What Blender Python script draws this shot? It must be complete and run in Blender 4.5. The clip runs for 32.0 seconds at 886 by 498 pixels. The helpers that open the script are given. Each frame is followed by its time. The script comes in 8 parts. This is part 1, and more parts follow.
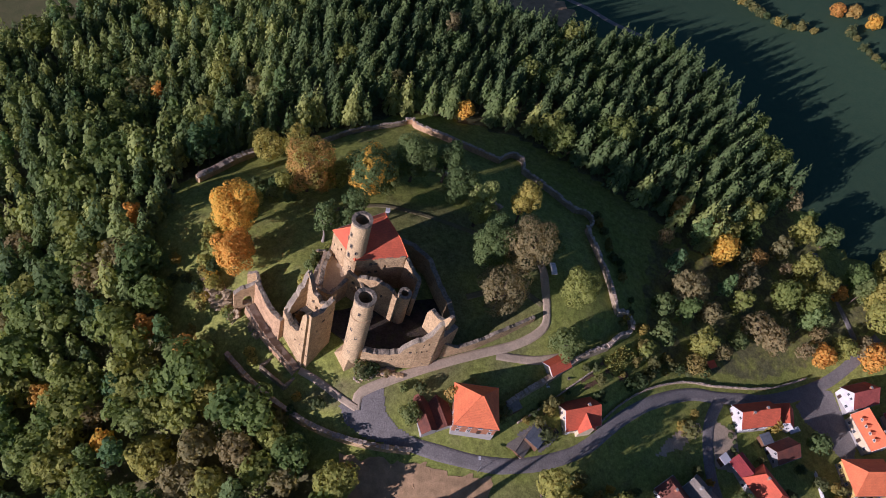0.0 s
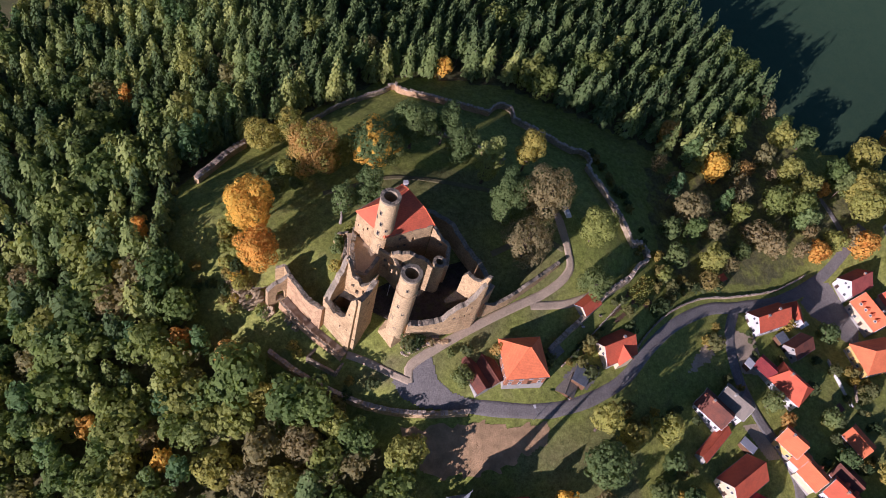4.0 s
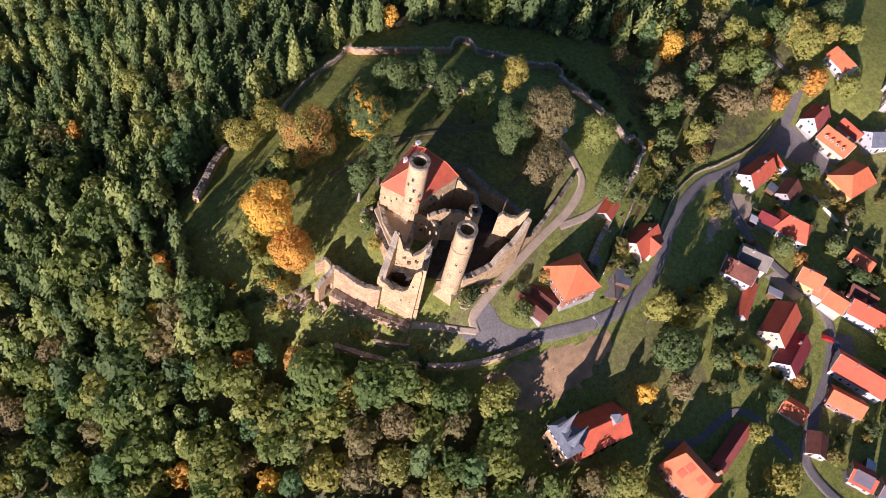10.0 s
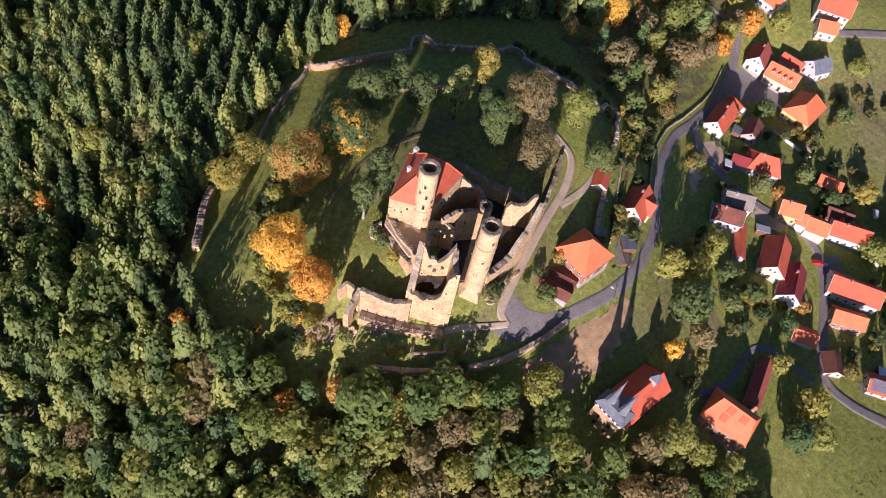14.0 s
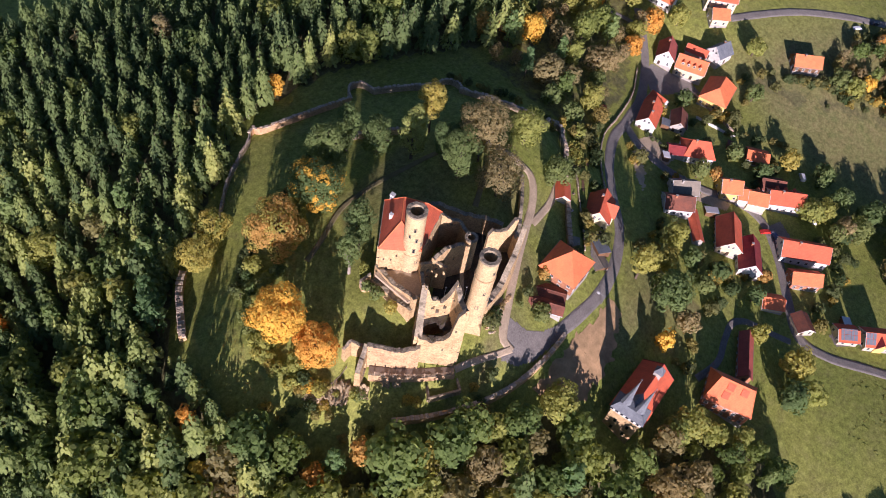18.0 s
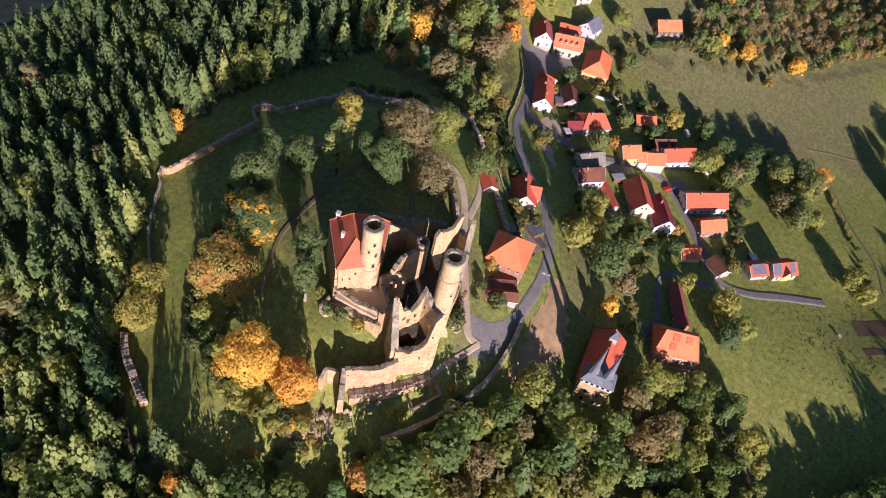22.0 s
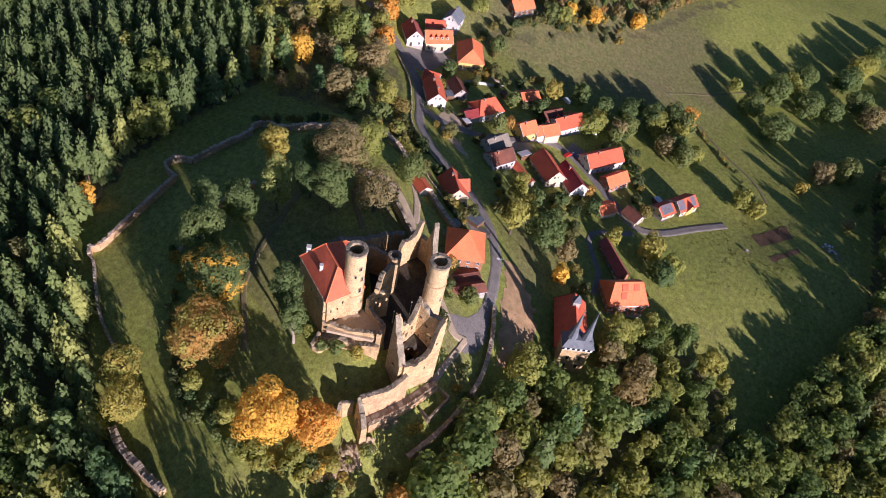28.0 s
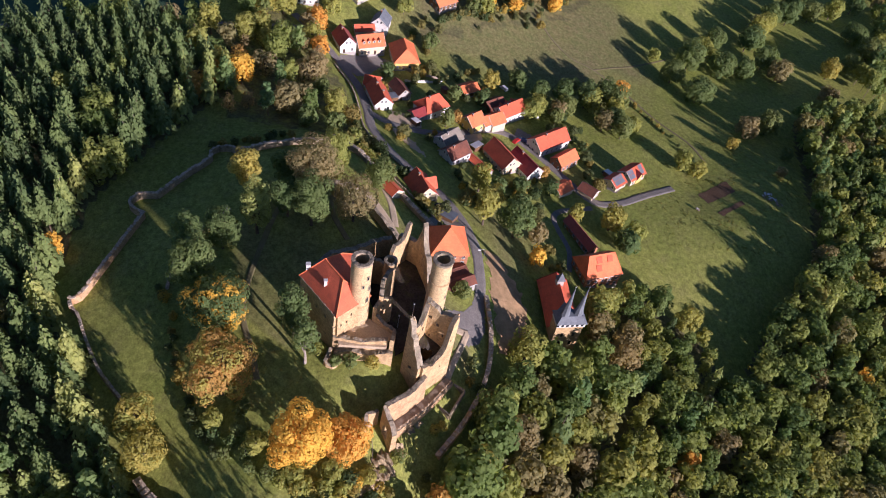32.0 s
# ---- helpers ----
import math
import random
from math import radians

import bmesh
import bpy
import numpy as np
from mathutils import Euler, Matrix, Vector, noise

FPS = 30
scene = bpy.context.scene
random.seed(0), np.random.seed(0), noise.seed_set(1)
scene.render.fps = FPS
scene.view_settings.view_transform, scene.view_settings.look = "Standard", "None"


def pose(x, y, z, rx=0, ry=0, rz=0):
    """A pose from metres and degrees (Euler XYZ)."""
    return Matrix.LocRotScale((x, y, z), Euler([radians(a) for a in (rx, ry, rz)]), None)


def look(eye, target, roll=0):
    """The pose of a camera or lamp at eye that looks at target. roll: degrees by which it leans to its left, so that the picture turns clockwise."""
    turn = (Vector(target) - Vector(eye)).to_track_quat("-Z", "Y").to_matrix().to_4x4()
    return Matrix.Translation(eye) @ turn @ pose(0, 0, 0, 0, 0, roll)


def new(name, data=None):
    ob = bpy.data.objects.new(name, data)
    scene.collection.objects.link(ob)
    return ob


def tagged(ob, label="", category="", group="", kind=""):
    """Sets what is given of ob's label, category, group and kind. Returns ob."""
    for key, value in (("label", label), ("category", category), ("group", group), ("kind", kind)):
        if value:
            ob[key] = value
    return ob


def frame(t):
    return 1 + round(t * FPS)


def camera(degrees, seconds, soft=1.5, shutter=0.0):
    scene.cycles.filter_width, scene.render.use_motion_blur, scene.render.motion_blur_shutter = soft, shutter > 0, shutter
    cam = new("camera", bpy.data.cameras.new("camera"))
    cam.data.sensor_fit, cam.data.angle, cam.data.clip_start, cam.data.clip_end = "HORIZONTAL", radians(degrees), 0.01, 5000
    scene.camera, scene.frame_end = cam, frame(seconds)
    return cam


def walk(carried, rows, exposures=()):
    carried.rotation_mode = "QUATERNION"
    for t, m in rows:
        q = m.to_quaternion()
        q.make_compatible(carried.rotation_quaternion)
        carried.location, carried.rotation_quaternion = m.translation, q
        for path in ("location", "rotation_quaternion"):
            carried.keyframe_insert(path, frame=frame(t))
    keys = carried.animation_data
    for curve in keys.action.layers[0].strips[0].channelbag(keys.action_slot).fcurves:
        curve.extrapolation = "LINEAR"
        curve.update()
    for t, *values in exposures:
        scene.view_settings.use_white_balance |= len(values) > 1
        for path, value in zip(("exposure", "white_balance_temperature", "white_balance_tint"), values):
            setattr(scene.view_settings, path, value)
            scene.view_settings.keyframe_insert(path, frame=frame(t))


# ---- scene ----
cam = camera(62.03, 32.0, 0.95)
PATH = [  # seconds; place in metres; pitch from straight down, lean, heading in degrees
    (0.0, -15.01, -101.06, 195.00, 36.060, -12.299, -0.166),
    (0.5, -18.30, -100.65, 194.78, 35.900, -12.157, -1.438),
    (1.0, -21.88, -100.06, 194.45, 35.705, -12.013, -2.824),
    (1.5, -25.21, -99.39, 194.27, 35.470, -11.872, -4.112),
    (2.0, -28.71, -98.61, 194.07, 35.201, -11.717, -5.508),
    (2.5, -31.91, -97.75, 193.90, 34.930, -11.542, -6.815),
    (3.0, -35.47, -96.88, 193.63, 34.663, -11.388, -8.275),
    (3.5, -38.70, -95.85, 193.46, 34.386, -11.239, -9.643),
    (5.5, -51.32, -91.11, 192.75, 33.422, -10.418, -15.473),
    (6.0, -54.49, -89.74, 192.52, 33.220, -10.185, -17.020),
    (6.5, -57.37, -88.53, 192.23, 33.093, -9.939, -18.483),
    (7.0, -60.20, -87.05, 192.23, 32.878, -9.652, -20.021),
    (7.5, -62.89, -85.57, 192.04, 32.703, -9.396, -21.478),
    (8.0, -65.75, -84.03, 191.81, 32.532, -9.119, -23.051),
    (8.5, -68.26, -82.40, 191.77, 32.308, -8.871, -24.485),
    (9.0, -70.99, -80.59, 191.57, 32.097, -8.653, -26.054),
    (9.5, -73.65, -78.89, 191.25, 31.947, -8.499, -27.528),
    (10.0, -76.26, -76.93, 190.99, 31.753, -8.313, -29.115),
    (10.5, -78.88, -75.09, 190.55, 31.673, -8.195, -30.604),
    (11.0, -81.55, -72.91, 190.27, 31.562, -8.065, -32.223),
    (11.5, -83.99, -70.80, 189.88, 31.544, -7.943, -33.722),
    (12.0, -86.45, -68.36, 189.62, 31.564, -7.809, -35.336),
    (12.5, -88.69, -66.20, 189.34, 31.698, -7.658, -36.838),
    (13.0, -91.03, -63.59, 189.01, 31.901, -7.535, -38.454),
    (13.5, -93.12, -61.30, 188.75, 32.211, -7.400, -39.966),
    (14.0, -95.51, -58.68, 188.25, 32.684, -7.269, -41.657),
    (14.5, -97.52, -56.55, 187.85, 33.222, -7.103, -43.190),
    (16.5, -104.95, -46.42, 186.79, 35.574, -6.836, -49.730),
    (17.0, -106.78, -43.79, 186.44, 36.024, -6.879, -51.512),
    (17.5, -108.25, -41.55, 186.24, 36.366, -6.917, -53.163),
    (18.0, -109.82, -38.71, 186.00, 36.651, -7.087, -55.013),
    (18.5, -111.22, -35.90, 185.60, 36.898, -7.347, -56.752),
    (19.0, -112.78, -32.98, 185.17, 37.165, -7.601, -58.696),
    (19.5, -114.05, -30.27, 184.75, 37.410, -7.847, -60.468),
    (20.0, -115.27, -27.39, 184.37, 37.629, -8.114, -62.363),
    (20.5, -116.43, -24.49, 183.99, 37.853, -8.399, -64.160),
    (21.0, -117.59, -21.64, 183.60, 38.110, -8.667, -66.077),
    (21.5, -118.63, -18.91, 183.34, 38.352, -8.877, -67.803),
    (22.0, -119.67, -15.76, 183.00, 38.619, -9.064, -69.644),
    (22.5, -120.51, -13.02, 182.73, 38.865, -9.160, -71.266),
    (23.0, -121.55, -10.03, 182.37, 39.163, -9.257, -72.992),
    (23.5, -122.40, -7.29, 182.12, 39.419, -9.308, -74.550),
    (24.0, -123.26, -4.40, 181.89, 39.676, -9.353, -76.191),
    (24.5, -123.85, -1.52, 181.73, 39.890, -9.421, -77.688),
    (25.0, -124.49, 1.67, 181.42, 40.144, -9.476, -79.318),
    (25.5, -125.05, 4.35, 181.34, 40.359, -9.456, -80.744),
    (27.5, -127.16, 15.38, 180.62, 41.390, -9.230, -86.503),
    (28.0, -127.48, 18.43, 180.30, 41.647, -9.154, -87.976),
    (28.5, -127.71, 21.23, 180.10, 41.862, -9.077, -89.306),
    (29.0, -127.83, 24.24, 179.86, 42.077, -8.991, -90.737),
    (29.5, -128.03, 26.87, 179.60, 42.314, -8.878, -92.039),
    (30.0, -128.04, 29.97, 179.25, 42.531, -8.791, -93.476),
    (30.5, -128.05, 32.66, 179.01, 42.704, -8.679, -94.754),
    (31.0, -128.08, 35.63, 178.71, 42.904, -8.580, -96.123),
    (31.5, -127.90, 38.38, 178.46, 43.045, -8.477, -97.390),
    (32.0, -127.79, 41.14, 178.19, 43.194, -8.353, -98.710),
]
EXPOSURES = [(0.0, 0.33, 5030, 26), (6.0, 0.70, 5180, 27), (13.0, 0.89, 5340, 27), (20.0, 0.91, 5360, 25), (32.0, 0.86, 5260, 24)]
walk(cam, [(t, pose(x, y, z, rx, ry, rz)) for t, x, y, z, rx, ry, rz in PATH], EXPOSURES)

# ---- light: a low, warm autumn sun and a clear sky ----
SUN_EL, SUN_FROM = 13.5, (-0.829, -0.559)
world = bpy.data.worlds.new("sky")
scene.world = world
world.use_nodes = True
wn = world.node_tree.nodes
sky = wn.new("ShaderNodeTexSky")
sky.sky_type, sky.sun_disc = "NISHITA", False
sky.sun_elevation, sky.sun_rotation = radians(SUN_EL), math.atan2(SUN_FROM[0], SUN_FROM[1])
sky.air_density, sky.dust_density, sky.altitude = 0.68, 0.3, 800
world.node_tree.links.new(sky.outputs[0], wn["Background"].inputs[0])
wn["Background"].inputs[1].default_value = 0.05
sun = new("sun", bpy.data.lights.new("sun", "SUN"))
sun.data.energy, sun.data.angle, sun.data.color = 4.6, radians(0.55), (1.0, 0.80, 0.66)
sun.matrix_world = look((SUN_FROM[0] * 400, SUN_FROM[1] * 400, 400 * math.tan(radians(SUN_EL))), (0, 0, 0))

# ---- shared helpers ----
rng = random.Random(7)


class Shell:
    """Vertices and faces of one mesh in the making."""

    def __init__(self):
        self.v, self.f = [], []

    def add(self, pts, faces):
        n = len(self.v)
        self.v.extend([tuple(p) for p in pts])
        self.f.extend([tuple(i + n for i in q) for q in faces])
        return self

    def box(self, x0, y0, z0, x1, y1, z1, m=None):
        p = [Vector(c) for c in ((x0, y0, z0), (x1, y0, z0), (x1, y1, z0), (x0, y1, z0), (x0, y0, z1), (x1, y0, z1), (x1, y1, z1), (x0, y1, z1))]
        if m is not None:
            p = [m @ c for c in p]
        return self.add(p, [(0, 3, 2, 1), (4, 5, 6, 7), (0, 1, 5, 4), (1, 2, 6, 5), (2, 3, 7, 6), (3, 0, 4, 7)])

    def loft(self, rings, cap=True):
        """Closed rings of equal length, joined one to the next."""
        n = len(rings[0])
        faces = []
        for k in range(len(rings) - 1):
            for i in range(n):
                j = (i + 1) % n
                faces.append((k * n + i, k * n + j, (k + 1) * n + j, (k + 1) * n + i))
        if cap:
            faces.append(tuple(range(n - 1, -1, -1)))
            faces.append(tuple((len(rings) - 1) * n + i for i in range(n)))
        return self.add([p for r in rings for p in r], faces)

    def tube(self, x, y, profile, sides=10, turn=0.0):
        """A turned body: profile is radius and height, from the foot up."""
        return self.loft([[(x + r * math.cos(turn + 2 * math.pi * i / sides), y + r * math.sin(turn + 2 * math.pi * i / sides), z) for i in range(sides)] for r, z in profile])

    def rod(self, a, b, r, sides=6):
        a, b = Vector(a), Vector(b)
        q = (b - a).to_track_quat("Z", "Y")
        return self.loft([[c + q @ Vector((r * math.cos(2 * math.pi * i / sides), r * math.sin(2 * math.pi * i / sides), 0)) for i in range(sides)] for c in (a, b)])

    def pipe(self, pts, r, sides=4):
        """One bent bar through the points."""
        rings = []
        for i, p in enumerate(pts):
            d = (Vector(pts[min(i + 1, len(pts) - 1)]) - Vector(pts[max(i - 1, 0)])).to_track_quat("Z", "Y")
            rings.append([Vector(p) + d @ Vector((r * math.cos(2 * math.pi * k / sides), r * math.sin(2 * math.pi * k / sides), 0)) for k in range(sides)])
        return self.loft(rings)

    def slab(self, polys, thick):
        """Polygons that share corners, as one plate with a thickness downwards."""
        keys, pts, faces = {}, [], []
        for poly in polys:
            q = []
            for p in poly:
                k = tuple(round(c, 3) for c in p)
                if k not in keys:
                    keys[k] = len(pts)
                    pts.append(k)
                q.append(keys[k])
            faces.append(tuple(q))
        n = len(pts)
        edges = {}
        for q in faces:
            for a, b in zip(q, q[1:] + q[:1]):
                edges[(a, b)] = True
        out = list(faces) + [tuple(i + n for i in reversed(q)) for q in faces]
        for a, b in edges:
            if (b, a) not in edges:
                out.append((a, a + n, b + n, b))
        return self.add(pts + [(x, y, z - thick) for x, y, z in pts], out)

    def mesh(self, name, materials, smooth=False):
        me = bpy.data.meshes.new(name)
        me.from_pydata(self.v, [], self.f)
        for m in materials if isinstance(materials, (list, tuple)) else [materials]:
            me.materials.append(m)
        if smooth:
            me.polygons.foreach_set("use_smooth", [True] * len(me.polygons))
        me.update()
        return me


def part(name, shell, material, parent=None, label="", smooth=False):
    """One mesh object, from a Shell or a finished mesh, under a thing or a part."""
    me = shell.mesh(name, material, smooth) if isinstance(shell, Shell) else shell
    ob = new(name, me)
    if parent is not None:
        ob.parent = parent
    return tagged(ob, label)


def thing(name, m, label, category, group="", kind=""):
    ob = new(name)
    ob.empty_display_size = 0.5
    ob.matrix_world = m
    return tagged(ob, label, category, group, kind)


# The lie of the land: rounded hills (centre, spread, height) over a base level.
BASE = -43.6
HILLS = [(20, 40, 60, 7.8), (165, 150, 140, 8.5), (-45, 45, 40, 8.4), (270, -30, 40, 6.2), (-150, -180, 90, -15.8), (30, 60, 28, -0.7), (-15, 19, 8, 4.0), (320, 230, 80, 34.0), (-120, 75, 20, 15.2), (0, 45, 60, 11.8), (150, 105, 90, 9.9), (90, -165, 40, 12.1), (-30, 135, 28, 8.9), (15, 30, 60, 9.6), (300, -45, 60, 7.5), (180, 0, 20, -6.9), (165, 120, 140, 10.2), (-60, 45, 20, 11.1), (-15, 0, 20, 5.4), (75, 30, 20, 8.0), (30, -15, 40, 6.7), (15, 165, 60, 5.6), (315, -30, 90, 14.5), (105, -150, 20, -5.8), (315, -195, 40, 9.9), (105, 120, 140, 9.4)]


def ground(x, y):
    z = BASE
    for a, b, s, h in HILLS:
        z += h * math.exp(-((x - a) ** 2 + (y - b) ** 2) / (2 * s * s))
    return z


def inside(x, y, poly):
    hit = False
    for (ax, ay), (bx, by) in zip(poly, poly[-1:] + poly[:-1]):
        if (ay > y) != (by > y) and x < (bx - ax) * (y - ay) / (by - ay) + ax:
            hit = not hit
    return hit


def reach(x, y, line):
    """Distance from a point to a line of corners."""
    best = 1e9
    for (ax, ay), (bx, by) in zip(line[:-1], line[1:]):
        dx, dy = bx - ax, by - ay
        s = min(max(((x - ax) * dx + (y - ay) * dy) / (dx * dx + dy * dy + 1e-9), 0), 1)
        best = min(best, math.hypot(x - ax - s * dx, y - ay - s * dy))
    return best


def smooth_line(pts, step=2.0):
    """A rounded line through the corners, in even steps."""
    out = []
    p = [pts[0]] + list(pts) + [pts[-1]]
    for i in range(1, len(p) - 2):
        a, b, c, d = (np.array(q, float) for q in p[i - 1:i + 3])
        n = max(2, int(np.linalg.norm(c - b) / step))
        for k in range(n):
            t = k / n
            out.append(tuple(0.5 * (2 * b + (c - a) * t + (2 * a - 5 * b + 4 * c - d) * t * t + (3 * b - a - 3 * c + d) * t ** 3)))
    out.append(tuple(float(c) for c in pts[-1]))
    return out

# ---- materials ----
class Nodes:
    """A short way to write a node material."""

    def __init__(self, name):
        self.mat = bpy.data.materials.new(name)
        self.mat.use_nodes = True
        self.t = self.mat.node_tree
        self.bsdf = self.t.nodes["Principled BSDF"]

    def n(self, kind):
        return self.t.nodes.new("ShaderNode" + kind)

    def link(self, a, b):
        self.t.links.new(a, b)

    def coords(self, space="Object"):
        if space == "World":
            return self.n("NewGeometry").outputs["Position"]
        return self.n("TexCoord").outputs[space]

    def noise(self, scale, detail=4.0, rough=0.6, vec=None):
        t = self.n("TexNoise")
        t.inputs["Scale"].default_value, t.inputs["Detail"].default_value, t.inputs["Roughness"].default_value = scale, detail, rough
        self.link(vec if vec is not None else self.coords("World"), t.inputs["Vector"])
        return t.outputs["Fac"]

    def ramp(self, fac, stops, mode="LINEAR"):
        r = self.n("ValToRGB")
        r.color_ramp.interpolation = mode
        while len(r.color_ramp.elements) < len(stops):
            r.color_ramp.elements.new(0.5)
        for e, (p, c) in zip(r.color_ramp.elements, stops):
            e.position, e.color = p, (*c, 1) if len(c) == 3 else c
        self.link(fac, r.inputs[0])
        return r.outputs[0]

    def mix(self, fac, a, b, mode="MIX"):
        m = self.n("Mix")
        m.data_type, m.blend_type = "RGBA", mode
        for sock, v in ((m.inputs["Factor"], fac), (m.inputs["A"], a), (m.inputs["B"], b)):
            if isinstance(v, (int, float)):
                sock.default_value = v
            elif isinstance(v, tuple):
                sock.default_value = (*v, 1)
            else:
                self.link(v, sock)
        return m.outputs["Result"]

    def math(self, op, a, b=0.0):
        m = self.n("Math")
        m.operation = op
        for sock, v in zip(m.inputs, (a, b)):
            if isinstance(v, (int, float)):
                sock.default_value = v
            else:
                self.link(v, sock)
        return m.outputs[0]

    def bump(self, height, strength=0.5, distance=0.1):
        b = self.n("Bump")
        b.inputs["Strength"].default_value, b.inputs["Distance"].default_value = strength, distance
        self.link(height, b.inputs["Height"])
        self.link(b.outputs[0], self.bsdf.inputs["Normal"])

    def done(self, color, rough=0.85, metal=0.0, spec=0.3):
        if isinstance(color, tuple):
            self.bsdf.inputs["Base Color"].default_value = (*color, 1)
        else:
            self.link(color, self.bsdf.inputs["Base Color"])
        if isinstance(rough, (int, float)):
            self.bsdf.inputs["Roughness"].default_value = rough
        else:
            self.link(rough, self.bsdf.inputs["Roughness"])
        self.bsdf.inputs["Metallic"].default_value = metal
        self.bsdf.inputs["Specular IOR Level"].default_value = spec
        return self.mat


def grey(v, warm=0.0):
    return (v * (1 + warm), v, v * (1 - warm))


def stone(name, base, dark, moss=0.0, scale=1.0, rough=0.45):
    """Rubble masonry: courses of uneven stones, weather stains, some moss."""
    k = Nodes(name)
    pos = k.coords("World")
    vor = k.n("TexVoronoi")
    vor.inputs["Scale"].default_value = 1.9 * scale
    k.link(pos, vor.inputs["Vector"])
    sep = k.n("SeparateColor")
    k.link(vor.outputs["Color"], sep.inputs[0])
    stains = k.noise(0.22, 6, 0.65)
    fine = k.noise(3.0, 5, 0.7)
    c = k.mix(k.ramp(stains, [(0.38, (0, 0, 0)), (0.66, (1, 1, 1))]), base, dark)
    c = k.mix(rough, c, k.ramp(sep.outputs[0], [(0.0, grey(0.38, 0.1)), (0.5, grey(0.85, 0.05)), (1.0, grey(1.15, 0.05))]), "MULTIPLY")
    c = k.mix(rough * 0.9, c, k.ramp(fine, [(0.32, grey(0.35, 0.05)), (0.62, grey(1.05))]), "MULTIPLY")
    c = k.mix(k.ramp(k.noise(0.9, 6, 0.8), [(0.60, (0, 0, 0)), (0.74, (0.7, 0.7, 0.7))]), c, tuple(v * 0.45 for v in dark))
    if moss:
        c = k.mix(k.math("MULTIPLY", k.ramp(k.noise(0.5, 5, 0.7), [(0.52, (0, 0, 0)), (0.62, (1, 1, 1))]), moss), c, (0.09, 0.10, 0.03))
    h = k.math("ADD", vor.outputs["Distance"], fine)
    k.bump(h, 0.7, 0.12)
    return k.done(c, 0.95, spec=0.1)


def plain(name, color, rough=0.8, spread=0.25, scale=0.6, metal=0.0, bump=0.15, spec=0.3):
    """A painted, rendered or wooden surface with soft stains and a fine grain."""
    k = Nodes(name)
    a, b = k.noise(scale, 5), k.noise(scale * 9, 4)
    c = k.mix(k.ramp(a, [(0.3, (0, 0, 0)), (0.7, (1, 1, 1))]), color, tuple(v * (1 - spread) for v in color))
    c = k.mix(0.35, c, k.ramp(b, [(0.3, grey(0.55)), (0.7, grey(1.0))]), "MULTIPLY")
    k.bump(b, bump, 0.05)
    return k.done(c, rough, metal, spec)


def tiles(name, color, dark, streak=0.5):
    """Clay roof tiles: rows down the slope, each building a shade apart, weathered patches."""
    k = Nodes(name)
    pos = k.coords("Object")
    sep = k.n("SeparateXYZ")
    k.link(pos, sep.inputs[0])
    rows = k.n("TexWave")
    rows.wave_type, rows.bands_direction, rows.wave_profile = "BANDS", "Z", "SAW"
    rows.inputs["Scale"].default_value = 0.9
    k.link(pos, rows.inputs["Vector"])
    cell = k.n("TexVoronoi")
    cell.inputs["Scale"].default_value = 3.2
    k.link(pos, cell.inputs["Vector"])
    tone = k.n("SeparateColor")
    k.link(cell.outputs["Color"], tone.inputs[0])
    patches = k.noise(0.35, 6, 0.7)
    c = k.mix(k.ramp(patches, [(0.42, (0, 0, 0)), (0.72, (1, 1, 1))]), color, dark)
    c = k.mix(streak, c, k.ramp(tone.outputs[0], [(0.0, grey(0.62)), (1.0, grey(1.0))]), "MULTIPLY")
    c = k.mix(0.25, c, k.ramp(rows.outputs["Fac"], [(0.0, grey(0.45)), (0.25, grey(1.0))]), "MULTIPLY")
    c = k.mix(k.ramp(k.noise(1.3, 5, 0.75), [(0.60, (0, 0, 0)), (0.75, (0.5, 0.5, 0.5))]), c, tuple(v * 0.45 for v in dark))
    k.bump(rows.outputs["Fac"], 0.5, 0.05)
    return k.done(c, 0.75, spec=0.25)


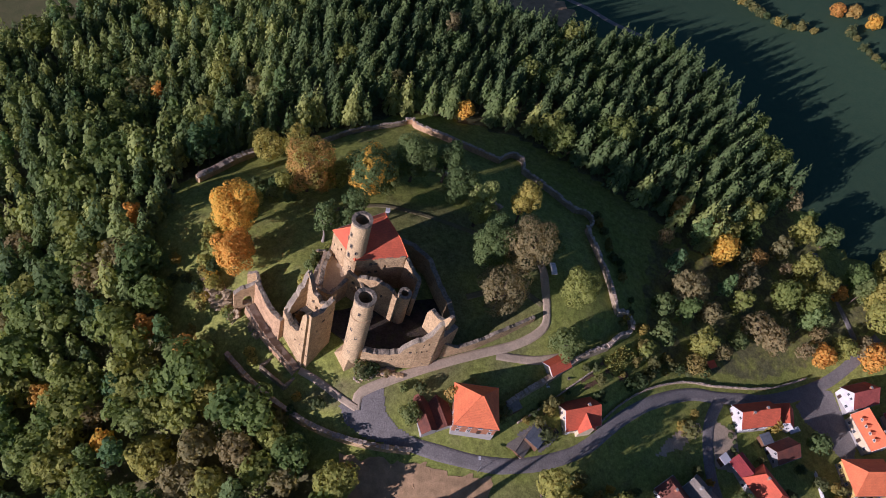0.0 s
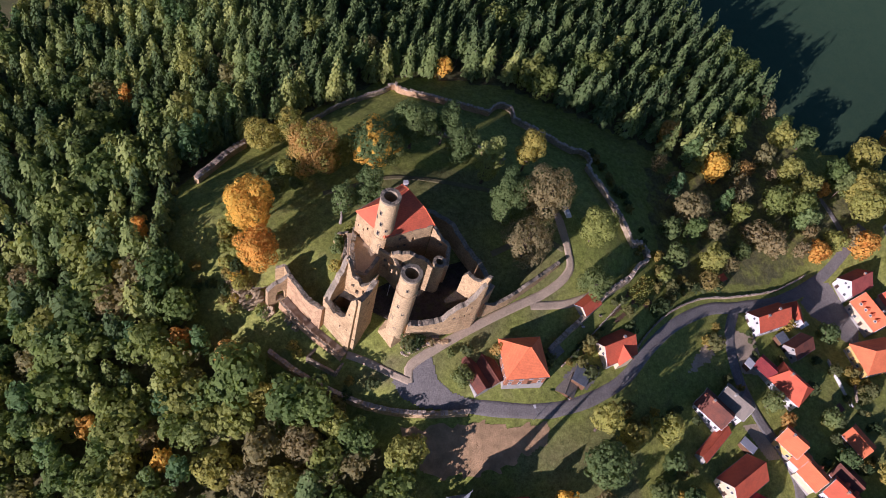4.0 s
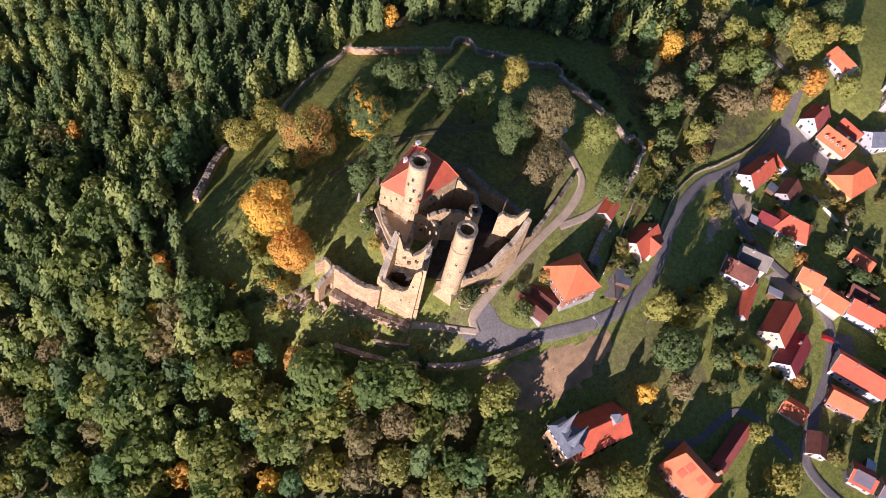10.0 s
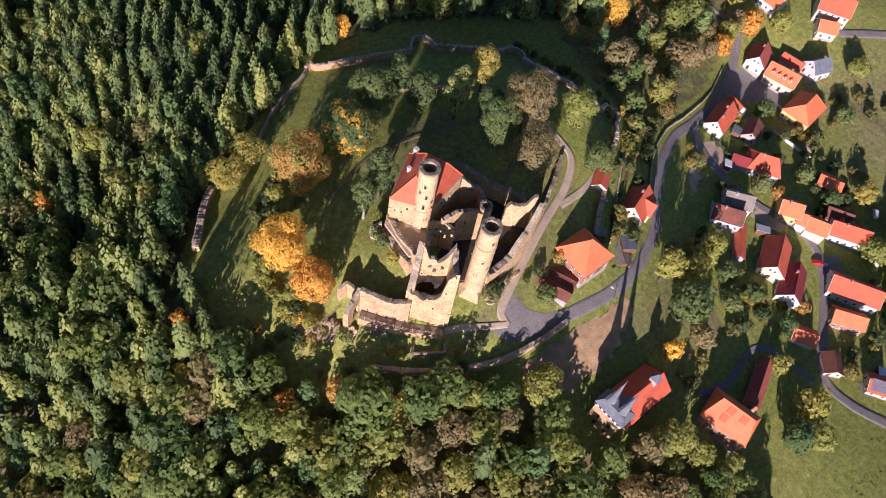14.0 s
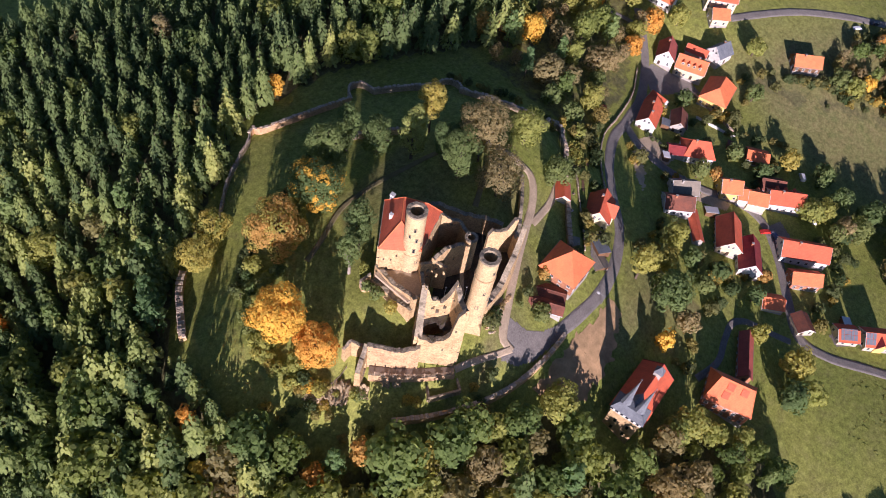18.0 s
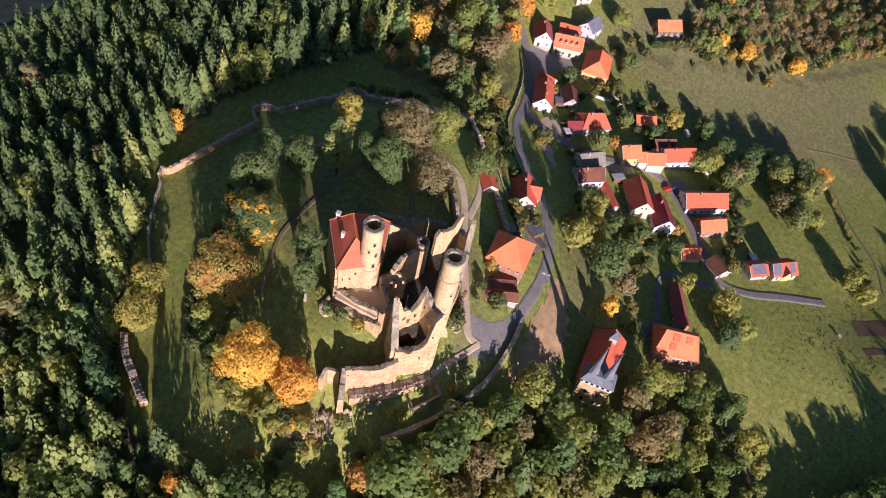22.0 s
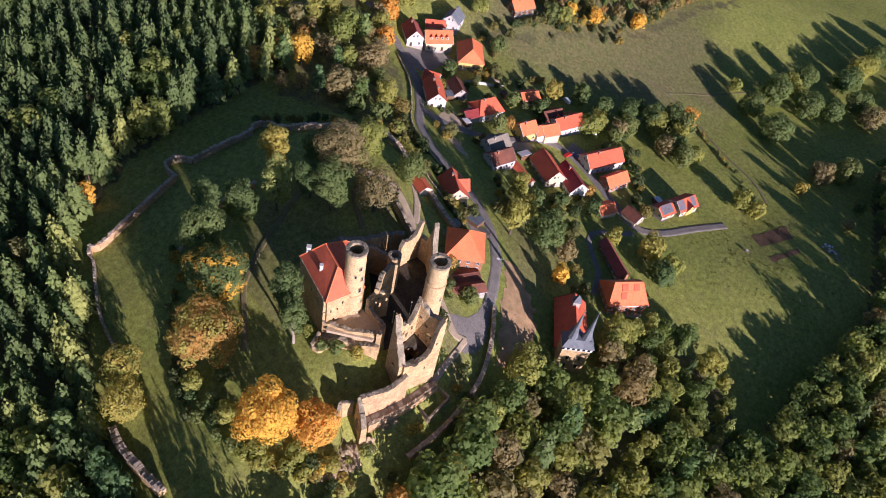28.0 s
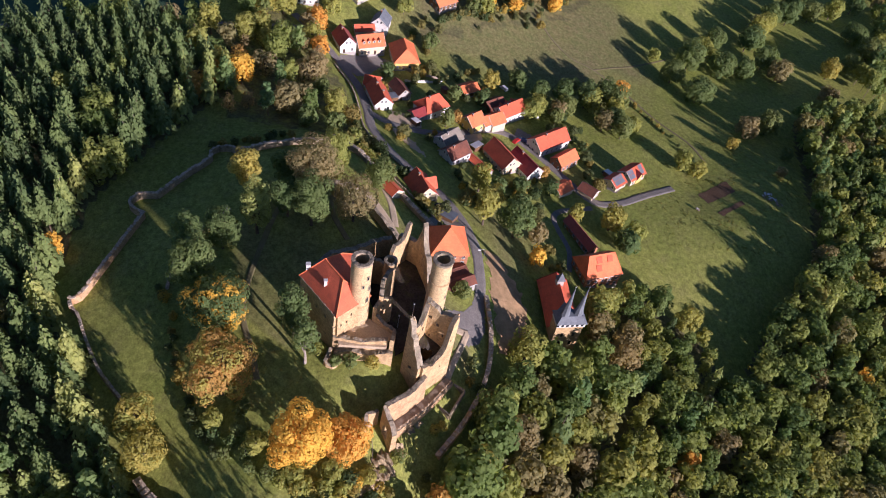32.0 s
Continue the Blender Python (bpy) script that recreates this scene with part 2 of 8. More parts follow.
def leaves(name, stops, spread=0.45, shine=0.45, detail=0.45, cut=0.345):
    """Foliage: a tone for each tree from the ramp (in a wood by the tone that its mesh carries, from 2 to 3), uneven from leaf cluster to leaf cluster, some light passing through."""
    k = Nodes(name)
    at = k.n("Attribute")
    at.attribute_name = "tone"
    own = k.math("GREATER_THAN", at.outputs["Fac"], 1.5)
    lone = k.math("FRACT", k.math("ADD", at.outputs["Fac"], k.n("ObjectInfo").outputs["Random"]))
    tone = k.math("ADD", k.math("MULTIPLY", own, k.math("SUBTRACT", at.outputs["Fac"], 2.0)), k.math("MULTIPLY", k.math("SUBTRACT", 1.0, own), lone))
    geo = k.n("NewGeometry")
    isl = geo.outputs["Random Per Island"]
    c = k.ramp(tone, stops)
    c = k.mix(spread * 0.6, c, k.ramp(isl, [(0.0, (0.6, 0.63, 0.66)), (0.55, (0.95, 0.95, 1.0)), (1.0, (1.35, 1.3, 1.25))]), "MULTIPLY")
    c = k.mix(0.5, c, k.ramp(k.noise(0.4, 3), [(0.35, (0.72, 0.78, 0.7)), (0.65, (1.22, 1.15, 1.1))]), "MULTIPLY")
    c = k.mix(0.25, c, k.ramp(k.noise(2.4, 4, 0.75), [(0.32, (0.4, 0.43, 0.45)), (0.52, grey(1.0)), (0.72, (1.6, 1.5, 1.35))]), "MULTIPLY")
    fine = k.noise(5.5, 3, 0.7)
    c = k.mix(detail, c, k.ramp(fine, [(0.3, (0.5, 0.53, 0.5)), (0.5, grey(1.0)), (0.72, (1.6, 1.5, 1.3))]), "MULTIPLY")
    k.bump(fine, 0.6, 0.3)
    k.link(c, k.bsdf.inputs["Base Color"])
    k.bsdf.inputs["Roughness"].default_value = 0.75
    k.bsdf.inputs["Specular IOR Level"].default_value = 0.12
    tr = k.n("BsdfTranslucent")
    k.link(k.mix(1.0, c, (1.3, 1.2, 0.75), "MULTIPLY"), tr.inputs[0])
    ms = k.n("MixShader")
    ms.inputs[0].default_value = shine
    k.link(k.bsdf.outputs[0], ms.inputs[1])
    k.link(tr.outputs[0], ms.inputs[2])
    gaps = k.n("BsdfTransparent")
    leafy = k.n("MixShader")
    k.link(k.ramp(k.noise(2.6, 2, 0.6), [(cut, (0, 0, 0)), (cut + 0.04, (1, 1, 1))]), leafy.inputs[0])
    k.link(gaps.outputs[0], leafy.inputs[1])
    k.link(ms.outputs[0], leafy.inputs[2])
    k.link(leafy.outputs[0], k.t.nodes["Material Output"].inputs[0])
    return k.mat


STONE = stone("castle_stone", (0.64, 0.475, 0.255), (0.47, 0.335, 0.175))
STONE_TOWER = stone("tower_stone", (0.68, 0.52, 0.285), (0.54, 0.405, 0.225), scale=1.5, rough=0.4)
STONE_CAP = stone("weathered_capstone", (0.42, 0.36, 0.26), (0.24, 0.21, 0.155), 0.25)
# Ring stone is toned darker, as most of the ring lies in shade.
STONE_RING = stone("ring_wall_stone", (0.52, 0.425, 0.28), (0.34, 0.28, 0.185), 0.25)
STONE_PALE = stone("pale_coping", (0.66, 0.55, 0.43), (0.48, 0.40, 0.31), 0.1, 1.0, 0.3)
COPING = stone("coping_stone", (0.68, 0.57, 0.43), (0.50, 0.42, 0.32), 0.15, 1.0, 0.5)
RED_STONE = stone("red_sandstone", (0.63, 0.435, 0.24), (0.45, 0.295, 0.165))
ROCK = stone("bare_rock", (0.56, 0.45, 0.27), (0.36, 0.29, 0.175), 0.25, 0.6)
# Coloured very dark so that the walled yard reads as deep shade.
SHADE_FLOOR = stone("shade_dark_floor", (0.10, 0.085, 0.07), (0.055, 0.05, 0.04), 0.4)
TILE_RED = tiles("red_tiles", (0.70, 0.155, 0.070), (0.52, 0.12, 0.06), 0.35)
TILE_ORANGE = tiles("orange_tiles", (0.84, 0.24, 0.09), (0.70, 0.185, 0.075), 0.35)
TILE_OLD = tiles("weathered_pink_tiles", (0.46, 0.12, 0.09), (0.30, 0.085, 0.07))
TILE_DARK = tiles("old_red_tiles", (0.32, 0.055, 0.05), (0.20, 0.04, 0.045))
TILE_BROWN = tiles("brown_tiles", (0.24, 0.09, 0.055), (0.12, 0.06, 0.045))
TILE_GREY = tiles("grey_tiles", (0.30, 0.26, 0.20), (0.18, 0.16, 0.13))
SLATE = tiles("slate", (0.20, 0.22, 0.24), (0.12, 0.13, 0.15))
WHITE = plain("white_render", (0.80, 0.77, 0.71))
CREAM = plain("cream_render", (0.80, 0.66, 0.42))
YELLOW = plain("yellow_render", (0.80, 0.58, 0.18))
GREY_WALL = plain("grey_render", (0.46, 0.43, 0.38))
BROWN_WOOD = plain("brown_wood", (0.22, 0.12, 0.06), 0.8, 0.4, 2.0)
PALE_WOOD = plain("pale_wood", (0.50, 0.38, 0.25), 0.8, 0.3, 2.0)
BRICK = stone("house_brick", (0.50, 0.24, 0.13), (0.36, 0.17, 0.10), 0, 2.5)
FRAME_WHITE = plain("white_paint", (0.80, 0.79, 0.76), 0.5, 0.1)
GLASS = plain("window_glass", (0.03, 0.035, 0.04), 0.08, 0.2, 0.6, 0.0, 0.0, 0.6)
DARK_DOOR = plain("door_wood", (0.10, 0.06, 0.04), 0.6)
METAL = plain("grey_metal", (0.35, 0.36, 0.37), 0.45, 0.2, 1.0, 0.7)
TIMBER = plain("weathered_timber", (0.30, 0.24, 0.18), 0.9, 0.3, 2.0)
# Base colour lifted to grey for the sky's reflection on the panels.
SOLAR = plain("solar_glass_glare", (0.20, 0.22, 0.25), 0.3, 0.2, 0.5, 0.0, 0.0, 0.6)
CAR_WHITE = plain("white_car_paint", (0.80, 0.80, 0.80), 0.25, 0.03, 0.5, 0.0, 0.0, 0.5)
CAR_BLUE = plain("blue_car_paint", (0.08, 0.12, 0.25), 0.25, 0.05, 0.5, 0.0, 0.0, 0.5)
CAR_RED = plain("red_car_paint", (0.50, 0.04, 0.03), 0.25, 0.05, 0.5, 0.0, 0.0, 0.5)
CAR_DARK = plain("dark_car_paint", (0.05, 0.05, 0.06), 0.25, 0.05, 0.5, 0.0, 0.0, 0.5)
RUBBER = plain("rubber", (0.02, 0.02, 0.02), 0.9)
BARK = plain("bark", (0.16, 0.12, 0.085), 0.95, 0.4, 1.5)
BARK_PALE = plain("pale_bark", (0.42, 0.36, 0.29), 0.9, 0.4, 1.5)

G1, G2, G3, G4 = (0.070, 0.112, 0.043), (0.113, 0.168, 0.059), (0.178, 0.224, 0.071), (0.270, 0.280, 0.078)
LEAF_WOOD = leaves("mixed_leaves", [(0.0, (0.174, 0.254, 0.083)), (0.3, (0.237, 0.314, 0.094)), (0.6, (0.316, 0.371, 0.105)), (0.9, (0.418, 0.427, 0.120)), (0.95, (0.328, 0.309, 0.146)), (0.985, (0.372, 0.304, 0.136)), (1.0, (0.214, 0.304, 0.105))], 0.4, 0.5)
LEAF_TALL = leaves("tall_wood_leaves", [(0.0, (0.137, 0.227, 0.098)), (0.35, (0.195, 0.299, 0.111)), (0.7, (0.267, 0.358, 0.130)), (0.97, (0.364, 0.416, 0.143)), (1.0, G2)], 0.42, 0.45)
LEAF_GREEN = leaves("green_leaves", [(0.0, (0.150, 0.222, 0.084)), (0.5, (0.204, 0.270, 0.096)), (1.0, (0.270, 0.312, 0.108))], 0.45, 0.45)
LEAF_LIME = leaves("yellow_green_leaves", [(0.0, (0.350, 0.390, 0.110)), (0.5, (0.425, 0.435, 0.115)), (1.0, (0.510, 0.450, 0.115))], 0.45, 0.45)
LEAF_YELLOW = leaves("yellow_leaves", [(0.0, (0.80, 0.60, 0.10)), (0.5, (0.80, 0.56, 0.09)), (1.0, (0.78, 0.50, 0.08))], 0.38, 0.35, 0.22, 0.26)
LEAF_ORANGE = leaves("orange_leaves", [(0.0, (0.76, 0.46, 0.09)), (0.5, (0.72, 0.41, 0.08)), (1.0, (0.64, 0.35, 0.08))], 0.42, 0.35, 0.22, 0.26)
LEAF_BROWN = leaves("brown_leaves", [(0.0, (0.333, 0.293, 0.144)), (0.5, (0.391, 0.328, 0.161)), (1.0, (0.299, 0.287, 0.132))])
LEAF_RUST = leaves("rust_leaves", [(0.0, (0.60, 0.39, 0.11)), (0.5, (0.54, 0.36, 0.11)), (1.0, (0.56, 0.42, 0.13))], 0.45, 0.45, 0.4, 0.36)
NEEDLES = leaves("conifer_needles", [(0.0, (0.124, 0.182, 0.075)), (0.4, (0.200, 0.270, 0.095)), (0.7, (0.320, 0.385, 0.125)), (1.0, (0.430, 0.465, 0.145))], 0.45, 0.36)
LEAF_SCRUB = leaves("scrub_leaves", [(0.0, (0.340, 0.290, 0.155)), (0.3, (0.410, 0.320, 0.150)), (0.55, (0.196, 0.218, 0.086)), (0.8, (0.322, 0.299, 0.103)), (0.95, (0.529, 0.310, 0.092)), (1.0, (0.161, 0.207, 0.069))], 0.6)
TUFT = leaves("meadow_tufts", [(0.0, (0.24, 0.27, 0.07)), (0.5, (0.31, 0.31, 0.09)), (1.0, (0.40, 0.35, 0.12))], 0.3, 0.4)
SHRUB = leaves("shrub_leaves", [(0.0, (0.092, 0.140, 0.054)), (0.4, (0.162, 0.190, 0.078)), (0.75, (0.324, 0.291, 0.093)), (1.0, (0.497, 0.381, 0.078))])


def land_material():
    """Grass, with leaf litter under the woods and dry meadow, by the cover that the sheet carries."""
    k = Nodes("land")
    covers = {}
    for cover in ("litter", "dry"):
        at = k.n("Attribute")
        at.attribute_name = cover
        covers[cover] = at.outputs["Fac"]
    wood, dry = covers["litter"], covers["dry"]
    big, mid, fine = k.noise(0.03, 5), k.noise(0.18, 6, 0.7), k.noise(1.6, 6, 0.75)
    c = k.mix(k.ramp(big, [(0.35, (0, 0, 0)), (0.65, (1, 1, 1))]), (0.205, 0.238, 0.050), (0.285, 0.298, 0.072))
    c = k.mix(k.ramp(mid, [(0.48, (0, 0, 0)), (0.78, (0.6, 0.6, 0.6))]), c, (0.22, 0.20, 0.085))
    d = k.mix(k.ramp(mid, [(0.35, (0, 0, 0)), (0.65, (1, 1, 1))]), (0.215, 0.185, 0.085), (0.165, 0.175, 0.065))
    c = k.mix(k.math("MULTIPLY", dry, k.ramp(big, [(0.25, grey(0.75)), (0.6, grey(1.0))])), c, d)
    litter = k.mix(mid, (0.17, 0.135, 0.07), (0.12, 0.14, 0.055))
    c = k.mix(k.ramp(k.math("ADD", wood, k.math("MULTIPLY", k.math("SUBTRACT", mid, 0.5), 0.9)), [(0.4, (0, 0, 0)), (0.6, (1, 1, 1))]), c, litter)
    c = k.mix(0.85, c, k.ramp(k.noise(0.55, 5, 0.8), [(0.3, grey(0.5)), (0.7, grey(1.6))]), "MULTIPLY")
    c = k.mix(0.8, c, k.ramp(fine, [(0.25, grey(0.45)), (0.75, grey(1.5))]), "MULTIPLY")
    k.bump(fine, 0.5, 0.2)
    return k.done(c, 0.95, spec=0.05)


def field_material(name, a, b, furrow=0.0):
    k = Nodes(name)
    mid, fine = k.noise(0.25, 6, 0.7), k.noise(2.0, 6, 0.75)
    c = k.mix(k.ramp(mid, [(0.35, (0, 0, 0)), (0.65, (1, 1, 1))]), a, b)
    c = k.mix(0.7, c, k.ramp(fine, [(0.25, grey(0.4)), (0.75, grey(1.2))]), "MULTIPLY")
    k.bump(fine, 0.8, 0.2)
    return k.done(c, 0.95, spec=0.05)


LAND = land_material()
STUBBLE = field_material("dry_stubble", (0.62, 0.41, 0.215), (0.36, 0.25, 0.13))
FIELD_GREEN = field_material("young_crop", (0.066, 0.120, 0.066), (0.080, 0.132, 0.070))
FIELD_PALE = field_material("pale_meadow", (0.16, 0.17, 0.07), (0.22, 0.20, 0.09))
SOIL = field_material("dug_soil", (0.17, 0.105, 0.062), (0.23, 0.15, 0.09))
ASPHALT = field_material("old_asphalt", (0.23, 0.21, 0.185), (0.30, 0.275, 0.245))
EARTH = field_material("trodden_earth", (0.27, 0.225, 0.125), (0.20, 0.185, 0.085))
GRAVEL = field_material("gravel", (0.62, 0.49, 0.33), (0.48, 0.385, 0.26))

# ---- ground, roads, fields ----
WOOD = [(173, 91), (171, 103), (169, 120), (156, 142), (138, 176), (97, 176), (51, 190), (0, 235), (-60, 262), (-128, 170), (-150, 145),
        (-260, 140), (-260, -330), (190, -330), (165, -235), (111, -210), (55, -184), (12, -136), (-8, -120), (16, -117), (40, -97), (31, -70),
        (8, -64), (-4, -44), (3, -36), (-19, -21), (-39, -8), (-54, 6), (-64, 24), (-65, 40), (-60, 60), (-49, 74), (-37, 81), (-22, 89),
        (-2, 97), (16, 110), (27, 109), (61, 102), (89, 86), (113, 72), (127, 60)]
SCRUB = [(100, 40), (108, 64), (127, 58), (173, 91), (188, 62), (205, 45), (182, 27), (150, 15), (128, 13), (108, 12), (99, 22)]
GROWN = [(-180, 200), (-175, 60), (-152, 28), (-112, -45), (-66, -170), (-20, -260), (205, -300), (205, 240), (-60, 265), (-130, 215)]
MEADOW_DRY = [(190, -40), (205, -20), (240, -30), (300, -90), (290, -160), (200, -150), (175, -110), (182, -70)]
WEEDY = [(202, -30), (207, -47), (217, -66), (225, -83), (235, -98), (245, -118), (276, -148), (303, -185)]
SLOPE_DRY = [(30, -36), (48, -29), (62, -27), (76, -33), (74, -56), (58, -62), (42, -52)]
TRODDEN = [(-18, -12), (24, -20), (50, 4), (62, 16), (62, 44), (40, 56), (8, 56), (-8, 40), (14, 34), (28, 16), (22, -2), (0, -6)]
ROAD = [(5.6, -16.4), (20, -21.6), (40.6, -24.9), (54.2, -24.2), (66.9, -20.7), (76.4, -16), (87.9, -7), (100.5, 0.4), (116, 5.6), (129, 6.2), (150, 8.4), (170, 15.5), (182, 22), (200, 36)]
LANE = [(128, 5.4), (122.5, -4.3), (121.5, -18.5), (125.6, -33.5), (132, -47.5), (131.5, -60), (121, -71), (105.3, -81), (91.3, -90.5), (90.5, -102.5), (95.8, -116.7), (103, -134.8)]
PATH_UP = [(3, -14), (3.2, -10.4), (5.8, -8.4), (11.3, -5.9), (17.2, -3.4), (28.1, 1.0), (39.3, 5.1), (48.5, 8.2), (55.8, 12), (59.8, 16), (60.2, 21), (59.8, 28), (59.5, 34), (58, 39)]
PATH_YARD = [(58, 39), (50, 42), (43, 45), (36.8, 46.9), (23.5, 50.6), (14, 52.6), (4.4, 53.4), (-7.6, 50.6), (-16, 49.2)]
PATH_HUT = [(44, 5), (56.7, 5.2), (68, 8)]
PATH_WEST = [(3, -13.5), (-1, -11.5), (-5, -9.2), (-9.6, -6.6), (-14.2, -4.3)]
PATH_CHURCH = [(87, -89), (84.9, -81.1), (82.6, -72.5), (77.5, -68), (69.2, -68.2), (58.8, -69.6), (47, -66)]
TRACK = [(245, -100), (223, -103), (205, -112), (197, -124), (179, -137), (155, -147), (137, -157), (122, -160)]


def grid_lines(lo, hi, step):
    inner = list(np.arange(lo, hi + 0.01, step))
    outer = [40, 90, 180, 360, 700, 1300, 2600]
    return np.array([lo - d for d in reversed(outer)] + inner + [hi + d for d in outer])


def build_ground():
    gx, gy = grid_lines(-260, 380, 2.5), grid_lines(-390, 330, 2.5)
    X, Y = np.meshgrid(gx, gy, indexing="xy")
    Z = np.full(X.shape, BASE)
    for a, b, s, h in HILLS:
        Z += h * np.exp(-((X - a) ** 2 + (Y - b) ** 2) / (2 * s * s))
    ny, nx = X.shape
    litter, dry = np.zeros(X.shape), np.zeros(X.shape)
    for j in range(ny):
        for i in range(nx):
            x, y = X[j, i], Y[j, i]
            if inside(x, y, WOOD) and inside(x, y, GROWN):
                litter[j, i] = 1
            elif inside(x, y, SCRUB):
                litter[j, i] = 0.55
            elif 190 < x < 320 and -200 < y < -20:
                litter[j, i] = min(max(0.72 - reach(x, y, WEEDY) / 11 + 0.75 * noise.noise((x * 0.16, y * 0.16, 7.0)), 0), 0.7)
            if 140 < x < 330 and -200 < y < 20:
                away = reach(x, y, MEADOW_DRY + MEADOW_DRY[:1]) * (1 if inside(x, y, MEADOW_DRY) else -1)
                dry[j, i] = min(max(0.72 + away / 30 + 0.5 * noise.noise((x * 0.05, y * 0.05, 2.0)), 0), 1)
            elif inside(x, y, TRODDEN) or inside(x, y, SLOPE_DRY):
                dry[j, i] = min(max(0.55 + 0.9 * noise.noise((x * 0.09, y * 0.09, 6.0)), 0), 0.9)
            if -260 < x < 380 and -390 < y < 330:
                Z[j, i] += 0.5 * (litter[j, i]) * noise.noise((x * 0.15, y * 0.15, 3.0)) + 0.12 * noise.noise((x * 0.35, y * 0.35, 1.0)) * litter[j, i]
    idx = np.arange(nx * ny).reshape(ny, nx)
    quads = np.stack([idx[:-1, :-1], idx[:-1, 1:], idx[1:, 1:], idx[1:, :-1]], -1).reshape(-1, 4)
    me = bpy.data.meshes.new("ground")
    me.vertices.add(nx * ny)
    me.vertices.foreach_set("co", np.stack([X, Y, Z], -1).reshape(-1))
    me.loops.add(quads.size)
    me.loops.foreach_set("vertex_index", quads.reshape(-1))
    me.polygons.add(len(quads))
    me.polygons.foreach_set("loop_start", np.arange(len(quads)) * 4)
    me.polygons.foreach_set("use_smooth", [True] * len(quads))
    for nm, arr in (("litter", litter), ("dry", dry)):
        me.attributes.new(nm, "FLOAT", "POINT").data.foreach_set("value", arr.reshape(-1))
    me.materials.append(LAND)
    me.update()
    me.validate()
    return tagged(new("ground", me), "hilly grassland with leaf litter under the woods", "ground", kind="structure")


def strip(name, line, width, material, label, category, lift=0.07):
    """A way laid along a line on the land, with rounded verge edges."""
    pts = smooth_line(line, 1.6)
    rows = []
    for i, (x, y) in enumerate(pts):
        ax, ay = pts[max(i - 1, 0)]
        bx, by = pts[min(i + 1, len(pts) - 1)]
        d = math.hypot(bx - ax, by - ay) or 1
        nx, ny = -(by - ay) / d, (bx - ax) / d
        w = width / 2 * (1 + 0.10 * noise.noise((x * 0.12, y * 0.12, 5)))
        row = []
        for s in (-1.0, -0.92, -0.45, 0, 0.45, 0.92, 1.0):
            px, py = x + nx * w * s, y + ny * w * s
            row.append((px, py, ground(px, py) + (lift if abs(s) < 0.95 else -0.12)))
        rows.append(row)
    sh = Shell()
    n = 7
    sh.add([p for r in rows for p in r], [(k * n + i, k * n + i + 1, (k + 1) * n + i + 1, (k + 1) * n + i) for k in range(len(rows) - 1) for i in range(n - 1)])
    return tagged(part(name, sh, material, smooth=True), label, category, kind="structure")


def patch(name, poly, material, label, category, lift=0.07, step=2.0, rough_edge=1.0):
    """A field or lawn on the land, with an uneven edge."""
    xs, ys = [p[0] for p in poly], [p[1] for p in poly]
    sh = Shell()
    ids = {}

    def corner(i, j):
        if (i, j) not in ids:
            x, y = xs0 + i * step, ys0 + j * step
            x += rough_edge * noise.noise((x * 0.3, y * 0.3, 9))
            y += rough_edge * noise.noise((x * 0.3, y * 0.3, 19))
            ids[(i, j)] = len(sh.v)
            sh.v.append((x, y, ground(x, y) + lift))
        return ids[(i, j)]

    xs0, ys0 = min(xs), min(ys)
    for i in range(int((max(xs) - xs0) / step) + 1):
        for j in range(int((max(ys) - ys0) / step) + 1):
            if inside(xs0 + (i + 0.5) * step, ys0 + (j + 0.5) * step, poly):
                sh.f.append((corner(i, j), corner(i + 1, j), corner(i + 1, j + 1), corner(i, j + 1)))
    return tagged(part(name, sh, material, smooth=True), label, category, kind="structure")


build_ground()
strip("road_1", ROAD, 4.4, ASPHALT, "worn grey asphalt road curving below the castle", "road")
strip("road_2", LANE, 4.2, ASPHALT, "narrow asphalt village lane between the houses", "road", 0.13)
strip("path_1", PATH_UP, 2.8, GRAVEL, "pale gravel track winding up to the castle yard", "path", 0.16)
strip("path_6", PATH_YARD, 1.8, EARTH, "trodden earth path behind the castle hall", "path", 0.17)
strip("path_7", [(181, 70), (182, 57), (187, 44), (191, 30)], 2.4, ASPHALT, "small asphalt field path beside the scrub", "path", 0.10)
strip("road_3", [(227, -1), (249, -22), (267, -44), (286, -66), (309, -86), (340, -112)], 5.0, ASPHALT, "straight asphalt road at the village edge", "road", 0.10)
strip("road_4", [(84, 246), (97, 228), (108, 219), (120, 205), (150, 182), (168, 150)], 3.6, ASPHALT, "narrow road between wood and green field", "road", 0.22)
strip("path_8", [(58.5, 22), (51, 26.3), (44.8, 25.9), (38, 23.5), (33.9, 21.9)], 2.0, EARTH, "short path from the track into the shaded yard", "path", 0.20)
strip("path_9", [(197, -124), (202, -137), (206, -150), (218, -177)], 1.2, EARTH, "faint branch track over the meadow", "path", 0.05)
strip("path_2", PATH_HUT, 2.6, GRAVEL, "short gravel track to the small hut", "path", 0.09)
strip("path_3", PATH_WEST, 2.0, GRAVEL, "gravel path from the road to the castle bridge", "path", 0.18)
strip("path_4", PATH_CHURCH, 2.6, ASPHALT, "narrow curved drive towards the church", "path", 0.10)
strip("path_5", TRACK, 1.5, EARTH, "faint worn farm track across the meadow", "path", 0.05)
patch("stubble_field", [(22, -26.5), (44, -29), (44, -34), (32, -38.5), (18, -40), (6, -38), (0, -26), (14, -25.5)], STUBBLE, "dry brown stubble slope below the road", "field", 0.09, 0.8, 2.2)
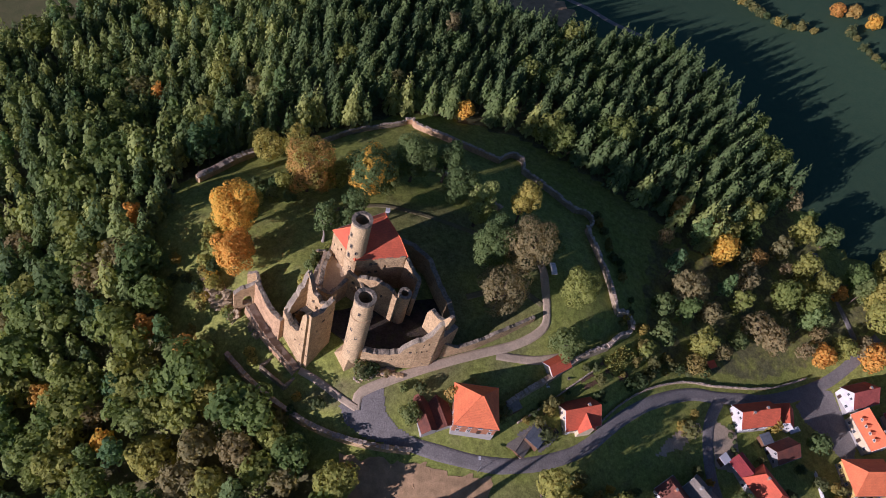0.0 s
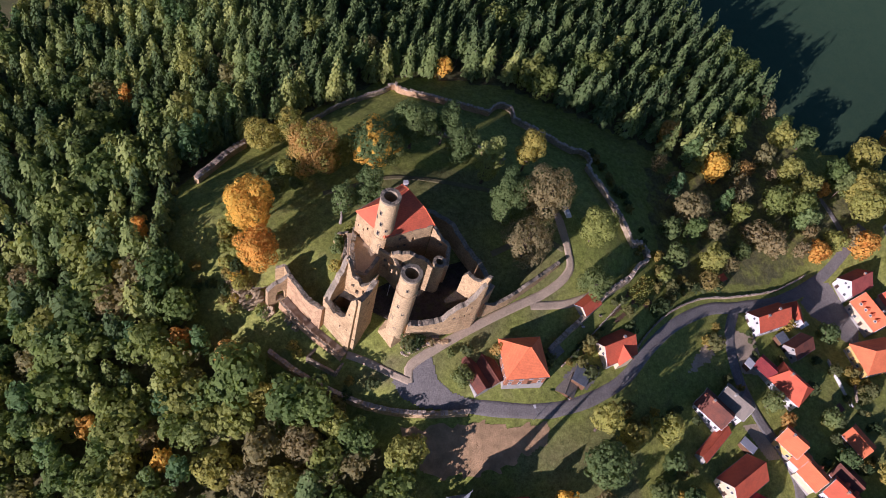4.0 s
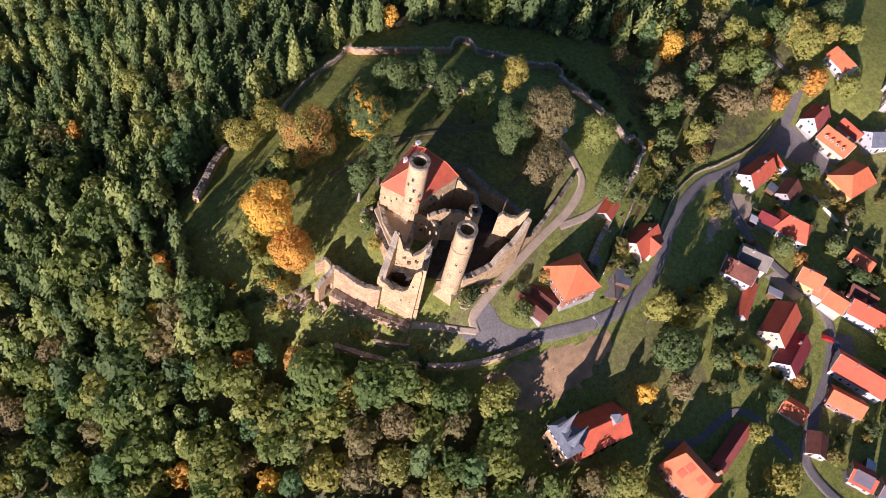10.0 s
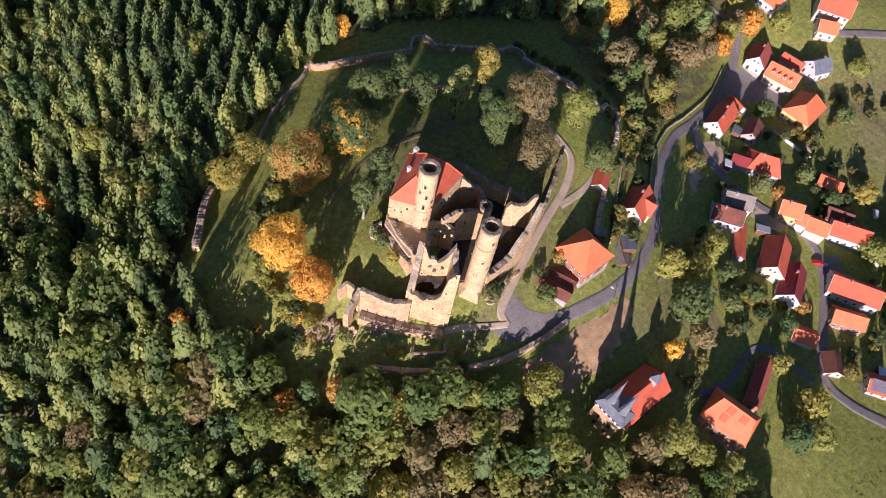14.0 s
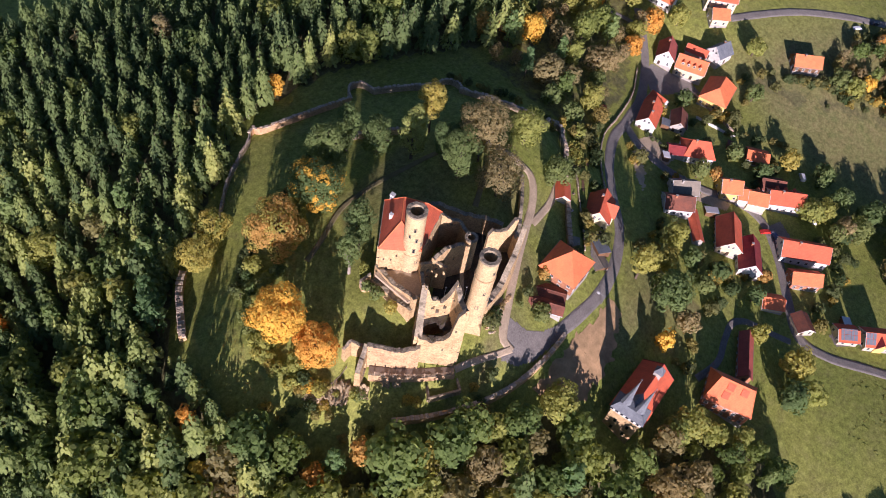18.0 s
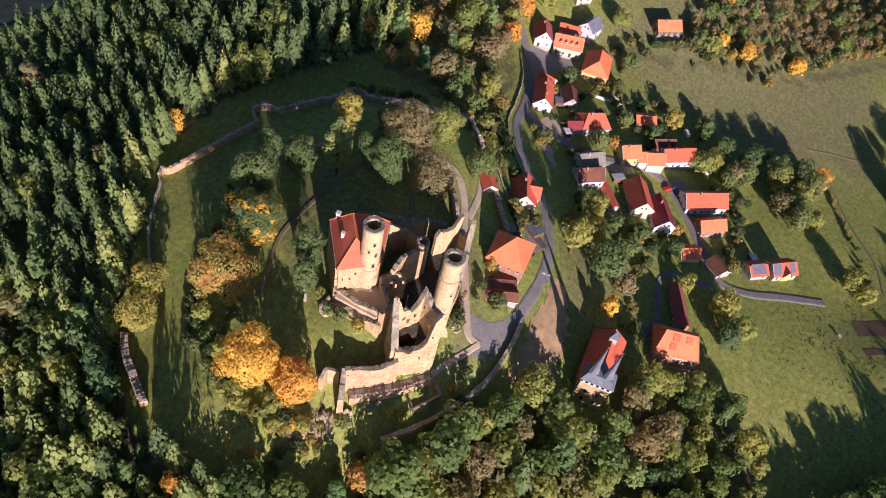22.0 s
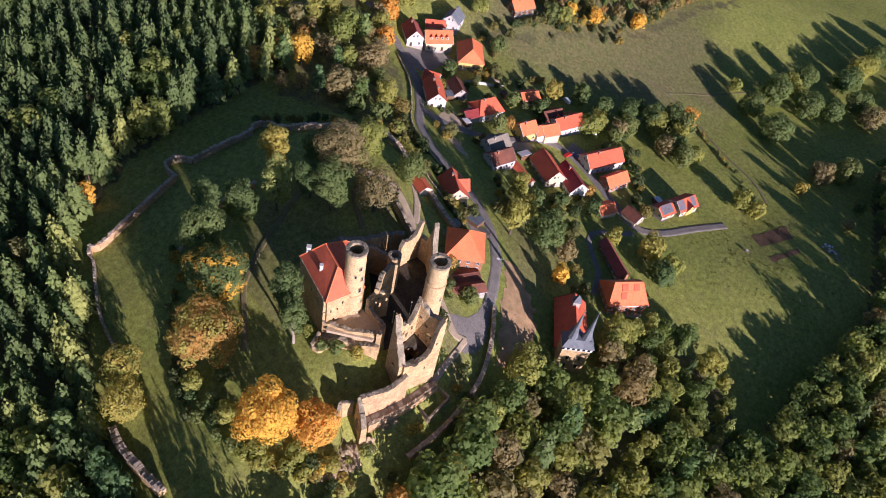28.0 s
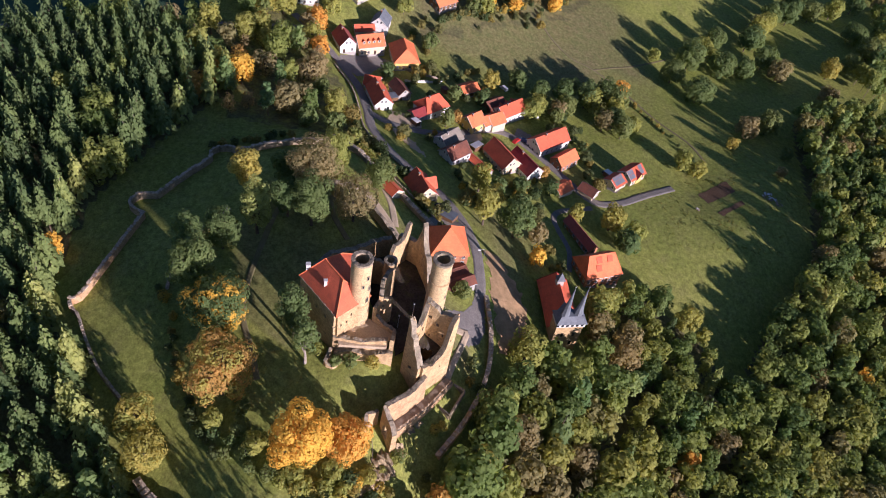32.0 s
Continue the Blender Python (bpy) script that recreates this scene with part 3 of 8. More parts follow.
patch("road_fork", [(-2, -12.8), (1.5, -12.4), (5.5, -9.5), (9.5, -5.5), (10.5, -9), (11.5, -13.5), (15, -17.5), (21, -20), (20, -22.5), (13, -22), (6, -20.5), (0.5, -17.5)], ASPHALT, "wide asphalt fork where the castle track leaves the road", "road", 0.08, 0.5, 0.12)
patch("garden_plot", [(99.0, -145.8), (107.9, -164.2), (99.8, -165.4), (92.2, -148.3)], SOIL, "dug brown vegetable plot in the meadow", "garden plot", 0.08, 0.45, 0.5)
patch("garden_plot", [(85.5, -149.8), (92.8, -165.1), (90.3, -165.2), (82.6, -150.7)], SOIL, "narrow dug strip beside the vegetable plot", "garden plot", 0.08, 0.45, 0.5)
patch("bare_slope", [(104.8, -11.4), (113.1, -4.7), (119.3, -3.0), (118.7, -6.7), (108.9, -13.4), (101.3, -16.3)], GRAVEL, "pale worn earth on the slope below the road", "bare earth", 0.05, 1.0, 1.2)
patch("green_field", [(60, 212), (100, 190), (142, 186), (162, 152), (178, 118), (183, 84), (205, 66), (235, 62), (300, 85), (370, 130), (370, 320), (40, 320)], FIELD_GREEN, "smooth dark green field beyond the wood", "field", 0.12, 4.0)

# Yards, drives and garden beds of the village.
patch("yard", [(169.5, 15.5), (160.9, 8.2), (164, 3), (171, -1), (176, -8), (181.1, -9.3), (184, -3), (182, 5), (177.7, 15.4)], ASPHALT, "grey asphalt farm yard", "yard", 0.09, 0.6, 0.2)
patch("yard", [(123, -1), (133, -5), (133, -12), (130, -18), (123.5, -17)], GRAVEL, "gravel yard beside the lane", "yard", 0.08, 0.6, 0.2)
patch("yard", [(118, -34), (124.5, -34), (129, -46), (124, -46)], GRAVEL, "gravel drive beside the lane", "yard", 0.08, 0.6, 0.2)
patch("yard", [(118, -72), (124, -66), (130, -62), (138, -66), (134, -72), (124, -70)], ASPHALT, "grey paved yard between red roofs", "yard", 0.08, 0.6, 0.2)
patch("yard", [(100, -100), (97, -104), (104, -111), (107, -104)], ASPHALT, "paved drive before the solar houses", "yard", 0.09, 0.6, 0.2)
patch("yard", [(52, -16), (60, -20), (66, -15), (60, -11)], ASPHALT, "paved drive below the bend house", "yard", 0.09, 0.6, 0.2)
for x, y, l, w, deg in ((82, 9, 5, 1.2, 35), (84, 7.2, 5, 1.2, 35), (89, 6, 4, 1.4, 35), (75, 3, 5, 1.2, 32), (76.5, 1.2, 5, 1.2, 32), (62, -8, 4, 1.4, 30)):
    c, s = math.cos(radians(deg)), math.sin(radians(deg))
    patch("garden_bed", [(x + a * c - b * s, y + a * s + b * c) for a, b in ((-l / 2, -w / 2), (l / 2, -w / 2), (l / 2, w / 2), (-l / 2, w / 2))], SOIL, "narrow dug garden bed below the ring wall", "garden bed", 0.1, 0.5, 0.15)
patch("brown_field", [(20, 262), (60, 214), (92, 196), (100, 212), (84, 244), (60, 300)], STUBBLE, "brownish field beyond the wood", "field", 0.2, 4.0)
patch("west_field", [(-135, 168), (-180, 150), (-230, 160), (-230, 240), (-140, 240), (-110, 205)], FIELD_PALE, "pale green field beyond the wood", "field", 0.3, 4.0)

# ---- the castle ruin ----
def ruin_wall(name, line, foot, tops, thick, material, parent=None, holes=(), cell=0.5, jag=0.5, lean=0.0, label="", seed=0, pocks=0.005):
    """A rubble wall along a line of corners. tops: (share of the length, height) of its broken crown; holes: (share, height, width, height) of openings.
    It is laid up in small courses, so that crown and openings have stepped, uneven edges."""
    seg = [0.0]
    for (ax, ay), (bx, by) in zip(line[:-1], line[1:]):
        seg.append(seg[-1] + math.hypot(bx - ax, by - ay))
    total = seg[-1]
    n = max(2, int(round(total / cell)))

    def at(s):
        d = min(max(s, 0), 1) * total
        for i in range(len(line) - 1):
            if d <= seg[i + 1] + 1e-6:
                f = (d - seg[i]) / (seg[i + 1] - seg[i] + 1e-9)
                (ax, ay), (bx, by) = line[i], line[i + 1]
                l = seg[i + 1] - seg[i] + 1e-9
                return ax + (bx - ax) * f, ay + (by - ay) * f, -(by - ay) / l, (bx - ax) / l

    def crown(s):
        for (a, ha), (b, hb) in zip(tops[:-1], tops[1:]):
            if s <= b:
                return ha + (hb - ha) * (s - a) / (b - a + 1e-9)
        return tops[-1][1]

    hmax = max(h for _, h in tops) + jag
    m = max(2, int(round((hmax - foot) / cell)))
    dz = (hmax - foot) / m
    spots = random.Random(seed + 77)

    def broken(s):
        x, y, _, _ = at(s)
        return max(foot + dz * 1.2, crown(s) + jag * (1.5 * noise.noise((x * 0.45, y * 0.45, seed)) + 0.6 * noise.noise((x * 1.2, y * 1.2, seed + 5)) + 0.12 * noise.noise((x * 4.1, y * 4.1, seed + 9))))

    edge = [broken(i / n) for i in range(n + 1)]
    solid = [[False] * m for _ in range(n)]
    for i in range(n):
        s = (i + 0.5) / n
        for j in range(m):
            z = foot + (j + 0.5) * dz
            ok = foot + j * dz < max(edge[i], edge[i + 1]) - 0.02
            for hs, hz, hw, hh in holes:
                if abs(s - hs) * total < hw / 2 and abs(z - hz) < hh / 2 and not (z > hz + hh * 0.25 and abs(s - hs) * total > hw * 0.32):
                    ok = False
            solid[i][j] = ok and not (pocks and 1 < j < m - 1 and z < edge[i] - 2 and spots.random() < pocks)
    sh, ids, crowns = Shell(), {}, []

    def corner(i, j, side):
        key = (i, j, side)
        if key not in ids:
            x, y, nx, ny = at(i / n)
            z = min(foot + j * dz, edge[i])
            w = side * (thick / 2 + lean * max(0.0, 1 - (z - foot) / (hmax - foot)))
            r = 0.10 * cell / 0.5
            jx = r * noise.noise((x * 2.1 + side, y * 2.1, z * 2.1))
            jz = 0.35 * dz * noise.noise((x * 1.3, y * 1.3, z * 1.3 + 7 + seed))
            ids[key] = len(sh.v)
            sh.v.append((x + nx * (w + jx), y + ny * (w + jx), z + jz))
        return ids[key]

    def ridge(i, j, q):
        """Loose stones along the crown, between its two edges."""
        key = (i, j, "crown", q)
        if key not in ids:
            p, o = Vector(sh.v[corner(i, j, -1)]), Vector(sh.v[corner(i, j, 1)])
            c = p.lerp(o, q / 3)
            c.z += 0.05 + 0.16 * noise.noise(c * 1.9)
            ids[key] = len(sh.v)
            sh.v.append(tuple(c))
        return ids[key]

    for i in range(n):
        for j in range(m):
            if not solid[i][j]:
                continue
            a = [corner(i, j, -1), corner(i + 1, j, -1), corner(i + 1, j + 1, -1), corner(i, j + 1, -1)]
            b = [corner(i, j, 1), corner(i + 1, j, 1), corner(i + 1, j + 1, 1), corner(i, j + 1, 1)]
            sh.f += [tuple(a), tuple(reversed(b))]
            if j + 1 >= m or not solid[i][j + 1]:
                rows = [(a[3], a[2]), (ridge(i, j + 1, 1), ridge(i + 1, j + 1, 1)), (ridge(i, j + 1, 2), ridge(i + 1, j + 1, 2)), (b[3], b[2])]
                for (p0, p1), (q0, q1) in zip(rows[:-1], rows[1:]):
                    crowns.append(len(sh.f))
                    sh.f.append((p0, p1, q1, q0))
            if j > 0 and not solid[i][j - 1]:
                sh.f.append((a[0], b[0], b[1], a[1]))
            if i == 0 or not solid[i - 1][j]:
                sh.f.append((a[0], a[3], b[3], b[0]))
            if i + 1 >= n or not solid[i + 1][j]:
                sh.f.append((a[1], b[1], b[2], a[2]))
    me = sh.mesh(name, [material, STONE_CAP])
    on_top = np.zeros(len(me.polygons), np.int32)
    on_top[crowns] = 1
    me.polygons.foreach_set("material_index", on_top)
    return part(name, me, None, parent, label)


HOME = Matrix.Identity(4)


def round_tower(x, y, foot, top, r, label, ledge, slits, seed):
    """A slender round keep: coursed shaft with slits, a ledge, a weathered crown ring and an open, dark shaft."""
    t = thing("round_tower", HOME, label, "tower", "towers of the castle")
    n, rows = 40, int((top - foot) / 0.6)
    sh = Shell()
    rings = []
    for k in range(rows + 1):
        z = foot + (top - foot) * k / rows
        flare = 0.9 * max(0, 1 - (z - foot) / 6.0) ** 2
        rr = r + flare + (0.14 if z < ledge else 0)
        rings.append([(x + (rr + 0.05 * noise.noise((math.cos(a) * 4, math.sin(a) * 4, z * 0.9 + seed))) * math.cos(a), y + (rr + 0.05 * noise.noise((math.cos(a) * 4, math.sin(a) * 4, z * 0.9 + seed))) * math.sin(a), z)
                      for a in (2 * math.pi * i / n for i in range(n))])
    inner = [[(x + (r - 0.85) * math.cos(2 * math.pi * i / n), y + (r - 0.85) * math.sin(2 * math.pi * i / n), z) for i in range(n)] for z in (top, top - 5, top - 12)]
    sh.loft(rings + inner, False)
    sh.f.append(tuple(len(sh.v) - n + i for i in range(n)))
    part("shaft", sh, STONE_TOWER, t)
    cap = Shell()
    for i in range(n // 2):
        a0, a1 = 2 * math.pi * i / (n // 2) + 0.01, 2 * math.pi * (i + 1) / (n // 2) - 0.01
        h = 0.30 + 0.22 * rng.random()
        lo, hi = r - 0.88, r + 0.16
        q = [(lo, a0), (hi, a0), (hi, a1), (lo, a1)]
        p = [(x + rr * math.cos(a), y + rr * math.sin(a)) for rr, a in q]
        cap.add([(px, py, top - 0.35) for px, py in p] + [(px, py, top + h) for px, py in p], [(0, 3, 2, 1), (4, 5, 6, 7), (0, 1, 5, 4), (1, 2, 6, 5), (2, 3, 7, 6), (3, 0, 4, 7)])
    part("crown_ring", cap, STONE_CAP, t, "ring of grey weathered coping stones")
    band = Shell().loft([[(x + rr * math.cos(2 * math.pi * i / n), y + rr * math.sin(2 * math.pi * i / n), z) for i in range(n)] for rr, z in ((r + 0.05, ledge - 0.2), (r + 0.26, ledge - 0.1), (r + 0.26, ledge + 0.1), (r + 0.02, ledge + 0.25))], False)
    part("ledge", band, STONE, t)
    for deg, z, w, h in slits:
        a = radians(deg)
        m = Matrix.Translation((x + (r + 0.02) * math.cos(a), y + (r + 0.02) * math.sin(a), z)) @ Matrix.Rotation(a, 4, "Z")
        s = part("slit_window", Shell().box(-0.5, -w / 2, -h / 2, 0.10, w / 2, h / 2, m), GLASS, t, "dark narrow opening")
        fr = Shell()
        for y0, y1, z0, z1 in ((-w / 2 - 0.16, -w / 2, -h / 2, h / 2), (w / 2, w / 2 + 0.16, -h / 2, h / 2), (-w / 2 - 0.16, w / 2 + 0.16, h / 2, h / 2 + 0.18), (-w / 2 - 0.16, w / 2 + 0.16, -h / 2 - 0.14, -h / 2)):
            fr.box(-0.3, y0, z0, 0.16, y1, z1, m)
        part("surround", fr, STONE_CAP, s)
    return t


round_tower(-2.6, 22.1, 5.5, 38.0, 2.75, "tall round sandstone tower beside the red-roofed hall", 21.5,
            [(215, 33, 0.5, 1.2), (230, 28.5, 0.5, 1.3), (222, 24, 0.6, 1.6), (190, 30, 0.4, 0.9), (265, 26, 0.4, 1.0), (245, 18.5, 0.6, 1.2), (205, 14.5, 0.6, 1.0)], 1)
t2 = round_tower(0.0, 0.0, -1.0, 34.4, 2.75, "tall round sandstone tower on the outer castle wall", 26.5,
                 [(250, 30, 0.4, 0.8), (225, 21, 0.5, 1.1), (262, 17.5, 0.5, 1.0), (205, 14, 0.7, 1.5), (240, 9, 0.5, 0.9)], 2)
plinth = Shell().loft([[(px, py, -3.5) for px, py in ((-5.6, 0.4), (-1.8, -4.9), (4.2, -2.0), (3.4, 3.4), (-3.2, 4.2))], [(px, py, 2.6) for px, py in ((-4.9, 0.4), (-1.6, -4.1), (3.6, -1.7), (3.0, 3.0), (-2.9, 3.8))],
                       [(px, py, 4.6) for px, py in ((-2.8, 0.2), (-0.9, -2.8), (2.6, -1.2), (2.0, 2.0), (-1.9, 2.4))]])
part("plinth", plinth, STONE, t2)

# The great hall with its hipped tile roof.
hall = thing("castle_hall", HOME, "stone castle hall under a hipped red tile roof", "castle hall")
A, B, C, D = (-8.9, 28.5), (-2.4, 19.6), (11.7, 22.8), (4.8, 36.9)
for k, (p, q, hl) in enumerate(((A, B, [(0.12, 18.5, 0.7, 1.1), (0.3, 18.5, 0.7, 1.1), (0.2, 14.5, 0.6, 1.0), (0.45, 20.5, 0.6, 0.9)]), (B, C, [(0.3, 21, 0.8, 1.3), (0.42, 21, 0.8, 1.3), (0.3, 17, 0.8, 1.3), (0.45, 17, 0.8, 1.3), (0.62, 19, 0.9, 1.4)]), (C, D, [(0.3, 19, 0.9, 1.5), (0.6, 19, 0.9, 1.5)]), (D, A, [(0.25, 19, 0.9, 1.5), (0.5, 19, 0.9, 1.5), (0.75, 19, 0.9, 1.5)]))):
    ruin_wall("wall", [p, q], 3.0, [(0, 23.4), (1, 23.4)], 1.3, STONE, hall, hl, 0.5, 0.0, 0.25, seed=k)
part("ceiling_floor", Shell().slab([[(*A, 22.6), (*B, 22.6), (*C, 22.6), (*D, 22.6)]], 0.4), TIMBER, hall)


def out(p, c=(2.0, 28.0), d=0.9):
    v = Vector((p[0] - c[0], p[1] - c[1])).normalized() * d
    return (p[0] + v.x, p[1] + v.y)


a, b, c, d = ((*out(p), 23.3) for p in (A, B, C, D))
r1, r2, q = (-2.4, 26.6, 29.8), (4.7, 31.0, 30.2), (9.6, 25.9, 27.0)
roof = part("roof", Shell().slab([[a, b, r1], [a, r1, r2, d], [d, r2, q, c], [b, q, r2, r1], [b, c, q]], 0.3), TILE_RED, hall, "plain red clay tile roof")
caps = Shell()
for u, v in ((r1, r2), (a, r1), (b, r1), (d, r2), (r2, q), (c, q)):
    caps.rod(Vector(u) + Vector((0, 0, 0.03)), Vector(v) + Vector((0, 0, 0.03)), 0.16)
part("ridge_tiles", caps, TILE_ORANGE, roof)
for x, y, z, h, w in ((5.4, 35.3, 24.2, 3.2, 0.55), (-1.0, 31.0, 25.8, 2.2, 0.4)):
    ch = Shell().box(x - w, y - w, z, x + w, y + w, z + h).box(x - w - 0.12, y - w - 0.12, z + h, x + w + 0.12, y + w + 0.12, z + h + 0.2)
    part("chimney", ch, WHITE, roof, "white rendered chimney")

# The tower house at the south corner: four broken walls round an open well.
S_, W_, N_, E_ = (-13.4, -3.0), (-20.0, 6.2), (-14.8, 9.6), (-7.6, 3.8)
keep = thing("tower_house_ruin", HOME, "roofless ruined tower house of pale sandstone", "ruin")
ruin_wall("wall", [W_, S_], -3.0, [(0, 13.5), (0.35, 12.0), (0.6, 13.0), (0.74, 16), (0.82, 24.5), (0.95, 27.5), (1, 26.5)], 1.4, STONE, keep, [(0.62, 8.5, 0.5, 0.9), (0.85, 18.5, 0.5, 0.9)], 0.5, 0.9, 0.2, seed=11)
ruin_wall("wall", [S_, E_], -2.0, [(0, 27.3), (0.12, 26.3), (0.5, 25.0), (0.85, 26.5), (1, 27.0)], 1.4, STONE, keep, [(0.3, 17, 0.8, 1.3), (0.55, 20, 0.8, 1.3), (0.75, 14, 0.8, 1.4), (0.82, 21.5, 0.8, 1.2)], 0.5, 0.7, 0.4, seed=12)
ruin_wall("wall", [E_, N_], 2.0, [(0, 28.0), (0.2, 22.0), (0.45, 20.5), (0.7, 22.5), (0.88, 27.0), (1, 28.8)], 1.3, STONE, keep, [(0.3, 17.5, 1.1, 1.8), (0.5, 16.0, 1.1, 2.2), (0.66, 18.5, 0.9, 1.4)], 0.5, 0.9, 0.2, seed=13)
ruin_wall("wall", [N_, W_], -1.0, [(0, 28.8), (0.16, 27.0), (0.22, 24.0), (0.42, 22.4), (0.48, 19.4), (0.62, 18.8), (0.7, 16.4), (0.85, 15.4), (0.9, 13.8), (1, 13.5)], 1.5, STONE, keep, [(0.5, 11, 0.6, 1.2)], 0.5, 0.8, 0.5, seed=14)
fl = Shell()
for i in range(14):
    for j in range(14):
        u, v = (i + 0.5) / 14, (j + 0.5) / 14
        if math.hypot(u - 0.38, v - 0.42) < 0.24 + 0.05 * noise.noise((i * 0.7, j * 0.7, 2)):
            continue
        pts = []
        for uu, vv in ((i / 14, j / 14), ((i + 1) / 14, j / 14), ((i + 1) / 14, (j + 1) / 14), (i / 14, (j + 1) / 14)):
            px = (W_[0] * (1 - uu) + S_[0] * uu) * (1 - vv) + (N_[0] * (1 - uu) + E_[0] * uu) * vv
            py = (W_[1] * (1 - uu) + S_[1] * uu) * (1 - vv) + (N_[1] * (1 - uu) + E_[1] * uu) * vv
            pts.append((px, py, 11.6 + 2.0 * vv + 0.5 * noise.noise((px * 0.5, py * 0.5, 3))))
        fl.add(pts, [(0, 1, 2, 3)])
# Same shade-darkened stone as the yard floor.
part("broken_floor", fl, SHADE_FLOOR, keep, "collapsed vault floor with a dark hole")
part("pit_floor", Shell().slab([[(*W_, 3), (*S_, 3), (*E_, 3), (*N_, 3)]], 0.3), SOIL, keep)

# Curtain walls, terrace and yard.
RUINS = [
    ("terrace_wall", [(-9.0, 28.9), (-10.9, 22.0), (-11.4, 14.4)], 3.0, [(0, 14.7), (0.5, 14.5), (1, 15.2)], 1.3, [], 0.6, "curved terrace wall of pale stone with climbing weeds"),
    ("terrace_footing", [(-10.6, 28.6), (-12.6, 22.0), (-13.4, 13.0)], 2.0, [(0, 10.0), (0.3, 12.0), (0.6, 11.2), (1, 12.2)], 1.4, [], 1.2, "overgrown rubble footing below the terrace wall"),
    ("yard_wall", [(-13.2, 13.6), (-8.6, 12.2), (-4.0, 17.0)], 3.0, [(0, 17.0), (0.5, 15.0), (1, 16.0)], 1.1, [], 0.0, "low inner wall of the castle yard"),
    ("inner_wall", [(-1.0, 15.6), (4.5, 14.6), (11.0, 10.6)], 3.0, [(0, 20.5), (0.4, 21.5), (0.8, 21.0), (1, 19.0)], 1.2, [(0.3, 16, 0.9, 1.5), (0.6, 16, 0.9, 1.5)], 0.0, "ruined inner wall with empty window openings"),
    ("gable_wall", [(-4.2, 17.6), (-0.6, 15.8), (1.6, 12.0)], 4.0, [(0, 19.5), (0.6, 18.5), (1, 17)], 1.0, [(0.3, 16, 0.7, 1.2), (0.3, 13, 0.7, 1.2), (0.6, 16, 0.7, 1.2), (0.6, 13, 0.7, 1.2)], 0.0, "pale yard wall with rows of small openings"),
    ("hall_wall", [(12.4, 22.4), (17.0, 18.4), (15.6, 13.0)], 3.0, [(0, 22.5), (0.35, 19.0), (0.6, 18), (1, 16)], 1.2, [(0.2, 17.5, 0.7, 1.4), (0.3, 17.5, 0.7, 1.4)], 0.0, "ruined hall wall with twin window openings"),
    ("outer_wall", [(8.6, 35.6), (15.5, 33.0), (20.8, 27.8), (26.6, 15.5), (28.0, 9.0)], 1.0, [(0, 15.0), (0.4, 15.5), (0.7, 13.0), (1, 14.0)], 1.5, [], 0.3, "dark outer castle wall on the shaded side"),
    ("broken_wall", [(20.4, 10.0), (23.2, 7.2), (26.0, 4.2)], 2.0, [(0, 14.5), (0.12, 17.5), (0.4, 17.0), (0.7, 17.6), (0.88, 22.0), (1, 22.6)], 1.3, [], 0.0, "jagged free-standing remnant of a castle wall"),
    ("south_curtain_wall", [(2.4, -1.6), (10.0, -1.6), (17.0, -0.8), (22.8, 0.5)], -1.0, [(0, 9.5), (0.5, 9.8), (0.56, 13.5), (0.68, 16.0), (0.78, 16.8), (0.88, 19.5), (0.95, 24.4), (1, 25.2)], 1.4, [(0.66, 11, 0.6, 1.0), (0.74, 11, 0.6, 1.0), (0.82, 11, 0.6, 1.0), (0.82, 15, 0.6, 1.0), (0.90, 15, 0.6, 1.0), (0.90, 11, 0.6, 1.0)], 0.35, "broken south curtain wall with small paired windows"),
    ("east_wall", [(22.8, 0.5), (28.6, 6.4)], 0.0, [(0, 24.0), (0.2, 16.0), (1, 14.5)], 1.4, [], 0.3, "short ruined east wall dropping in steps"),
    ("long_wall", [(26.0, 2.6), (36.0, 6.2), (46.0, 11.5), (55.5, 17.0)], -1.0, [(0, 10.5), (0.15, 6.0), (0.6, 7.5), (1, 7.5)], 1.0, [], 0.2, "long low rubble wall beside the gravel track"),
    ("foot_wall", [(3.4, -3.2), (8.0, -3.2), (13.0, -2.7)], -3.0, [(0, 0.8), (0.3, 2.6), (0.5, 1.6), (0.75, 3.0), (1, 2.0)], 0.7, [], 0.6, "crumbling footing of lit red and buff rubble"),
    ("gate_curtain_wall", [(-20.6, 4.6), (-24.9, 9.8), (-29.2, 16.2)], -4.0, [(0, 10.5), (0.35, 8.6), (0.75, 10.2), (1, 11.0)], 1.3, [], 0.6, "sunlit curtain wall above the castle bridge"),
    ("gate_wall", [(-29.2, 16.4), (-32.6, 15.2), (-35.6, 14.2)], -6.0, [(0, 10.6), (0.3, 9.2), (0.75, 8.4), (1, 6.0)], 1.2, [(0.42, 2.4, 2.6, 4.2)], 0.4, "broken gate wall with an arched opening"),
    ("gate_remnant", [(-28.5, 18.0), (-30.0, 21.2), (-32.6, 21.6)], -1.0, [(0, 7.5), (0.5, 8.5), (1, 6.5)], 0.9, [], 0.2, "curved remnant of the old gatehouse"),
    ("bastion_remnant", [(-10.8, 29.6), (-13.4, 31.2), (-14.6, 29.0), (-12.6, 26.2)], 1.0, [(0, 11.0), (0.4, 8.6), (0.8, 8.4), (1, 9.0)], 0.9, [], 0.2, "small hooked bastion remnant on the lawn"),
]
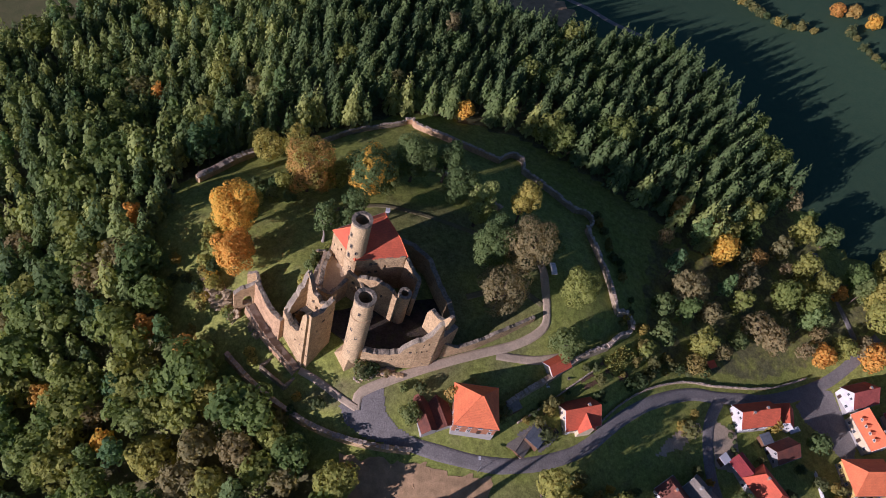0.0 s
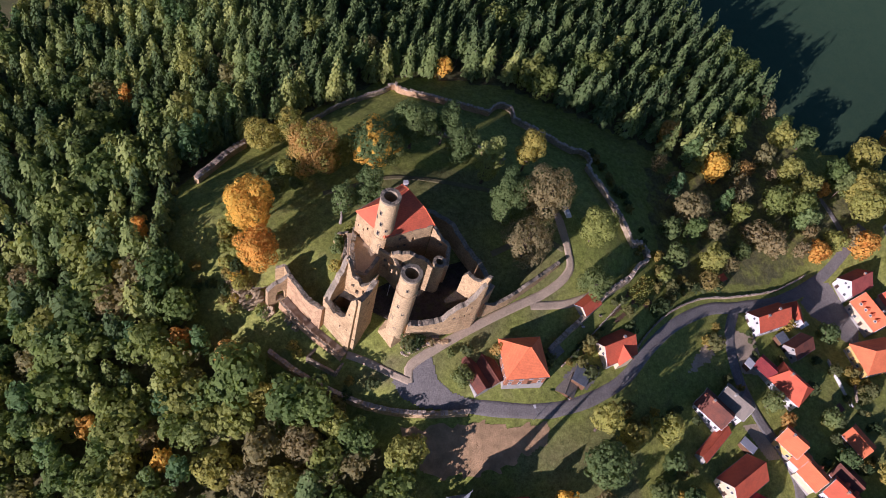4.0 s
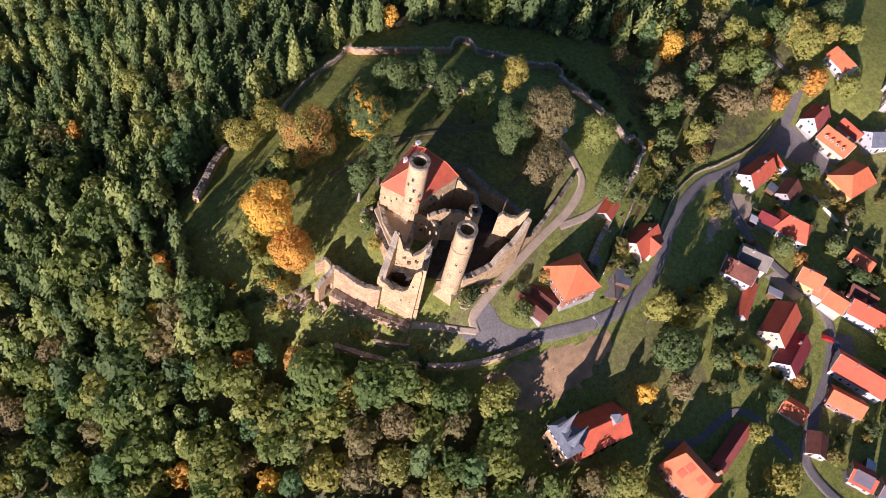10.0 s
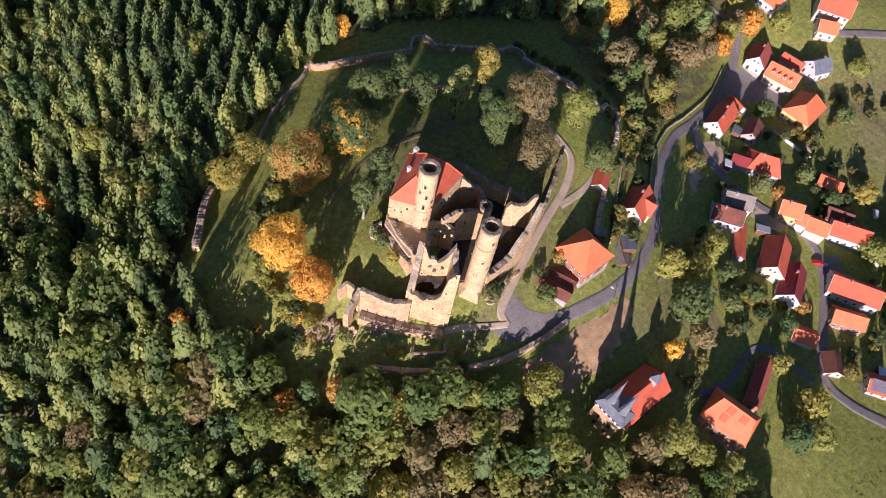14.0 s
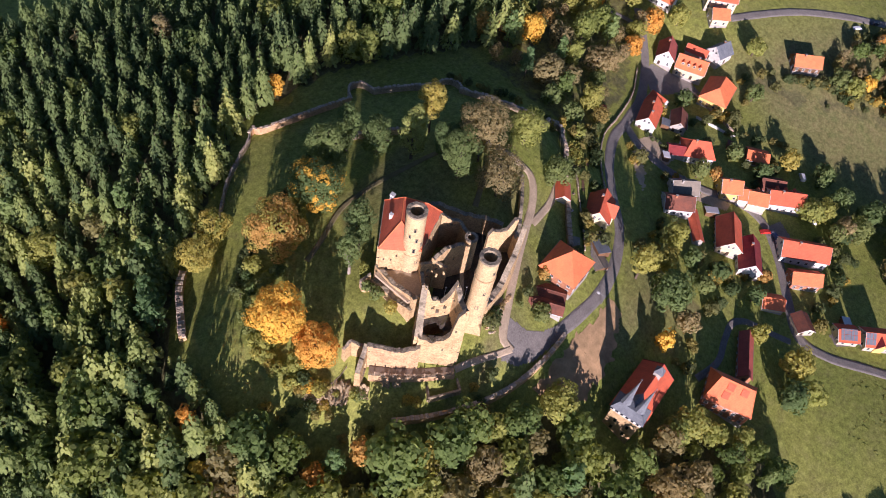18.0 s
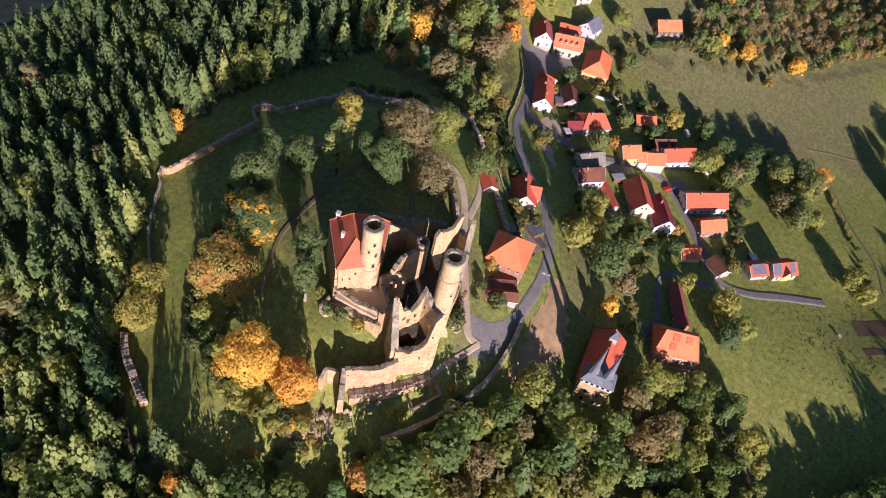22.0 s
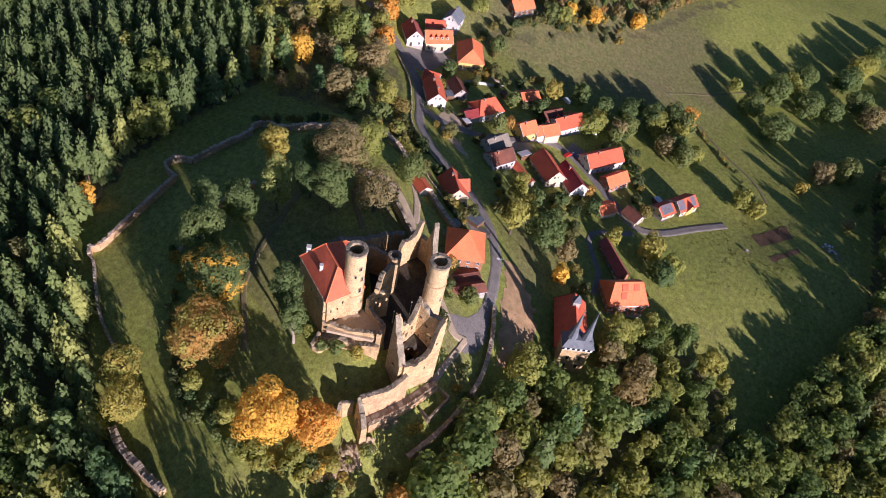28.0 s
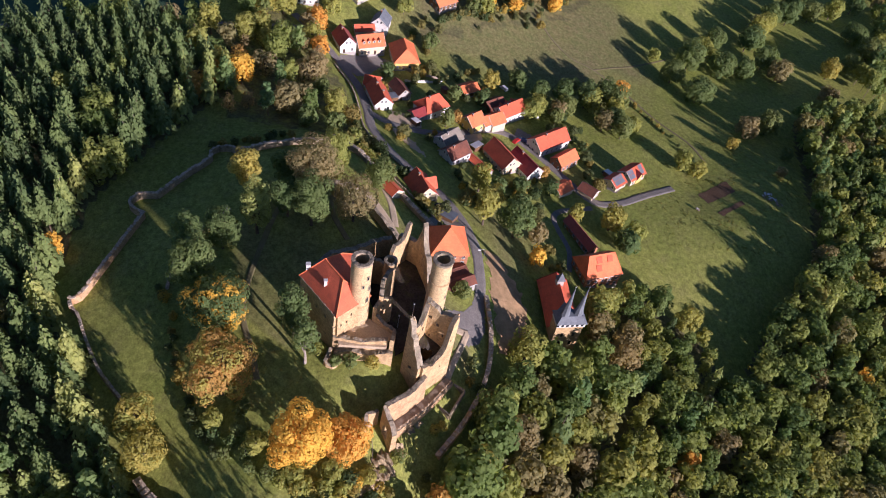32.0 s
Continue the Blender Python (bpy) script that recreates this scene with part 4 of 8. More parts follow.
for k, (nm, line, foot, tops, thick, holes, lean, label) in enumerate(RUINS):
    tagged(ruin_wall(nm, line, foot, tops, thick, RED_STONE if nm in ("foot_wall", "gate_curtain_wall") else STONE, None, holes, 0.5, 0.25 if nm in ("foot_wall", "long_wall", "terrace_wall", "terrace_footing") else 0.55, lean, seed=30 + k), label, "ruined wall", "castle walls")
turret = thing("stair_turret", HOME, "squat round stair turret without a roof", "turret")
tw = Shell()
ring = lambda r, z: [(12.4 + r * math.cos(2 * math.pi * i / 20), 11.6 + r * math.sin(2 * math.pi * i / 20), z) for i in range(20)]
tw.loft([ring(2.0, 2), ring(1.95, 12), ring(1.9, 20.3), ring(1.25, 20.5), ring(1.2, 12)], False)
tw.f.append(tuple(len(tw.v) - 20 + i for i in range(20)))
part("shaft", tw, STONE, turret)
rim = Shell()
for i in range(10):
    a0, a1 = 2 * math.pi * i / 10 + 0.02, 2 * math.pi * (i + 1) / 10 - 0.02
    p = [(12.4 + r * math.cos(a), 11.6 + r * math.sin(a)) for r, a in ((1.2, a0), (2.0, a0), (2.0, a1), (1.2, a1))]
    h = 20.6 + 0.3 * rng.random()
    rim.add([(x, y, 20.2) for x, y in p] + [(x, y, h) for x, y in p], [(0, 3, 2, 1), (4, 5, 6, 7), (0, 1, 5, 4), (1, 2, 6, 5), (2, 3, 7, 6), (3, 0, 4, 7)])
part("crown_ring", rim, STONE_CAP, turret)
yard = Shell().slab([[(-11.5, 27.6, 13.6), (-13.0, 15.0, 13.6), (-8.6, 12.6, 13.6), (-3.6, 17.8, 13.6), (-2.6, 20.0, 13.6), (-8.2, 28.0, 13.6)]], 1.0)
tagged(part("terrace_floor", yard, GRAVEL), "bare gravel floor of the castle terrace", "terrace", kind="structure")
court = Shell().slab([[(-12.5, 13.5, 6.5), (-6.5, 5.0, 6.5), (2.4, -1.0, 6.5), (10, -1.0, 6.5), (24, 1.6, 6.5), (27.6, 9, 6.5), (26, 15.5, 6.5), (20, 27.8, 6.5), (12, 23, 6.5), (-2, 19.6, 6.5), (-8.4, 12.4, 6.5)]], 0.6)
tagged(part("yard_floor", court, SHADE_FLOOR), "stone floor of the inner yard, darkened for shade", "yard", kind="structure")

# The bridge ramp to the gate, with its posts.
deck_in, deck_out = [(-14.0, -3.7), (-20.7, 3.4), (-25.2, 8.8), (-29.4, 14.8)], [(-15.7, -5.2), (-22.8, 1.6), (-27.4, 7.0), (-31.8, 13.2)]
bridge = thing("castle_bridge", HOME, "stone ramp bridge with posts up to the castle gate", "bridge")
polys = []
for k in range(3):
    z0, z1 = -0.9 + 0.75 * k, -0.9 + 0.75 * (k + 1)
    polys.append([(*deck_in[k], z0), (*deck_in[k + 1], z1), (*deck_out[k + 1], z1), (*deck_out[k], z0)])
part("deck", Shell().slab([list(reversed(p)) for p in polys], 0.6), TIMBER, bridge, "grey plank deck")
ruin_wall("parapet_footing", [(x, y) for x, y in deck_out], -5.5, [(0, -0.8), (0.5, 0.2), (1, 1.4)], 0.7, RED_STONE, bridge, (), 0.55, 0.25, 0.5, seed=51)
for k in range(8):
    s = (k + 0.4) / 8 * 3
    i = min(int(s), 2)
    x = deck_out[i][0] + (deck_out[i + 1][0] - deck_out[i][0]) * (s - i)
    y = deck_out[i][1] + (deck_out[i + 1][1] - deck_out[i][1]) * (s - i)
    z = -0.9 + 0.75 * s
    part("post", Shell().box(x - 0.12, y - 0.12, z - 0.6, x + 0.12, y + 0.12, z + 1.5).box(x - 0.16, y - 0.16, z + 1.5, x + 0.16, y + 0.16, z + 1.6), PALE_WOOD, bridge)
for h in (0.6, 1.2):
    part("rail", Shell().pipe([(*deck_out[k], -0.9 + 0.75 * k + h) for k in range(4)], 0.05, 6), PALE_WOOD, bridge)

# A roofless stone pen below the bridge.
pen = thing("stone_pen", HOME, "roofless rectangular stone enclosure below the bridge", "ruin")
PEN = [(-21.0, 0.8), (-25.4, -3.4), (-17.8, -9.0), (-14.8, -5.4)]
for k in range(4):
    ruin_wall("wall", [PEN[k], PEN[(k + 1) % 4]], -9.0, [(0, -2.8), (0.5, -3.0), (1, -2.7)], 0.7, STONE_RING, pen, (), 0.5, 0.2, 0.1, seed=60 + k)

# The ring wall round the castle hill.
def ring_wall(name, pts, height, label, thick=0.75, material=STONE_RING, seed=0, jag=0.35):
    """A free wall that follows the land: long runs of rubble with an uneven coping."""
    line = smooth_line(pts, 1.2)
    sh = Shell()
    prev, top = None, []
    for i, (x, y) in enumerate(line):
        ax, ay = line[max(i - 1, 0)]
        bx, by = line[min(i + 1, len(line) - 1)]
        dd = math.hypot(bx - ax, by - ay) or 1
        nx, ny = -(by - ay) / dd, (bx - ax) / dd
        g = ground(x, y)
        h = height + jag * (noise.noise((x * 0.25, y * 0.25, seed)) + 0.7 * noise.noise((x * 1.1, y * 1.1, seed + 2)))
        w = thick / 2 * (1 + 0.15 * noise.noise((x * 0.8, y * 0.8, seed + 4)))
        prof = [(-w - 0.15, -1.6), (-w, h - 0.12), (-w * 0.55, h + 0.1 * noise.noise((x, y, 1))), (w * 0.55, h + 0.1 * noise.noise((x, y, 8))), (w, h - 0.12), (w + 0.15, -1.6)]
        row = []
        for o, z in prof:
            row.append(len(sh.v))
            sh.v.append((x + nx * o, y + ny * o, g + z))
        top.append((x, y, g + h, math.atan2(by - ay, bx - ax), w))
        if prev:
            for k in range(5):
                sh.f.append((prev[k], row[k], row[k + 1], prev[k + 1]))
        else:
            sh.f.append(tuple(row))
        prev = row
    sh.f.append(tuple(reversed(prev)))
    wall = tagged(part(name, sh, material), label, "stone wall", "ring wall of the castle hill")
    coping, pick = Shell(), random.Random(seed + 400)
    for x, y, z, turn, w in top:
        for side in (-0.5, 0.5):
            if pick.random() < 0.14:
                continue
            l, b, h = pick.uniform(0.42, 0.66), w * pick.uniform(0.48, 0.62), pick.uniform(0.05, 0.30)
            m = Matrix.Translation((x, y, z)) @ Matrix.Rotation(turn + pick.uniform(-0.12, 0.12), 4, "Z") @ Matrix.Translation((pick.uniform(-0.1, 0.1), side * w, 0))
            coping.box(-l, -b, -0.25, l, b, h, m)
    part("coping", coping, COPING if material != WHITE else WHITE, wall, "uneven weathered coping stones")
    return wall


# Sun and shade are in the stone: lit runs get a brighter material.
ring_wall("ring_wall", [(-18, 83), (-7.6, 90.5), (3, 95.5), (10.9, 98.7), (14, 101)], 1.9, "low rubble ring wall along the wood edge", seed=1)
ring_wall("ring_wall", [(14, 101), (16.5, 101.5), (17.5, 99), (26.3, 94.8), (36.1, 90.4), (48.5, 85.1)], 2.6, "ring wall run in brighter buff stone for its sun", 0.95, RED_STONE, seed=2)
ring_wall("ring_wall", [(48.5, 85.1), (51, 88), (54.5, 90), (57.8, 88), (58, 84), (57.5, 81.8)], 2.6, "rounded bastion in the ring wall", seed=3)
ring_wall("ring_wall", [(57.5, 81.8), (65.9, 75.2), (74, 67.6), (76.5, 66)], 2.5, "ring wall run in darker grey stone for its shade", 1.0, seed=4)
ring_wall("ring_wall", [(76.5, 66), (79.5, 66.5), (82, 64), (81.5, 60), (79, 57.6)], 2.6, "small rounded bastion in the ring wall", seed=5)
ring_wall("ring_wall", [(79, 57.6), (80.5, 48), (82.6, 38), (85.0, 27), (86.0, 24.5)], 2.4, "long straight ring wall with pale coping", 1.1, seed=6)
ring_wall("ring_wall", [(86, 24.5), (89.5, 25.2), (91.8, 22.5), (90.6, 19.2), (87, 17.5), (82, 13)], 2.6, "rounded corner bastion of the ring wall", 1.3, seed=7)
ring_wall("ring_wall", [(82, 13), (71.5, 7.5), (63.4, 1.6), (55, -3.8), (48.2, -8.6)], 2.2, "ring wall with flat pale coping above the gardens", 1.5, seed=8)
ring_wall("ring_wall", [(-38.8, 77.6), (-43.4, 74.2), (-49.6, 66.8), (-54.6, 60.6)], 2.9, "free-standing fragment of the ring wall on the grass", 1.9, STONE, seed=9)
ring_wall("inner_ring_wall", [(34, 70), (26, 74), (17, 75)], 0.9, "low overgrown inner wall across the lawn", 0.8, seed=14, jag=0.7)
ring_wall("retaining_wall", [(19.6, -23.6), (7.6, -22.7), (-4.9, -20.0), (-16.0, -15.0), (-26.7, -7.4), (-35.5, 1.0)], 2.0, "long rubble retaining wall below the castle road", 1.3, STONE, seed=10)
ring_wall("inner_ring_wall", [(34, 70), (39.9, 64.8), (46.5, 59)], 2.4, "short inner wall fragment in brighter stone for its sun", 1.2, STONE, seed=12)
ring_wall("road_wall", [(78, -11.5), (87, -3.2), (99, 4.2), (114, 9.2), (128, 9.8), (148, 12), (166, 18)], 0.7, "low pale wall along the upper road edge", 0.5, seed=13, jag=0.15)
ring_wall("garden_wall", [(163.2, -14.8), (163.3, -22.6), (164.1, -32.3)], 1.0, "pale garden wall between the plots", 0.4, WHITE, seed=15, jag=0.1)
ring_wall("garden_wall", [(178, -8), (172, -20), (167, -31)], 1.0, "old garden wall behind the farm yard", 0.5, seed=16, jag=0.2)
ring_wall("terrace_garden_wall", [(77, 5), (68, -1.5), (58, -9), (52, -13)], 0.9, "low wall between the hillside gardens", 0.4, seed=17, jag=0.2)

# Bare rock showing under the western curtain wall.
def outcrop(x, y, z, rx, ry, rz, seed, label):
    bm = bmesh.new()
    bmesh.ops.create_icosphere(bm, subdivisions=4, radius=1)
    for v in bm.verts:
        p = v.co.copy()
        k = 1 + 0.55 * noise.noise(p * 1.9 + Vector((seed, 0, 0))) + 0.30 * noise.noise(p * 4.5 + Vector((0, seed, 0)))
        q = round(p.z * 5 * k) / 5 * 0.35 + p.z * k * 0.65
        v.co = Vector((p.x * rx * k, p.y * ry * k, q * rz))
    me = bpy.data.meshes.new("rock_outcrop")
    bm.to_mesh(me)
    bm.free()
    me.materials.append(ROCK)
    ob = new("rock_outcrop", me)
    ob.matrix_world = pose(x, y, z, 0, 0, 25 * seed)
    return tagged(ob, label, "rock", "rocks below the castle")


for k, (x, y, rx, ry, rz) in enumerate([(-38.0, 17.0, 4.6, 2.4, 2.6), (-41.5, 20.5, 3.6, 2.2, 1.8), (-35.0, 12.6, 2.6, 1.8, 2.6), (-44.5, 27.5, 2.4, 1.6, 1.4), (-44.6, 21.8, 2.6, 1.5, 1.3), (-43.1, 19.0, 2.4, 1.5, 1.3), (-40.3, 16.8, 2.2, 1.5, 1.3), (-37.7, 16.3, 2.0, 1.5, 1.3), (-29.1, 9.1, 1.8, 1.5, 1.3), (-27.3, 6.5, 1.6, 1.5, 1.3), (-45.4, 23.7, 1.4, 1.5, 1.3), (5.0, -5.2, 1.4, 0.9, 0.8), (9.0, -4.4, 1.1, 0.8, 0.7), (3.0, -6.6, 1.0, 0.8, 0.7)]):
    outcrop(x, y, ground(x, y) - 0.6, rx, ry, rz, k + 1, "pale bare rock breaking out of the slope")

# Fallen blocks below the south curtain wall.
block_rng = random.Random(5)
for k in range(38):
    x = block_rng.uniform(1.5, 15)
    y = -3.9 - block_rng.random() * max(0.2, 3.6 - 0.32 * x)
    bm = bmesh.new()
    bmesh.ops.create_icosphere(bm, subdivisions=2, radius=1)
    w = block_rng.uniform(0.3, 0.85)
    for v in bm.verts:
        v.co = Vector((max(-0.75, min(0.75, v.co.x)) * w * 1.4, max(-0.7, min(0.7, v.co.y)) * w, max(-0.6, min(0.6, v.co.z)) * w * 0.9)) * (1 + 0.2 * noise.noise(v.co * 2 + Vector((k, 0, 0))))
    me = bpy.data.meshes.new("fallen_block")
    bm.to_mesh(me)
    bm.free()
    me.materials.append(STONE if k % 3 else STONE_PALE)
    ob = new("fallen_block", me)
    ob.matrix_world = pose(x, y, ground(x, y) + 0.15 * w, 0, 0, block_rng.uniform(0, 360))
    tagged(ob, "pale fallen stone block lying on the grass", "stone block", "fallen blocks")

# A low fence round the western lawn.
fence = thing("lawn_fence", HOME, "low wooden fence round the castle lawn", "fence")
fl_pts = smooth_line([(-33.5, 19.5), (-39, 20.0), (-42, 25), (-44.5, 33), (-45, 40)], 2.4)
for x, y in fl_pts:
    part("post", Shell().box(x - 0.07, y - 0.07, ground(x, y) - 0.3, x + 0.07, y + 0.07, ground(x, y) + 1.1), TIMBER, fence)
for h in (0.45, 0.95):
    part("rail", Shell().pipe([(x, y, ground(x, y) + h) for x, y in fl_pts], 0.06, 5), TIMBER, fence)

# ---- the village ----
WINDOW_FRAME = Shell()
for y0, y1, z0, z1 in ((-0.55, -0.45, 0, 1.3), (0.45, 0.55, 0, 1.3), (-0.55, 0.55, 1.3, 1.4), (-0.62, 0.62, -0.1, 0), (-0.03, 0.03, 0, 1.3)):
    WINDOW_FRAME.box(-0.05, y0, z0, 0.07 if z0 >= 0 else 0.16, y1, z1)
WINDOW_FRAME = WINDOW_FRAME.mesh("window", FRAME_WHITE)
WINDOW_PANE = Shell().box(-0.05, -0.45, 0, 0.03, -0.03, 1.3).box(-0.05, 0.03, 0, 0.03, 0.45, 1.3).mesh("pane", GLASS)
DOOR_LEAF = Shell().box(-0.05, -0.5, 0, 0.06, 0.5, 2.1).box(-0.05, -0.6, 0, 0.04, -0.5, 2.2).box(-0.05, 0.5, 0, 0.04, 0.6, 2.2).box(-0.05, -0.6, 2.1, 0.04, 0.6, 2.2).mesh("door", DARK_DOOR)


def window(parent, x, y, z, deg, scale=1.0):
    w = part("window", WINDOW_FRAME, None, parent)
    w.matrix_basis = pose(x, y, z, 0, 0, deg) @ Matrix.Scale(scale, 4)
    part("pane", WINDOW_PANE, None, w)
    return w


def house(name, label, x, y, deg, L, W, eave, top, walls, tile, hip=0.0, z=None, lit=(1, 1, 1, 1), chimney=1, dormers=0, category="house", over=0.45, storeys=2):
    """A house with its ridge along its own x axis. hip: how far the roof leans in at the two ends; lit: windows on the -y, +y, -x and +x walls."""
    z = ground(x, y) if z is None else z
    t = thing(name, pose(x, y, z, 0, 0, deg), label, category, "village houses" if category == "house" else "")
    l, w = L / 2, W / 2
    gz = top - 0.25
    if hip > 0:
        body = Shell().box(-l, -w, -4, l, w, eave)
    else:
        body = Shell().add([(-l, -w, -4), (l, -w, -4), (l, w, -4), (-l, w, -4), (-l, -w, eave), (l, -w, eave), (l, w, eave), (-l, w, eave), (-l, 0, gz), (l, 0, gz)],
                           [(0, 3, 2, 1), (0, 1, 5, 4), (2, 3, 7, 6), (1, 2, 6, 9, 5), (3, 0, 4, 8, 7), (4, 5, 9, 8), (6, 7, 8, 9)])
    part("wall", body, walls, t)
    part("plinth", Shell().box(-l - 0.06, -w - 0.06, -4, l + 0.06, w + 0.06, 0.45), GREY_WALL, t)
    s = (top - eave) / w
    ez, lo, wo = eave - over * s, l + over, w + over
    if hip > 0:
        h = min(hip * w, l - 0.3)
        a, b, c, d, e, f = (-lo, -wo, ez), (lo, -wo, ez), (lo, wo, ez), (-lo, wo, ez), (-l + h, 0, top), (l - h, 0, top)
        polys = [[a, b, f, e], [c, d, e, f], [d, a, e], [b, c, f]]
        seams = [(e, f), (a, e), (d, e), (b, f), (c, f)]
    else:
        a, b, c, d, e, f = (-lo, -wo, ez), (lo, -wo, ez), (lo, wo, ez), (-lo, wo, ez), (-lo, 0, top), (lo, 0, top)
        polys = [[a, b, f, e], [c, d, e, f]]
        seams = [(e, f)]
    roof = part("roof", Shell().slab(polys, 0.22), tile, t)
    caps = Shell()
    for u, v in seams:
        caps.rod(u, v, 0.13)
    part("ridge_tiles", caps, tile, roof)
    if hip == 0:
        for sx in (-lo, lo):
            part("bargeboard", Shell().pipe([(sx, -wo, ez - 0.12), (sx, 0, top - 0.12), (sx, wo, ez - 0.12)], 0.10), FRAME_WHITE if walls in (WHITE, CREAM, YELLOW) else BROWN_WOOD, roof)
    for sy in (-wo - 0.05, wo + 0.05):
        part("gutter", Shell().rod((-lo, sy, ez - 0.1), (lo, sy, ez - 0.1), 0.07), METAL, roof)
    for k in range(chimney):
        cx, cy = (l * 0.35, 0.5) if k == 0 else (-l * 0.45, -0.6)
        cz = top - s * abs(cy)
        ch = part("chimney", Shell().box(cx - 0.35, cy - 0.35, cz - 1.2, cx + 0.35, cy + 0.35, cz + 1.0), BRICK if tile != TILE_GREY else GREY_WALL, roof)
        part("chimney_cap", Shell().box(cx - 0.45, cy - 0.45, cz + 1.0, cx + 0.45, cy + 0.45, cz + 1.14), GREY_WALL, t)
    for k in range(dormers):
        dx = (-l + L * (k + 1) / (dormers + 1))
        y0 = -w * 0.62
        zr = top - s * abs(y0)
        dm = part("dormer", Shell().box(dx - 0.6, y0 - 0.5, zr - 1.0, dx + 0.6, y0 + 1.4, zr + 0.75), walls, roof)
        part("dormer_roof", Shell().slab([[(dx - 0.8, y0 - 0.8, zr + 0.65), (dx, y0 - 0.8, zr + 1.35), (dx, y0 + 2.2, zr + 1.35), (dx - 0.8, y0 + 2.2, zr + 0.65)][::-1], [(dx + 0.8, y0 - 0.8, zr + 0.65), (dx, y0 - 0.8, zr + 1.35), (dx, y0 + 2.2, zr + 1.35), (dx + 0.8, y0 + 2.2, zr + 0.65)]], 0.12), tile, t)
        window(t, dx, y0 - 0.5, zr - 0.35, -90, 0.75)
    rows = [0.95 + 2.7 * k for k in range(storeys) if 0.95 + 2.7 * k + 1.6 < eave]
    for side, on in zip(((-1, "y"), (1, "y"), (-1, "x"), (1, "x")), lit):
        if not on:
            continue
        sg, ax = side
        run = L if ax == "y" else W
        n = max(1, int(run / 2.7))
        for zz in rows:
            for k in range(n):
                u = -run / 2 + run * (k + 0.5) / n
                if zz < 1 and k == n // 2 and sg < 0:
                    dr = part("door", DOOR_LEAF, None, t)
                    dr.matrix_basis = pose(u, sg * w, 0.1, 0, 0, -90) if ax == "y" else pose(sg * l, u, 0.1, 0, 0, 180)
                    continue
                if ax == "y":
                    window(t, u, sg * w, zz, 90 * sg)
                else:
                    window(t, sg * l, u, zz, 0 if sg > 0 else 180)
        if ax == "x" and hip == 0 and top - eave > 2.6:
            for u in ((-0.9, 0.9) if W > 7.5 else (0,)):
                window(t, sg * l, u, eave + 0.35, 0 if sg > 0 else 180, 0.85)
    return t


